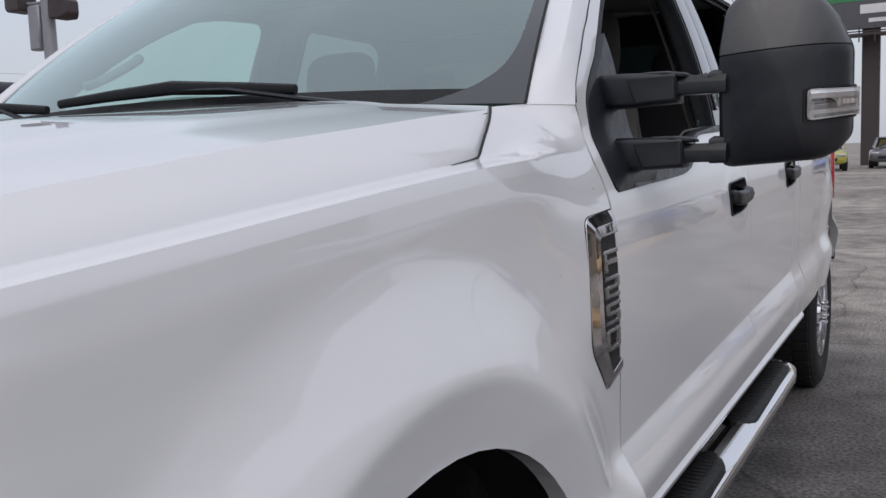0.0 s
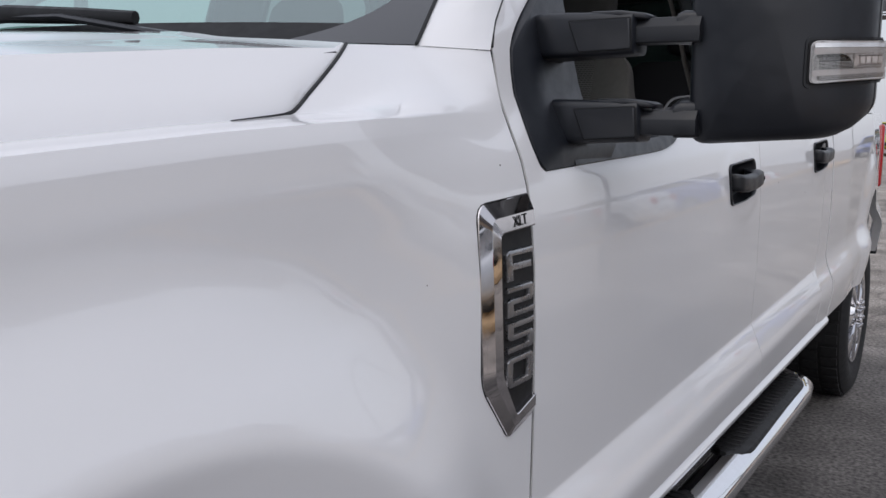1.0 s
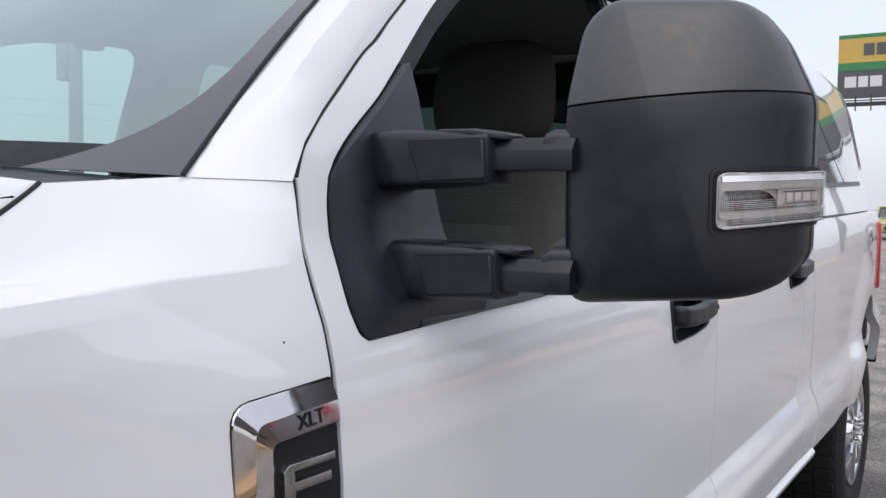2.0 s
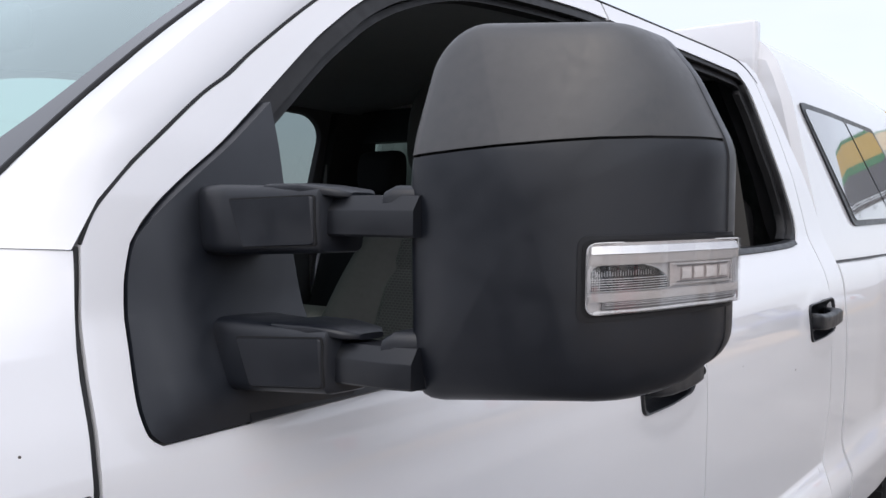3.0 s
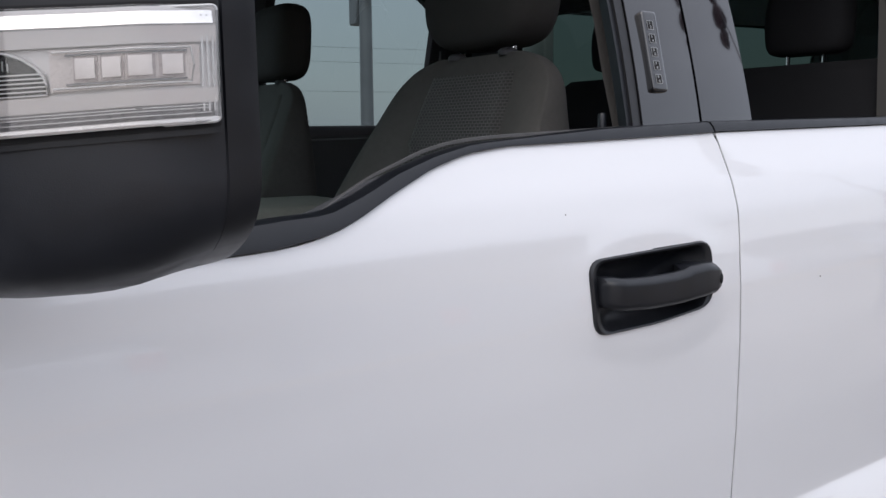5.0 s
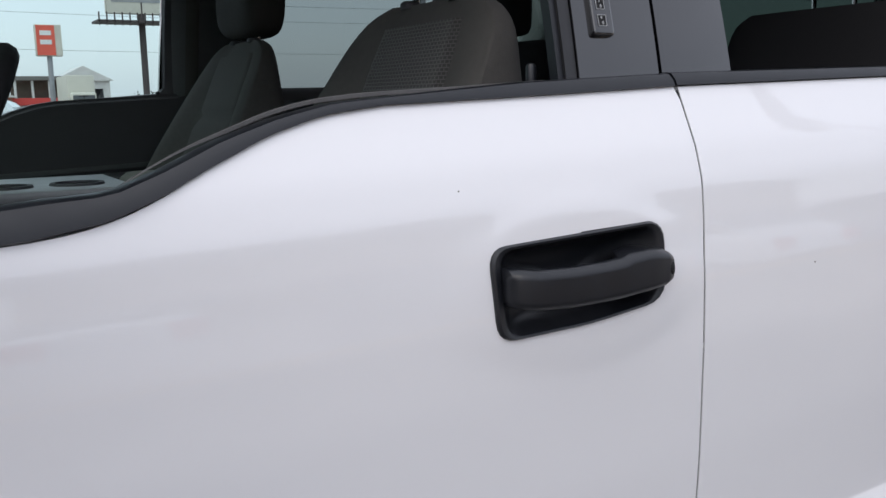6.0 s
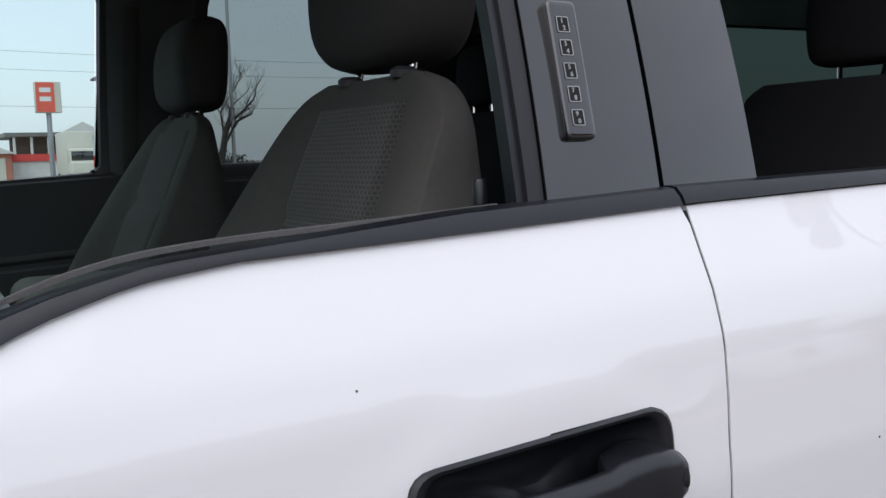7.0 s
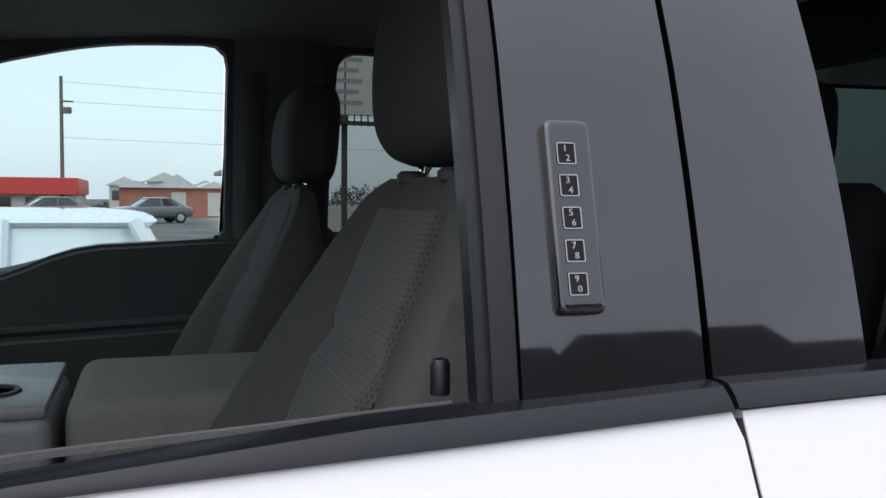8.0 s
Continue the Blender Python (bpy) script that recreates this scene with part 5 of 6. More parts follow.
# ---- cabin ----
def inner_panel(line, x0, x1, flip, name, mat, label=""):
    bm = loft(bmesh.new(), [[(x1, y, z) for y, z in line], [(x0, y, z) for y, z in line]])
    bmesh.ops.bevel(bm, geom=[e for e in bm.edges if abs(e.verts[0].co.x - x0) < 1e-4 and abs(e.verts[1].co.x - x0) < 1e-4], offset=0.012, segments=3, affect="EDGES")
    return part(name, mirrored(bm) if flip else bm, mat, truck, label)


f_in = [(0.66, 0.70), (0.70, 1.25)] + [(y, z - 0.026) for y, z in BELT_TOP[1:]] + [(1.80, 1.37), (1.80, 0.70)]
f_far = [(0.66, 0.70), (0.70, 1.25)] + [(y, z + 0.010) for y, z in BELT_TOP[1:]] + [(1.80, 1.40), (1.80, 0.70)]
r_in = [(1.92, 0.70), (1.92, 1.385), (2.6, 1.40), (2.66, 0.70)]
for flip in (False, True):
    inner_panel(f_far if flip else f_in, -0.135, -0.055, flip, "inner_door_panel", TRIM_DARK, "dark grey plastic inner door panel")
    inner_panel(r_in, -0.135, -0.055, flip, "inner_door_panel", TRIM_GREY)
    inner_panel([(0.72, 0.98), (0.74, 1.165), (1.74, 1.205), (1.76, 1.02)], -0.175, -0.12, flip, "armrest_panel", TRIM_DARK)
    inner_panel([(0.74, 1.175), (1.755, 1.215), (1.755, 1.228), (0.74, 1.188)], -0.150, -0.12, flip, "door_trim_strip", TRIM_GREY)
    bm = grid([[(side_x(y, z) - off, y, z) for y, off in ((1.73, 0.03), (1.75, 0.06), (1.80, 0.085), (1.90, 0.085), (1.95, 0.06), (1.965, 0.03))] for z in np.linspace(1.40, 1.90, 12)])
    part("pillar_trim", mirrored(bm) if flip else bm, TRIM_GREY, truck)
    bm = tube(bmesh.new(), [(side_x(1.77, z) - 0.10, 1.79, z) for z in np.linspace(0.9, 1.80, 12)], 0.018, 8, 0.2)
    part("seat_belt", mirrored(bm) if flip else bm, surface("belt_webbing", (0.09, 0.085, 0.08), 0.8, bump=0.3, bump_scale=400) if not flip else bpy.data.materials["belt_webbing"], truck)
for flip in (False, True):
    bm = bmesh.new()
    spin_profile(bm, [(0.0, 0.006), (0.018, 0.006), (0.021, 0.0045), (0.022, 0.0005)], (-0.112, 1.707, 1.397), 14, "z")
    part("lock_pin", mirrored(bm) if flip else bm, PLASTIC_SMOOTH, truck, "black door lock pin")



def inner_frame(hole, outer, r):
    """A trim ring round a far window, seen from inside."""
    a = resample(rounded(hole, r, 6) + [rounded(hole, r, 6)[0]], 90)
    b = resample(outer + [outer[0]], 90)
    rows = []
    for (y0, z0), (y1, z1) in zip(a, b):
        rows.append([(side_x(y0, z0) - 0.022, y0, z0), (side_x(y0, z0) - 0.045, y0 * 0.97 + y1 * 0.03, z0 * 0.97 + z1 * 0.03), (side_x(y0, z0) - 0.055, y0 * 0.8 + y1 * 0.2, z0 * 0.8 + z1 * 0.2), (side_x(y0, z0) - 0.06, y1, z1)])
    return mirrored(grid(rows))


part("inner_window_frame", inner_frame([(1.724, 1.414), (1.724, 1.863), (1.45, 1.850), (1.20, 1.790), (1.05, 1.712), (0.88, 1.585), (0.87, 1.320), (1.20, 1.330), (1.40, 1.392)], [(1.85, 1.36), (1.85, 1.93), (1.45, 1.91), (1.15, 1.84), (1.0, 1.76), (0.70, 1.52), (0.70, 1.28), (1.2, 1.28), (1.4, 1.33)], [0.02, 0.05, 0.1, 0.08, 0.05, 0.03, 0.03, 0.1, 0.1]), TRIM_DARK, truck)
part("inner_window_frame", inner_frame([(2.60, 1.43), (2.58, 1.80), (2.50, 1.855), (1.99, 1.862), (1.99, 1.425)], [(2.75, 1.36), (2.75, 1.86), (2.55, 1.93), (1.88, 1.93), (1.88, 1.36)], [0.04, 0.05, 0.05, 0.05, 0.02]), TRIM_DARK, truck)
bm = bmesh.new()
box(bm, (-1.9, 0.60, 0.60), (-0.1, 2.84, 0.68))
part("cab_floor", bm, TRIM_DARK, truck)
rows = []
for y, z in ((0.45, 1.36), (0.52, 1.405), (0.70, 1.415), (0.86, 1.40), (0.93, 1.37), (0.95, 1.30), (0.93, 1.10), (0.90, 0.95)):
    rows.append([(-1 + s * 0.845, y + 0.03 * (1 - s * s), z + 0.015 * (1 - s * s)) for s in np.linspace(1, -1, 17)])
part("dashboard", thick(grid(rows), 0.01), TRIM_DARK, truck, "dark dashboard")
bm = bmesh.new()
pts = [(-0.58 + 0.19 * math.cos(t), 0.0, 0.19 * math.sin(t)) for t in np.linspace(0, 2 * math.pi, 33)]
tilt_m = Matrix.Translation((0, 1.12, 1.28)) @ pose(0, 0, 0, -28, 0, 0)
tube(bm, [tilt_m @ Vector(p) for p in pts], 0.016, 10)
for a in (0.1, math.pi - 0.1, -math.pi / 2):
    tube(bm, [tilt_m @ Vector((-0.58, 0.01, 0)), tilt_m @ Vector((-0.58 + 0.18 * math.cos(a), 0.0, 0.18 * math.sin(a)))], 0.02, 8)
tube(bm, [(-0.58, 0.92, 1.18), tuple(tilt_m @ Vector((-0.58, 0.02, 0)))], [0.05, 0.065], 12)
part("steering_wheel", bm, RUBBER, truck, "dark steering wheel")


def cushion(secs, n=44, power=0.5, deep=1.0, flat=False, near=0.0):
    """A soft block through sections (centre, half width along x, half depth, lean): each ring lies in the plane of x and the depth."""
    rings = []
    fine = spline([(*p, w, d, bow) for p, w, d, bow in secs], 4)
    for x, y, z, w, d, bow in fine:
        w, d = max(w, 0.001), max(d, 0.001)
        ring = []
        for k in range(n):
            t = 2 * math.pi * k / n
            c, s = math.cos(t), math.sin(t)
            px = w * math.copysign(abs(c) ** power, c)
            py = d * math.copysign(abs(s) ** power, s)
            if s < 0:
                r = abs(px / w)
                py += bow * (1 - smoothstep(0.45, 0.92, r) if flat else 1 - r * r)
                if py < bow - d:
                    py = bow - d + (py - bow + d) * (1 - near * smoothstep(0.0, 0.5, px / w))
            else:
                py *= deep
            ring.append((x + px, y + py, z))
        rings.append(ring)
    return loft(bmesh.new(), rings)


def seat(xc, label, back_by=0.0, low=1.0, fold=1.362, body=None, panel=None, half=0.130, near=0.0):
    """A front seat: padded back with bolsters, recessed panel, headrest on two posts, cushion."""
    HZ = [1.0, 1.1, 1.22, 1.33, 1.42, 1.48, 1.515, 1.532]
    HW = [0.223, 0.237, 0.242, 0.237, 0.219, 0.205, 0.165, 0.11]
    HY = [1.56, 1.60, 1.655, 1.705, 1.745, 1.773, 1.788, 1.796]
    HD = [0.095, 0.095, 0.086, 0.062, 0.040, 0.024, 0.017, 0.012]
    face = lambda z: 1.685 + 0.415 * (z - 1.277)
    back = part("front_seat", cushion([((xc, y, z), w, d, max(0.0, face(z) + 0.006 - y + d)) for z, w, y, d in zip(HZ, HW, HY, HD)], 88, 0.5, 2.4, True, near), body or CLOTH_PLAIN, truck, label)
    rows = []
    for z in np.linspace(1.02, 1.500, 30):
        w = half * float(np.interp(z, [1.02, 1.3, 1.45, 1.50], [0.95, 1.0, 0.97, 0.90]))
        groove = 0.010 * math.exp(-((z - fold) / 0.009) ** 2) - 0.006 * smoothstep(fold, fold - 0.03, z)
        rows.append([(xc + k, face(z) + 0.008 - 0.010 * smoothstep(w, w - 0.014, abs(k)) + groove, z) for k in np.linspace(-w, w, 32)])
    part("seat_panel", grid(rows), panel or CLOTH, back, "charcoal cloth panel woven with small ovals" if panel is None else "")
    rest = part("headrest", cushion([((xc, 1.828, 1.552), 0.085, 0.030, 0.0), ((xc, 1.822, 1.565), 0.118, 0.050, 0.006), ((xc, 1.818, 1.60), 0.142, 0.062, 0.012), ((xc, 1.820, 1.67), 0.145, 0.066, 0.014), ((xc, 1.828, 1.735), 0.137, 0.060, 0.012), ((xc, 1.836, 1.768), 0.112, 0.046, 0.006), ((xc, 1.840, 1.782), 0.08, 0.026, 0.0)], 44, 0.62), CLOTH_BACK, back, "dark cloth headrest")
    rest.data.transform(Matrix.Translation((0, 0, 1.525)) @ Matrix.Diagonal((1, 1, low, 1)) @ Matrix.Translation((0, 0, -1.532)))
    for sx in (-0.07, 0.07):
        part("headrest_post", tube(bmesh.new(), [(xc + sx, 1.812, 1.526), (xc + sx, 1.822, 1.58)], 0.0055, 10), CHROME, back)
        bm = bmesh.new()
        spin_profile(bm, [(0.0, 0.016), (0.008, 0.016), (0.012, 0.011)], (xc + sx, 1.803, 1.528), 14, "z")
        part("post_guide", bm, TRIM_DARK, back)
    part("seat_cushion", cushion([((xc, 1.36, 0.86), 0.25, 0.26, 0.0), ((xc, 1.36, 0.95), 0.265, 0.27, 0.0), ((xc, 1.37, 1.03), 0.26, 0.26, 0.0), ((xc, 1.38, 1.06), 0.22, 0.22, 0.0)]), CLOTH_PLAIN, back)
    for ob in (back, *back.children_recursive):
        ob.data.transform(Matrix.Translation((0, back_by, 0)))
    return back


driver = seat(-0.468, "charcoal cloth driver seat with oval-patterned centre", near=0.65)
for ob in (driver, *driver.children_recursive):
    ob.data.transform(Matrix.Translation((0.42, 1.42, 1.49)) @ Matrix.Scale(1.11, 4) @ Matrix.Translation((-0.42, -1.42, -1.49)))
seat(-1.515, "charcoal cloth passenger seat with headrest", 0.04, 0.87, 1.345, CLOTH_PLAIN, CLOTH_PLAIN, 0.150, 0.65)
bm = bmesh.new()
box(bm, (-1.17, 1.44, 1.10), (-0.83, 1.80, 1.250), 0.030, 4)
box(bm, (-1.18, 1.30, 0.80), (-0.82, 1.80, 1.09), 0.03, 3)
part("centre_armrest", bm, surface("armrest_cloth", (0.26, 0.25, 0.225), 0.9, vary=0.12, scale=6, bump=0.35, bump_scale=420, spec=0.2), truck, "folded cloth centre armrest")
bm = bmesh.new()
box(bm, (-1.15, 1.06, 1.10), (-0.83, 1.425, 1.234), 0.02, 3)
box(bm, (-1.15, 1.15, 1.229), (-0.83, 1.42, 1.247), 0.006, 2)
part("console", bm, surface("console_grey", (0.34, 0.345, 0.355), 0.4, bump=0.1, bump_scale=500), truck, "grey plastic console with cup holders")
for y in (1.22, 1.335):
    bm = bmesh.new()
    spin_profile(bm, [(0.0, 0.046), (0.004, 0.044), (0.004, 0.037), (-0.01, 0.035), (-0.01, 0.001)], (-0.93, y, 1.247), 24, "z")
    part("cup_holder", bm, TRIM_DARK, truck)
# rear bench, its cloth colour holding the cabin's shade
for xc in (-0.43, -1.0, -1.57):
    b = part("rear_seat", cushion([((xc, 2.54, 0.95), 0.24, 0.08, 0.0), ((xc, 2.59, 1.15), 0.247, 0.08, 0.02), ((xc, 2.65, 1.37), 0.245, 0.07, 0.02), ((xc, 2.675, 1.505), 0.235, 0.055, 0.01), ((xc, 2.68, 1.545), 0.20, 0.03, 0.0)]), CLOTH_REAR_SHADED, truck, "cloth rear bench seat back, coloured dark for the cabin's shade")
    part("headrest", cushion([((xc, 2.68, 1.566), 0.07, 0.03, 0.0), ((xc, 2.68, 1.582), 0.096, 0.046, 0.0), ((xc, 2.68, 1.65), 0.102, 0.050, 0.0), ((xc, 2.685, 1.71), 0.094, 0.044, 0.0), ((xc, 2.69, 1.728), 0.07, 0.02, 0.0)], 24, 0.6), CLOTH_REAR_SHADED, b, "cloth rear headrest, coloured dark for the cabin's shade")
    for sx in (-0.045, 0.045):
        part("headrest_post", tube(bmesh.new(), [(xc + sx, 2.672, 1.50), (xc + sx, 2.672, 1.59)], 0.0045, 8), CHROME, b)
    part("seat_cushion", cushion([((xc, 2.34, 0.82), 0.235, 0.25, 0.0), ((xc, 2.34, 0.92), 0.245, 0.26, 0.0), ((xc, 2.34, 0.99), 0.23, 0.24, 0.0)]), CLOTH_REAR_SHADED, b)
for flip in (False, True):
    bm = loft(bmesh.new(), [[(-0.186 - 0.034 * k + sx * (0.028 - 0.024 * k), 2.60 + dy, 1.36 + 0.32 * k) for sx, dy in ((-1, -0.001), (1, -0.001), (1, 0.001), (-1, 0.001))] for k in np.linspace(0, 1, 6)])
    part("seat_belt", mirrored(bm) if flip else bm, bpy.data.materials["belt_webbing"], truck, "grey seat belt hanging from the pillar")
bm = bmesh.new()
rounded_bar(bm, [(-1.13, 0.98, 1.79, 0.012, 0.03), (-1.12, 0.98, 1.79, 0.02, 0.038), (-0.88, 0.98, 1.79, 0.02, 0.038), (-0.87, 0.98, 1.79, 0.012, 0.03)])
tube(bm, [(-1.0, 0.97, 1.80), (-1.0, 0.95, 1.86)], 0.012, 8)
part("rear_view_mirror", bm, TRIM_DARK, truck)

bm = bmesh.new()
tube(bm, spline([(-1.745, 0.862, 1.585), (-1.715, 0.885, 1.596), (-1.705, 0.965, 1.634), (-1.715, 1.050, 1.676), (-1.745, 1.072, 1.684)], 4), 0.014, 10)
part("grab_handle", bm, surface("grey_grip", (0.74, 0.74, 0.73), 0.6, vary=0.06), truck, "pale grey grab handle on the windshield pillar")

# ---- camper shell on the bed ----
shell = thing("camper_shell", "white fibreglass camper shell with slanted side windows on the truck bed", "camper shell")


def shell_x(z):
    return float(np.interp(z, [1.36, 1.42, 1.50, 1.85, 1.96, 2.03, 2.07, 2.09], [-0.065, -0.075, -0.095, -0.175, -0.215, -0.265, -0.34, -0.50]))


SHELL_Z = [1.366, 1.40, 1.44, 1.50, 1.60, 1.72, 1.85, 1.92, 1.97, 2.01, 2.04, 2.06, 2.075]
rings = []
for y, ins in ((2.945, 0.03), (2.955, 0.0), (3.05, 0.0), (3.4, 0.0), (4.2, 0.0), (4.8, 0.0), (5.0, 0.0), (5.06, 0.02)):
    lift = 0.012 * (y - 2.9)
    near = [(shell_x(z) - ins + 0.7 * bed_taper(y), y, z + lift - ins * (z > 2.0)) for z in SHELL_Z] + [(-0.6, y, 2.095 + lift - ins), (-1.0, y, 2.10 + lift - ins)]
    far = [(-2 - x, yy, zz) for x, yy, zz in reversed(near[:-1])]
    rings.append(near + far)
bm = loft(bmesh.new(), rings, cap0=False)
bmesh.ops.delete(bm, geom=[f for f in bm.faces if f.calc_center_median().x < -1.7 and 1.5 < f.calc_center_median().z < 1.88 and 3.06 < f.calc_center_median().y < 4.79], context="FACES")
part("shell_body", bm, PAINT, shell, angle=50)
part("window_pane", grid([[(-2 - shell_x(z) + 0.004 - 0.7 * bed_taper(y), y, z + 0.012 * (y - 2.9)) for z in (1.49, 1.6, 1.75, 1.86)] for y in (3.04, 3.4, 4.2, 4.81)]), GLASS_HALF, shell, "tinted far side window pane").visible_shadow = False
inner = [(-1 + (x + 1) * 0.80, y + 0.002, 1.70 + (z - 1.70) * 0.70) for x, y, z in rings[0]]
part("front_panel", loft(bmesh.new(), [rings[0], inner], cap0=False, cap1=False), PAINT, shell)
bm = bmesh.new()
for lo, hi in (((-1.725, 2.915, 1.88), (-0.275, 2.965, 2.094)), ((-0.40, 2.916, 1.37), (-0.276, 2.964, 1.885)), ((-1.724, 2.916, 1.37), (-1.60, 2.964, 1.885)), ((-1.605, 2.917, 1.37), (-0.395, 2.963, 1.45))):
    box(bm, lo, hi, 0.010, 3)
part("front_frame", bm, PAINT, shell)
lid = [(2.93, 1.352), (5.09, 1.378), (5.09, 1.392), (2.93, 1.366)]
part("shell_gasket", sheet(lid, lambda y, z: bed_taper(y) - 0.052, 0.2, 0.05, 0.05), RUBBER, shell)


def shell_patch(line, out, depth, mat, name, label=""):
    bm = sheet(line, lambda y, z: shell_x(z - 0.012 * (y - 2.9)) + 0.7 * bed_taper(y) + out, 0.08, 0.04, depth)
    return part(name, bm, mat, shell, label)


shell_patch(rounded([(2.895 + 0.10, 1.848), (4.03, 1.862), (4.72, 1.512), (3.35, 1.474)], [0.05, 0.03, 0.03, 0.04], 4), 0.006, 0.01, PLASTIC_SMOOTH, "window_frame", "black slanted side window frame")
SHELL_GLASS = surface("shell_window_glass", (0.25, 0.26, 0.27), 0.03, coat=1.0, vary=0.02, spec=0.9)
shell_patch(rounded([(3.03, 1.830), (3.52, 1.836), (4.02, 1.512), (3.375, 1.494)], 0.03, 4), 0.009, 0.004, SHELL_GLASS, "window_pane", "grey reflecting side window pane")
shell_patch(rounded([(3.545, 1.837), (4.01, 1.843), (4.67, 1.530), (4.045, 1.513)], 0.02, 4), 0.009, 0.004, SHELL_GLASS, "window_pane")

# ---- ground ----
ext = [-400, -150, -60, -30, -15, -8, -4, -2, 0, 2, 4, 8, 15, 30, 60, 150, 400]
ground = part("ground", grid([[(x, y, 0.0) for x in ext] for y in ext]), ASPHALT)
tagged(ground, "tan stained concrete lot with an asphalt strip darkened for the truck's shade", "ground", "", "structure")

# ---- surroundings ----
STEEL = surface("galvanised_steel", (0.33, 0.33, 0.35), 0.5, metal=0.4, vary=0.15)
BROWN_STEEL = surface("dark_brown_steel", (0.06, 0.045, 0.045), 0.6, vary=0.2)
billboard = thing("billboard", "roadside billboard with yellow and grey panels on dark steel posts", "billboard", (0, 50, 0))
GREEN_P = surface("billboard_green", (0.05, 0.24, 0.09), 0.5)
YELLOW_P = surface("billboard_yellow", (0.62, 0.42, 0.10), 0.5)
GREY_P = surface("billboard_grey", (0.10, 0.10, 0.11), 0.5)
for name, z0, z1, mat, dy in (("yellow_panel", 8.75, 10.0, YELLOW_P, 0), ("green_strip", 10.0, 10.2, GREEN_P, 0), ("green_strip", 8.35, 8.75, GREEN_P, 0), ("grey_panel", 6.95, 8.35, GREY_P, 0)):
    bm = bmesh.new()
    box(bm, (-8.3, dy, z0), (8.0, dy + 0.25, z1 - 0.004), 0.01, 1)
    part(name, bm, mat, billboard)
for x in (-3.2, 4.5):
    bm = bmesh.new()
    box(bm, (x - 0.42, 0.35, 0), (x + 0.42, 0.95, 7.2), 0.02, 1)
    part("post", bm, BROWN_STEEL, billboard)
bm = bmesh.new()
box(bm, (-8.8, -0.9, 6.55), (8.3, 0.3, 6.65))
box(bm, (-8.8, -0.92, 6.70), (8.3, -0.86, 6.76))
for k in range(24):
    x = -8.7 + k * 0.72
    box(bm, (x - 0.03, -0.92, 6.2), (x + 0.03, -0.86, 7.0))
part("catwalk", bm, BROWN_STEEL, billboard)
PALE = surface("billboard_lettering", (0.75, 0.75, 0.75), 0.5)
for x0, w, z, h, mat in ((-7.95, 0.55, 7.5, 0.55, PALE), (-7.3, 0.45, 7.5, 0.55, PALE), (-6.75, 0.55, 7.5, 0.55, PALE), (-5.9, 0.9, 7.5, 0.55, PALE), (-3.7, 1.6, 7.7, 0.45, PALE), (-3.3, 1.0, 7.25, 0.2, PALE), (-7.1, 0.5, 9.1, 0.6, GREY_P), (-6.5, 0.5, 9.1, 0.6, GREY_P)):
    bm = bmesh.new()
    box(bm, (x0, -0.02, z), (x0 + w, -0.004, z + h))
    part("lettering_bar", bm, mat, billboard)

lamp = thing("lot_lamp", "grey lot light pole with two dark floodlight heads", "street lamp", (-10.5, 7.4, 0))
part("pole", tube(bmesh.new(), [(0, 0, 0), (0, 0, 4.2)], [0.100, 0.088], 14), STEEL, lamp)
part("base_plate", tube(bmesh.new(), [(0, 0, 0), (0, 0, 0.05)], [0.22, 0.20], 14), STEEL, lamp)
for x, z, w in ((-0.62, 3.70, 0.22), (0.36, 3.52, 0.19)):
    bm = bmesh.new()
    sg = -1 if x < 0 else 1
    loft(bm, [[(x + sg * a, b * wy, z + c) for b, c in ((-1, -0.14 * h), (1, -0.14 * h), (1, 0.14 * h), (-1, 0.14 * h))] for a, wy, h in ((-w * 0.9, 0.15, 0.95), (w * 0.35, 0.15, 1.0), (w * 0.9, 0.09, 0.55))])
    bmesh.ops.bevel(bm, geom=list(bm.edges), offset=0.012, segments=2, affect="EDGES")
    light = part("floodlight", bm, BROWN_STEEL, lamp)
    part("bracket", tube(bmesh.new(), [(0, 0, z - 0.05), (x * 0.6, 0, z - 0.04), (x, 0, z)], 0.025, 8), STEEL, light)
bm = bmesh.new()
box(bm, (-0.35, -0.08, 3.00), (-0.11, 0.08, 3.62), 0.02, 1)
part("ballast_box", bm, STEEL, lamp)


def plan_ring(y0, y1, half, z, n=36, power=0.32):
    """A rounded oblong in plan at height z."""
    ring = []
    for k in range(n):
        t = 2 * math.pi * k / n
        c, q = math.cos(t), math.sin(t)
        ring.append((half * math.copysign(abs(c) ** power, c), (y0 + y1) / 2 + (y1 - y0) / 2 * math.copysign(abs(q) ** power, q), z))
    return ring


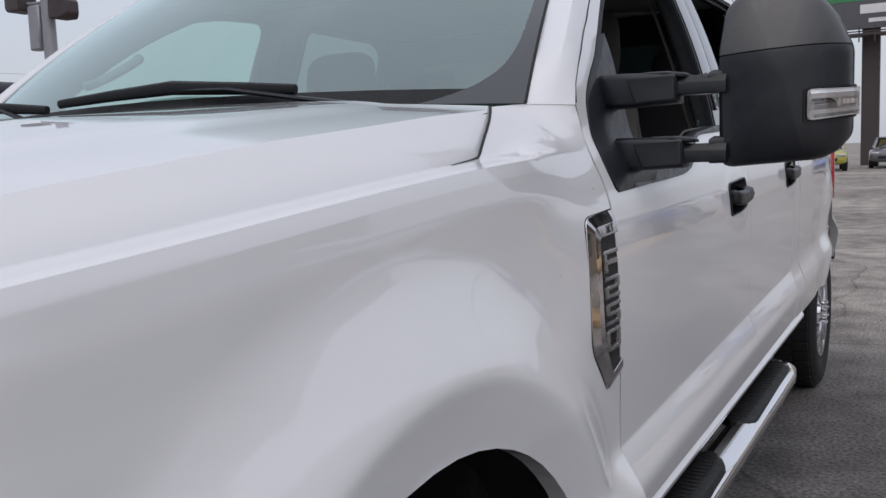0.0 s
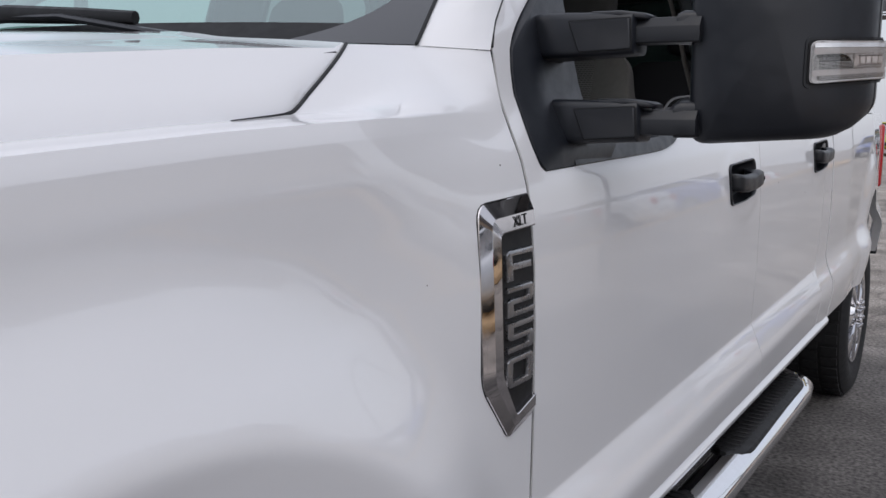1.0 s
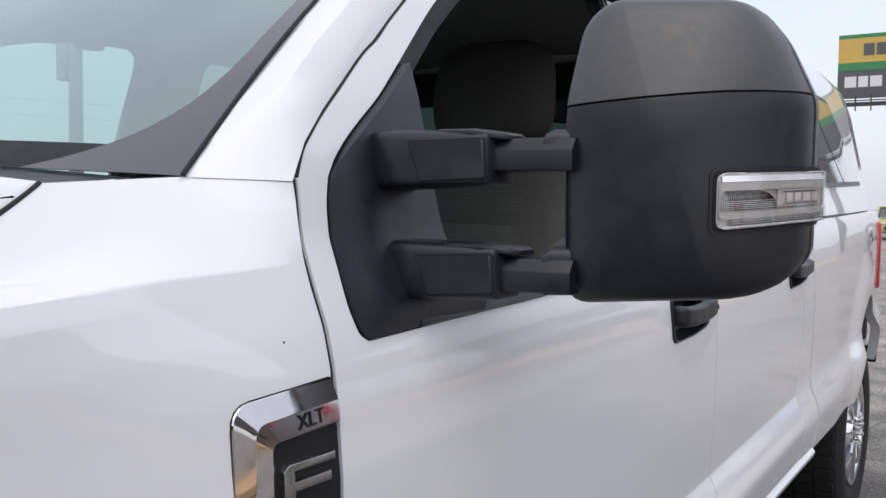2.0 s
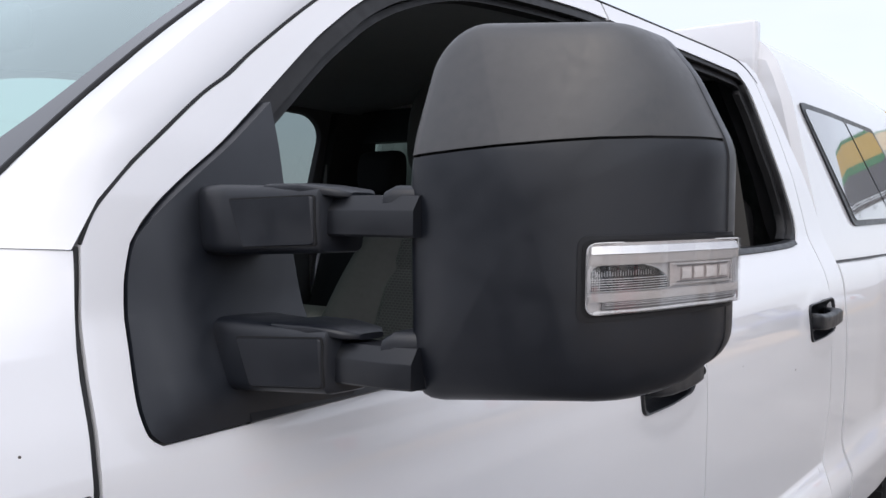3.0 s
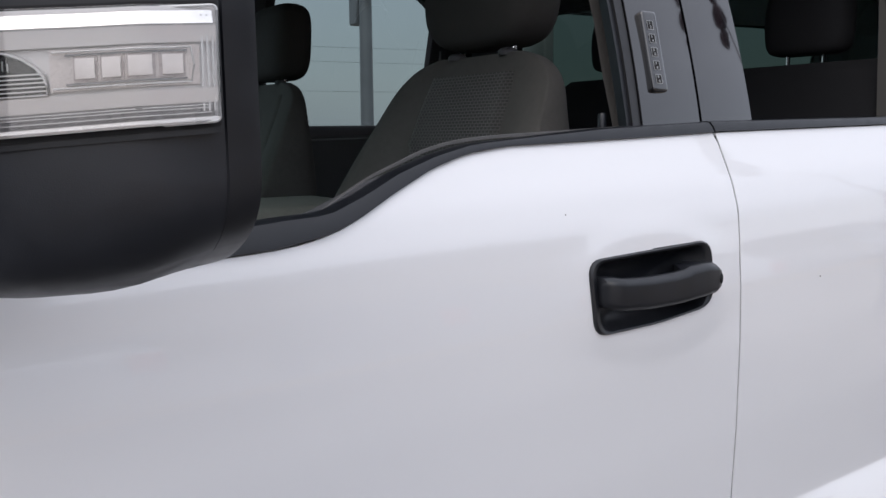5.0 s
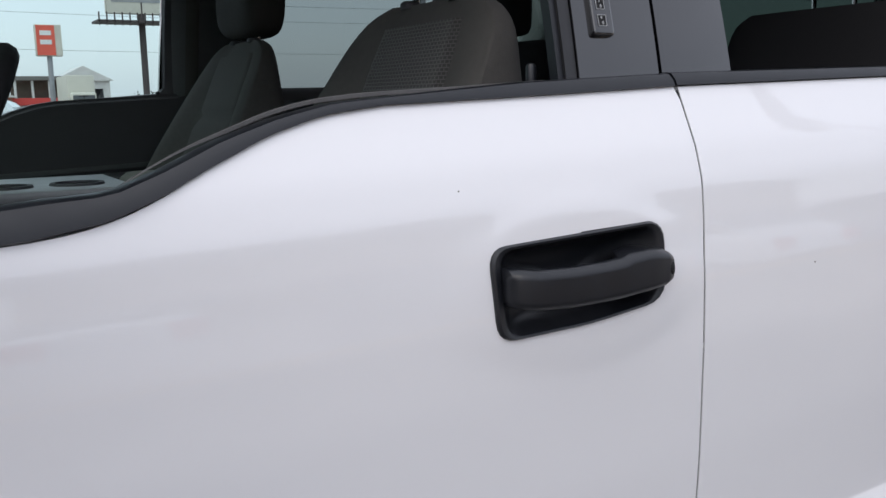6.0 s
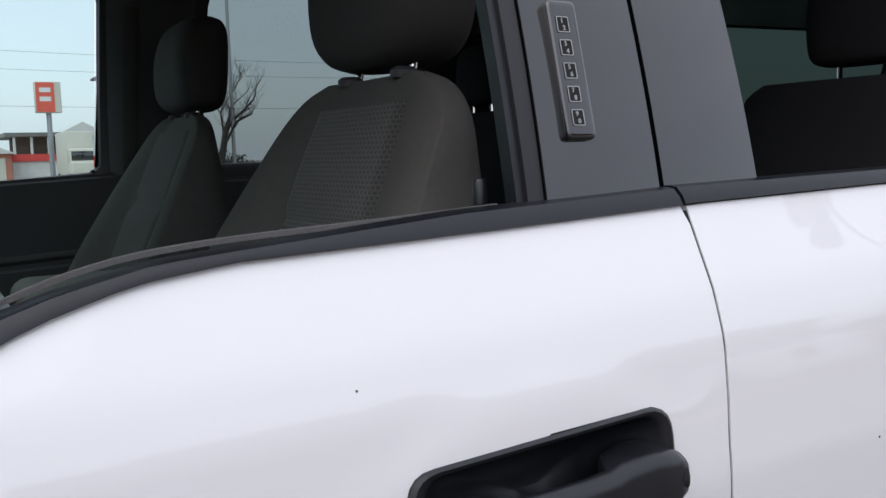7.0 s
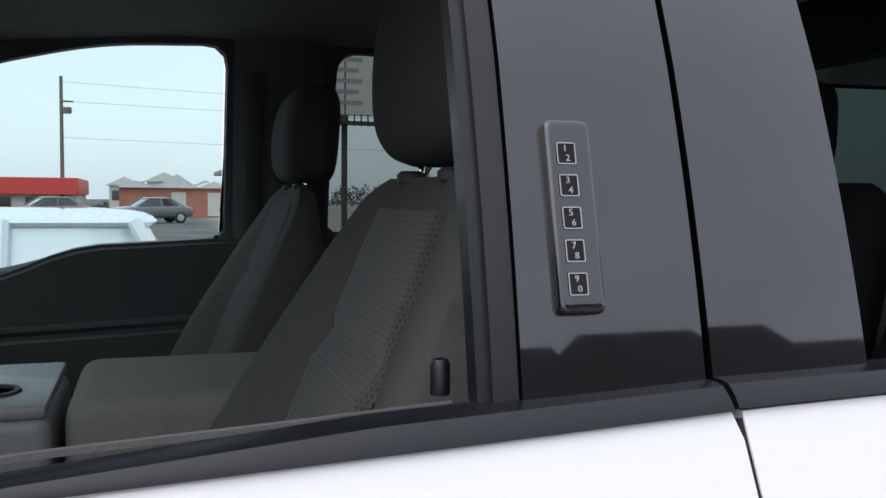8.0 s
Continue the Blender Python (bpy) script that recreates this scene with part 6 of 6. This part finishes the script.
def car(at, rz, paint, label, tall=1.45, hood_z=0.95, length=4.5, glass=GLOSS_BLACK, tail=0.75):
    """A parked car: rounded body, glazed cabin with pillars and a domed roof, wheels, lamps, bumpers."""
    c = thing("parked_car", label, "car", at, rz)
    half, wd = length / 2, 0.88
    prof = [(-half, 0.50, 0.60, 0.60), (-half + 0.05, 0.36, 0.74, 0.74), (-half + 0.25, 0.30, hood_z - 0.10, 0.84), (-half + 0.7, 0.28, hood_z - 0.03, wd), (-half + 1.2, 0.28, hood_z + 0.02, wd), (-half + 1.8, 0.28, hood_z + 0.04, wd), (0.3, 0.28, hood_z + 0.06, wd), (half - 0.9, 0.29, hood_z + 0.07, wd), (half - 0.3, 0.32, hood_z + 0.02, 0.86), (half - 0.06, 0.40, hood_z - 0.10, 0.78), (half, 0.52, 0.66, 0.62)]
    rings = []
    for y, zb, zt, k in spline(prof, 3):
        ring = []
        for j in range(28):
            t = 2 * math.pi * j / 28
            q, r = math.cos(t), math.sin(t)
            ring.append((k * math.copysign(abs(q) ** 0.45, q), y, (zb + zt) / 2 + (zt - zb) / 2 * math.copysign(abs(r) ** 0.45, r)))
        rings.append(ring)
    part("body", loft(bmesh.new(), rings), paint, c)
    f0, f1, r1, r0 = -half + 1.20, -half + 1.95, half - 1.3, half - 1.3 + tail
    layers = []
    for v in np.linspace(0, 1, 7):
        z = hood_z - 0.02 + (tall - 0.07 - hood_z + 0.02) * v
        layers.append(plan_ring(f0 + (f1 - f0) * v, r0 + (r1 - r0) * v, 0.78 - 0.15 * v, z))
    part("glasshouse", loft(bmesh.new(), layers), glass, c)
    dome = [plan_ring((f1 + r1) / 2 + (f1 - (f1 + r1) / 2) * k - 0.03, (f1 + r1) / 2 + (r1 - (f1 + r1) / 2) * k + 0.03, 0.645 * k, z) for k, z in ((1.0, tall - 0.085), (1.03, tall - 0.065), (1.0, tall - 0.045), (0.93, tall - 0.025), (0.78, tall - 0.010), (0.5, tall - 0.002), (0.1, tall))]
    part("roof", loft(bmesh.new(), dome), paint, c)
    for sx in (-1, 1):
        for ya, yb in ((f0 + 0.03, f1 + 0.05), ((f1 + r1) / 2 + 0.05, (f1 + r1) / 2 + 0.05), (r0 - 0.04, r1 - 0.06)):
            part("cabin_pillar", tube(bmesh.new(), [(sx * 0.772, ya, hood_z), (sx * 0.635, yb, tall - 0.06)], 0.035, 8), paint, c)
    for y in (-half + 0.85, half - 0.85):
        for sx in (-1, 1):
            bm = bmesh.new()
            spin_profile(bm, [(-0.11, 0.2), (-0.10, 0.31), (0.09, 0.32), (0.11, 0.22), (0.10, 0.001)], (sx * (wd - 0.10), y, 0.32), 20)
            wheel = part("wheel", bm, TYRE, c)
            bm = bmesh.new()
            spin_profile(bm, [(0.0, 0.20), (0.012, 0.20), (0.018, 0.15), (0.010, 0.06), (0.02, 0.001)], (0, 0, 0), 20)
            bmesh.ops.transform(bm, matrix=pose(sx * (wd + 0.002), y, 0.32, 0, 0, 0 if sx > 0 else 180), verts=bm.verts)
            part("rim", bm, SATIN, wheel)
    for sx in (-1, 1):
        bm = bmesh.new()
        box(bm, (sx * 0.58 - 0.17, -half - 0.005, 0.62), (sx * 0.58 + 0.17, -half + 0.16, 0.76), 0.03, 2)
        part("headlight", bm, SATIN, c)
        bm = bmesh.new()
        box(bm, (sx * 0.60 - 0.15, half - 0.14, 0.70), (sx * 0.60 + 0.15, half + 0.005, 0.86), 0.03, 2)
        part("tail_light", bm, RED_LENS, c)
    bm = bmesh.new()
    box(bm, (-0.46, -half - 0.015, 0.44), (0.46, -half + 0.1, 0.60), 0.03, 2)
    part("grille", bm, PLASTIC, c)
    return c


YCAR = surface("lime_paint", (0.42, 0.40, 0.06), 0.3, coat=1.0, vary=0.03)
GCAR = surface("grey_paint", (0.12, 0.12, 0.13), 0.3, coat=1.0, vary=0.03)
WCAR = surface("pearl_paint", (0.70, 0.73, 0.75), 0.3, coat=1.0, vary=0.03)
RCAR = surface("red_paint", (0.33, 0.02, 0.03), 0.3, coat=1.0, vary=0.03)
BCAR = surface("blue_paint", (0.05, 0.10, 0.35), 0.3, coat=1.0, vary=0.03)
car((-4.5, 43, 0), 8, YCAR, "small lime yellow hatchback parked across the lot")
car((-1.9, 46, 0), 0, GCAR, "dark grey sedan parked beside the billboard post")
car((1.6, 46, 0), 0, BCAR, "blue sedan parked across the lot")

# ---- beyond the passenger side ----
CREAM = surface("cream_stucco", (0.60, 0.57, 0.50), 0.8, vary=0.1)
REDP = surface("red_fascia", (0.62, 0.06, 0.05), 0.5, vary=0.06)
BRICK = surface("brick_wall_far", (0.45, 0.17, 0.12), 0.85, vary=0.2, scale=1.2)
PALE_ROOF = surface("pale_roofing", (0.62, 0.60, 0.58), 0.7, vary=0.15)
SHADED_WALL = surface("shaded_brown_wall", (0.12, 0.10, 0.08), 0.9, vary=0.3)
shop = thing("corner_shop", "cream single-storey shop with a red fascia band", "shop", (-60, -6, 0))
bm = bmesh.new()
box(bm, (-10, -16, 0), (0, 3.4, 1.75))
part("wall", bm, CREAM, shop)
bm = bmesh.new()
box(bm, (-10.2, -16.2, 1.55), (0.6, 3.6, 2.6), 0.03, 1)
part("fascia", bm, REDP, shop)
for y in (-13, -9, -5, -1, 1.2):
    bm = bmesh.new()
    box(bm, (-0.1, y - 0.7, 0.2), (0.05, y + 0.7, 1.4), 0.02, 1)
    part("shop_window", bm, GLOSS_BLACK, shop)
hall = thing("brick_building", "low red brick building with pale roofs", "building", (-66, 6, 0))
bm = bmesh.new()
box(bm, (-12, -6.2, 0), (0, 1.2, 2.1))
part("wall", bm, BRICK, hall)
bm = bmesh.new()
for y0, y1, z in ((-6.5, -3.6, 2.6), (-3.8, -0.8, 3.1), (-1.0, 1.5, 2.6)):
    loft(bm, [[(x, y0, 2.1), (x, (y0 + y1) / 2, z), (x, y1, 2.1)] for x in (-12.2, 0.3)])
part("roof", bm, PALE_ROOF, hall)
for y in (-2.2, 0.3):
    bm = bmesh.new()
    box(bm, (-0.1, y - 0.5, 0.1), (0.06, y + 0.5, 1.8), 0.02, 1)
    part("door", bm, CREAM, hall)
station = thing("filling_station", "low filling station with a red band and pale columns", "filling station", (-68, 6.5, 0))
bm = bmesh.new()
box(bm, (-8, 0.9, 0), (0, 4.4, 1.55))
part("wall", bm, PALE_ROOF, station)
bm = bmesh.new()
box(bm, (-8.1, 0.8, 1.55), (0.15, 4.5, 2.05), 0.02, 1)
part("fascia", bm, REDP, station)
bm = bmesh.new()
box(bm, (-9, 0.5, 3.25), (0.4, 4.8, 3.55), 0.03, 1)
part("canopy", bm, surface("canopy_grey", (0.16, 0.15, 0.14), 0.7), station)
for y in (1.1, 2.2, 3.3, 4.3):
    part("column", tube(bmesh.new(), [(0.1, y, 2.05), (0.1, y, 3.27)], 0.09, 10), PALE_ROOF, station)
bm = bmesh.new()
box(bm, (-1.2, 0.9, 2.05), (-1.0, 4.4, 3.25))
# wall colour kept dark for the shade under the canopy
part("back_wall", bm, SHADED_WALL, station)
van = thing("box_van", "white box van parked beyond the road", "van", (-55, 9.85, 0))
bm = bmesh.new()
box(bm, (-4.2, -0.75, 0.55), (0, 0.75, 3.2), 0.06, 2)
part("cargo_box", bm, CREAM, van)
bm = bmesh.new()
box(bm, (0.0, -0.70, 0.45), (1.5, 0.70, 1.45), 0.12, 3)
box(bm, (0.0, -0.68, 1.35), (0.8, 0.68, 2.2), 0.12, 3)
part("cab", bm, CREAM, van)
bm = bmesh.new()
box(bm, (0.60, -0.60, 1.5), (0.82, 0.60, 2.05), 0.04, 2)
part("windscreen", bm, GLOSS_BLACK, van)
for x in (-3.2, 0.9):
    for y in (-0.7, 0.7):
        bm = bmesh.new()
        spin_profile(bm, [(-0.12, 0.2), (-0.11, 0.38), (0.11, 0.38), (0.12, 0.2)], (0, 0, 0), 18)
        bmesh.ops.transform(bm, matrix=pose(x, y, 0.39, 0, 0, 90), verts=bm.verts)
        part("wheel", bm, TYRE, van)
def far_house(at, w, d, h, wall, roof):
    """A small gabled house with windows and a door."""
    ob = thing("house", "small pale house with a gabled roof", "house", at)
    bm = bmesh.new()
    box(bm, (-d, -w / 2, 0), (0, w / 2, h))
    part("wall", bm, wall, ob)
    bm = bmesh.new()
    loft(bm, [[(x, -w / 2 - 0.3, h - 0.05), (x, 0, h + w * 0.28), (x, w / 2 + 0.3, h - 0.05)] for x in (-d - 0.3, 0.3)])
    part("roof", bm, roof, ob)
    for y in (-w * 0.28, w * 0.28):
        bm = bmesh.new()
        box(bm, (-0.05, y - 0.35, h * 0.45), (0.04, y + 0.35, h * 0.8))
        part("window", bm, GLOSS_BLACK, ob)
    bm = bmesh.new()
    box(bm, (-0.05, -0.35, 0), (0.05, 0.35, h * 0.7))
    part("door", bm, BRICK, ob)
    return ob


far_house((-84, -0.2, 0), 2.6, 4, 2.5, CREAM, PALE_ROOF)
far_house((-86, 3.2, 0), 3.0, 4, 2.9, PALE_ROOF, CREAM)
far_house((-83, 6.6, 0), 2.4, 4, 2.3, CREAM, PALE_ROOF)
far_house((-80, 14.0, 0), 4.2, 5, 3.6, PALE_ROOF, PALE_ROOF)
panel_sign = thing("billboard", "pale roadside billboard with a dark catwalk on one post", "billboard", (-45, 10.4, 0))
part("post", tube(bmesh.new(), [(0, 0.9, 0), (0, 0.9, 9.5)], 0.16, 12), BROWN_STEEL, panel_sign)
bm = bmesh.new()
box(bm, (-0.15, -0.75, 5.75), (0.15, 2.6, 9.4), 0.03, 1)
part("panel", bm, CREAM, panel_sign)
for k in range(5):
    bm = bmesh.new()
    box(bm, (0.15, -0.5, 6.3 + 0.55 * k), (0.17, 1.8 - 0.2 * (k % 2), 6.5 + 0.55 * k))
    part("lettering_bar", bm, STEEL, panel_sign)
bm = bmesh.new()
box(bm, (-0.7, -1.3, 5.30), (0.9, 2.8, 5.40))
for k in range(12):
    box(bm, (0.84, -1.25 + 0.35 * k, 5.15), (0.90, -1.19 + 0.35 * k, 5.75))
part("catwalk", bm, BROWN_STEEL, panel_sign)
for z, sag in ((8.55, 0.5), (7.35, 0.35), (5.1, 0.3)):
    wire = part("overhead_wire", tube(bmesh.new(), [(-60, y, z - sag * (1 - ((y - 22) / 25) ** 2)) for y in np.linspace(-3.36, 47, 24)], 0.009, 5), RUBBER)
    tagged(wire, "thin black overhead wire between roadside poles", "wire")
sign = thing("pole_sign", "square red and white pole sign", "sign", (-60, 8.95, 0))
part("pole", tube(bmesh.new(), [(0, 0, 0), (0, 0, 4.7)], 0.16, 10), STEEL, sign)
bm = bmesh.new()
box(bm, (-0.3, -0.75, 4.5), (0.3, 0.75, 6.4), 0.04, 1)
part("cabinet", bm, CREAM, sign)
bm = bmesh.new()
box(bm, (0.3, -0.70, 4.55), (0.34, 0.35, 6.35))
part("face", bm, surface("sign_red", (0.75, 0.12, 0.08), 0.4), sign)
bm = bmesh.new()
for z in (5.75, 5.2):
    box(bm, (0.34, -0.5, z), (0.35, 0.15, z + 0.28))
part("lettering_bar", bm, PALE, sign)
pole = thing("utility_pole", "weathered wooden utility pole with crossarm", "utility pole", (-60, -3.36, 0))
WOODP = surface("weathered_wood", (0.16, 0.13, 0.11), 0.9, vary=0.2)
part("pole", tube(bmesh.new(), [(0, 0, 0), (0, 0, 8.9)], [0.14, 0.10], 10), WOODP, pole)
bm = bmesh.new()
box(bm, (-0.08, -0.1, 7.3), (0.08, 0.7, 7.4))
box(bm, (-0.2, 0.0, 6.6), (0.2, 0.6, 7.0), 0.08, 2)
part("crossarm", bm, WOODP, pole)
# window glass coloured near-white for the bright sky mirrored in it
car((-4.75, 0.55, 0), 0, WCAR, "pale pearl hatchback parked beside the truck", 1.45, 1.02, 4.6, surface("sky_toned_glass", (0.70, 0.74, 0.76), 0.05, coat=1.0, vary=0.02, spec=0.9), 0.2)
car((-11, 10.5, 0), 90, RCAR, "red boxy off-roader parked beyond the truck", 1.9, 1.1, 4.3)
for y, mat in ((-3.5, GCAR), (1.8, GCAR)):
    car((-52, y, 0), 20, mat, "dark car parked at the shop")


LEAF = surface("far_foliage", (0.11, 0.115, 0.095), 0.9, vary=0.4, scale=0.6)
rnd = random.Random(11)
verts, faces = [], []
for k in range(420):
    y = rnd.uniform(-60, 90)
    top = 1.6 + 0.8 * math.sin(y * 0.31) + 0.7 * math.sin(y * 0.83 + 1) + rnd.uniform(-0.3, 0.3)
    cx = -97 + rnd.uniform(-5, 5)
    for j in range(70):
        a, r = rnd.uniform(0, 2 * math.pi), rnd.uniform(0, 1) ** 0.6
        p = Vector((cx + 0.8 * r * math.cos(a), y + 1.0 * r * math.sin(a), max(0.05, top * (0.35 + 0.75 * rnd.uniform(0, 1) ** 0.8) * (1 - 0.35 * r * r))))
        u = Vector((rnd.uniform(-1, 1), rnd.uniform(-1, 1), rnd.uniform(-1, 1))).normalized() * rnd.uniform(0.07, 0.2)
        v = u.cross(Vector((rnd.uniform(-1, 1), rnd.uniform(-1, 1), rnd.uniform(-1, 1)))).normalized() * rnd.uniform(0.06, 0.18)
        i = len(verts)
        verts += [p + u, p + v, p - u, p - v]
        faces.append((i, i + 1, i + 2, i + 3))
wood_mesh = bpy.data.meshes.new("far_woods")
wood_mesh.from_pydata(verts, [], faces)
bm = bmesh.new()
bm.from_mesh(wood_mesh)
bpy.data.meshes.remove(wood_mesh)
trees = part("far_woods", bm, LEAF)
tagged(trees, "distant line of dark winter trees", "trees", "", "stuff")

# a bare tree and a pole beyond the passenger side
BARK = surface("bare_bark", (0.075, 0.065, 0.058), 0.9, vary=0.3, scale=4)


def bare_tree(at, height, seed):
    tree = thing("bare_tree", "leafless winter tree across the road", "tree", at)
    rnd = random.Random(seed)
    trunk, twigs = bmesh.new(), bmesh.new()

    def grow(bm, p, d, length, r, level):
        pts, rad = [p], [r]
        for i in range(3):
            d = (d + Vector((rnd.uniform(-1, 1), rnd.uniform(-1, 1), rnd.uniform(-0.4, 0.7))) * 0.22).normalized()
            pts.append(pts[-1] + d * length / 3)
            rad.append(r * (1 - 0.17 * (i + 1)))
        tube(bm, pts, rad, 6 if level < 2 else 4)
        if level < 4:
            for i in range(4 if level else 6):
                side = Vector((rnd.uniform(-1, 1), rnd.uniform(-1, 1), rnd.uniform(0.1, 0.9))).normalized()
                grow(twigs, pts[rnd.choice((1, 2, 3, 3))], (d * 0.6 + side).normalized(), length * rnd.uniform(0.55, 0.8), rad[-1] * 0.74, level + 1)

    grow(trunk, Vector((0, 0, 0)), Vector((0, 0, 1)), height * 0.36, height * 0.034, 0)
    part("trunk", trunk, BARK, tree)
    part("branches", twigs, BARK, tree)


bare_tree((-57.1, 18.6, 0), 9.5, 5)
post = thing("utility_pole", "tall slim grey pole beside the road", "pole", (-56.6, 19.5, 0))
part("pole", tube(bmesh.new(), [(0, 0, 0), (0, 0, 8), (0, 0, 18)], [0.13, 0.11, 0.09], 10), SATIN, post)
part("base_flange", tube(bmesh.new(), [(0, 0, 0), (0, 0, 0.25)], [0.28, 0.24], 12), SATIN, post)

# ---- what stands behind the camera and shows only in reflections ----
# dark building added out of view to dim what the mirror's front reflects
showroom = thing("showroom", "unseen dark-glazed building with a grey fascia, added to darken reflections", "building", (-4, -17, 0))
bm = bmesh.new()
box(bm, (-16, -10, 0), (16, 0, 5.2))
part("wall", bm, surface("unseen_building_cladding", (0.10, 0.10, 0.105), 0.6, vary=0.1), showroom)
bm = bmesh.new()
box(bm, (-16.2, -0.2, 3.9), (16.2, 0.35, 5.0), 0.03, 1)
part("fascia", bm, surface("unseen_building_fascia", (0.20, 0.20, 0.21), 0.5, vary=0.08), showroom)
for k in range(8):
    bm = bmesh.new()
    box(bm, (-15.4 + 3.9 * k, -0.05, 0.3), (-12.0 + 3.9 * k, 0.06, 3.6), 0.02, 1)
    part("window", bm, GLOSS_BLACK, showroom)
bm = bmesh.new()
box(bm, (5.7, -22, 0), (6.9, 44, 0.13), 0.02, 1)
verge = part("verge", bm, surface("dry_grass", (0.56, 0.375, 0.20), 0.95, vary=0.3, scale=1.5, bump=0.5, bump_scale=40))
tagged(verge, "strip of dry tan grass between the parking aisles", "verge", "", "structure")
flag = thing("furled_flag", "dark furled flag on a slim pole", "flag", (2.7, 7.15, 0))
part("pole", tube(bmesh.new(), [(0, 0, 0), (0, 0, 2.7), (0.02, 0, 5.4)], [0.03, 0.022, 0.012], 10), STEEL, flag)
FLAG_CLOTH = surface("flag_cloth", (0.05, 0.018, 0.022), 0.9, vary=0.3, scale=6)
for secs in (((5.38, 0.012, 0.01), (5.15, 0.035, 0.03), (4.9, 0.055, 0.05), (4.68, 0.075, 0.06), (4.58, 0.03, 0.05)), ((4.60, 0.04, 0.05), (4.50, 0.12, 0.10), (4.36, 0.15, 0.13), (4.24, 0.11, 0.12), (4.18, 0.05, 0.16)), ((4.22, 0.04, 0.17), (4.12, 0.10, 0.20), (4.00, 0.09, 0.22), (3.90, 0.02, 0.22))):
    rings = [[(dx + r * (1 + 0.25 * math.sin(5 * a + z * 9)) * math.cos(a), r * (1 + 0.25 * math.sin(5 * a + z * 9)) * math.sin(a), z) for a in np.linspace(0, 2 * math.pi, 25)[:-1]] for z, r, dx in spline(secs, 3)]
    part("flag_cloth", loft(bmesh.new(), rings), FLAG_CLOTH, flag)
TAN = surface("tan_stucco", (0.42, 0.335, 0.25), 0.85, vary=0.1)
row = thing("tan_building", "low tan building across the lot with a dark roof", "building", (21, 4, 0))
bm = bmesh.new()
box(bm, (0, -1, 0), (8, 24.5, 4.2))
part("wall", bm, TAN, row)
bm = bmesh.new()
loft(bm, [[(-0.8, y, 4.15), (4, y, 7.2), (8.8, y, 4.15)] for y in (-1.6, 1.5)])
loft(bm, [[(-0.8, y, 4.15), (4, y, 7.6), (8.8, y, 4.15)] for y in (1.5, 8)])
loft(bm, [[(-0.8, y, 4.15), (4, y, h), (8.8, y, 4.15)] for y, h in ((8, 7.0), (9.6, 8.1), (17, 8.1), (19, 7.1), (25, 7.1))])
part("roof", bm, surface("brown_shingle", (0.065, 0.055, 0.052), 0.9, vary=0.2), row)
for y in (2, 7, 12, 17, 22):
    bm = bmesh.new()
    box(bm, (-0.06, y - 1.2, 0.9), (0.1, y + 1.2, 2.1), 0.02, 1)
    part("window", bm, GLOSS_BLACK, row)
for y, mat, lab in ((-9.5, GCAR, "dark grey sedan parked across the aisle"), (-5.8, WCAR, "pale sedan parked across the aisle"), (-1.6, RCAR, "red sedan parked across the aisle"), (2.2, WCAR, "pale sedan parked across the aisle"), (6.4, GCAR, "dark grey sedan parked across the aisle"), (10.4, WCAR, "pale sedan parked across the aisle"), (14.6, GCAR, "dark grey sedan parked across the aisle"), (18.9, WCAR, "pale sedan parked across the aisle"), (24.0, BCAR, "blue sedan parked across the aisle"), (29.0, WCAR, "pale sedan parked across the aisle")):
    tagged(car((8.6, y, 0), 90, mat, lab), group="cars across the aisle")
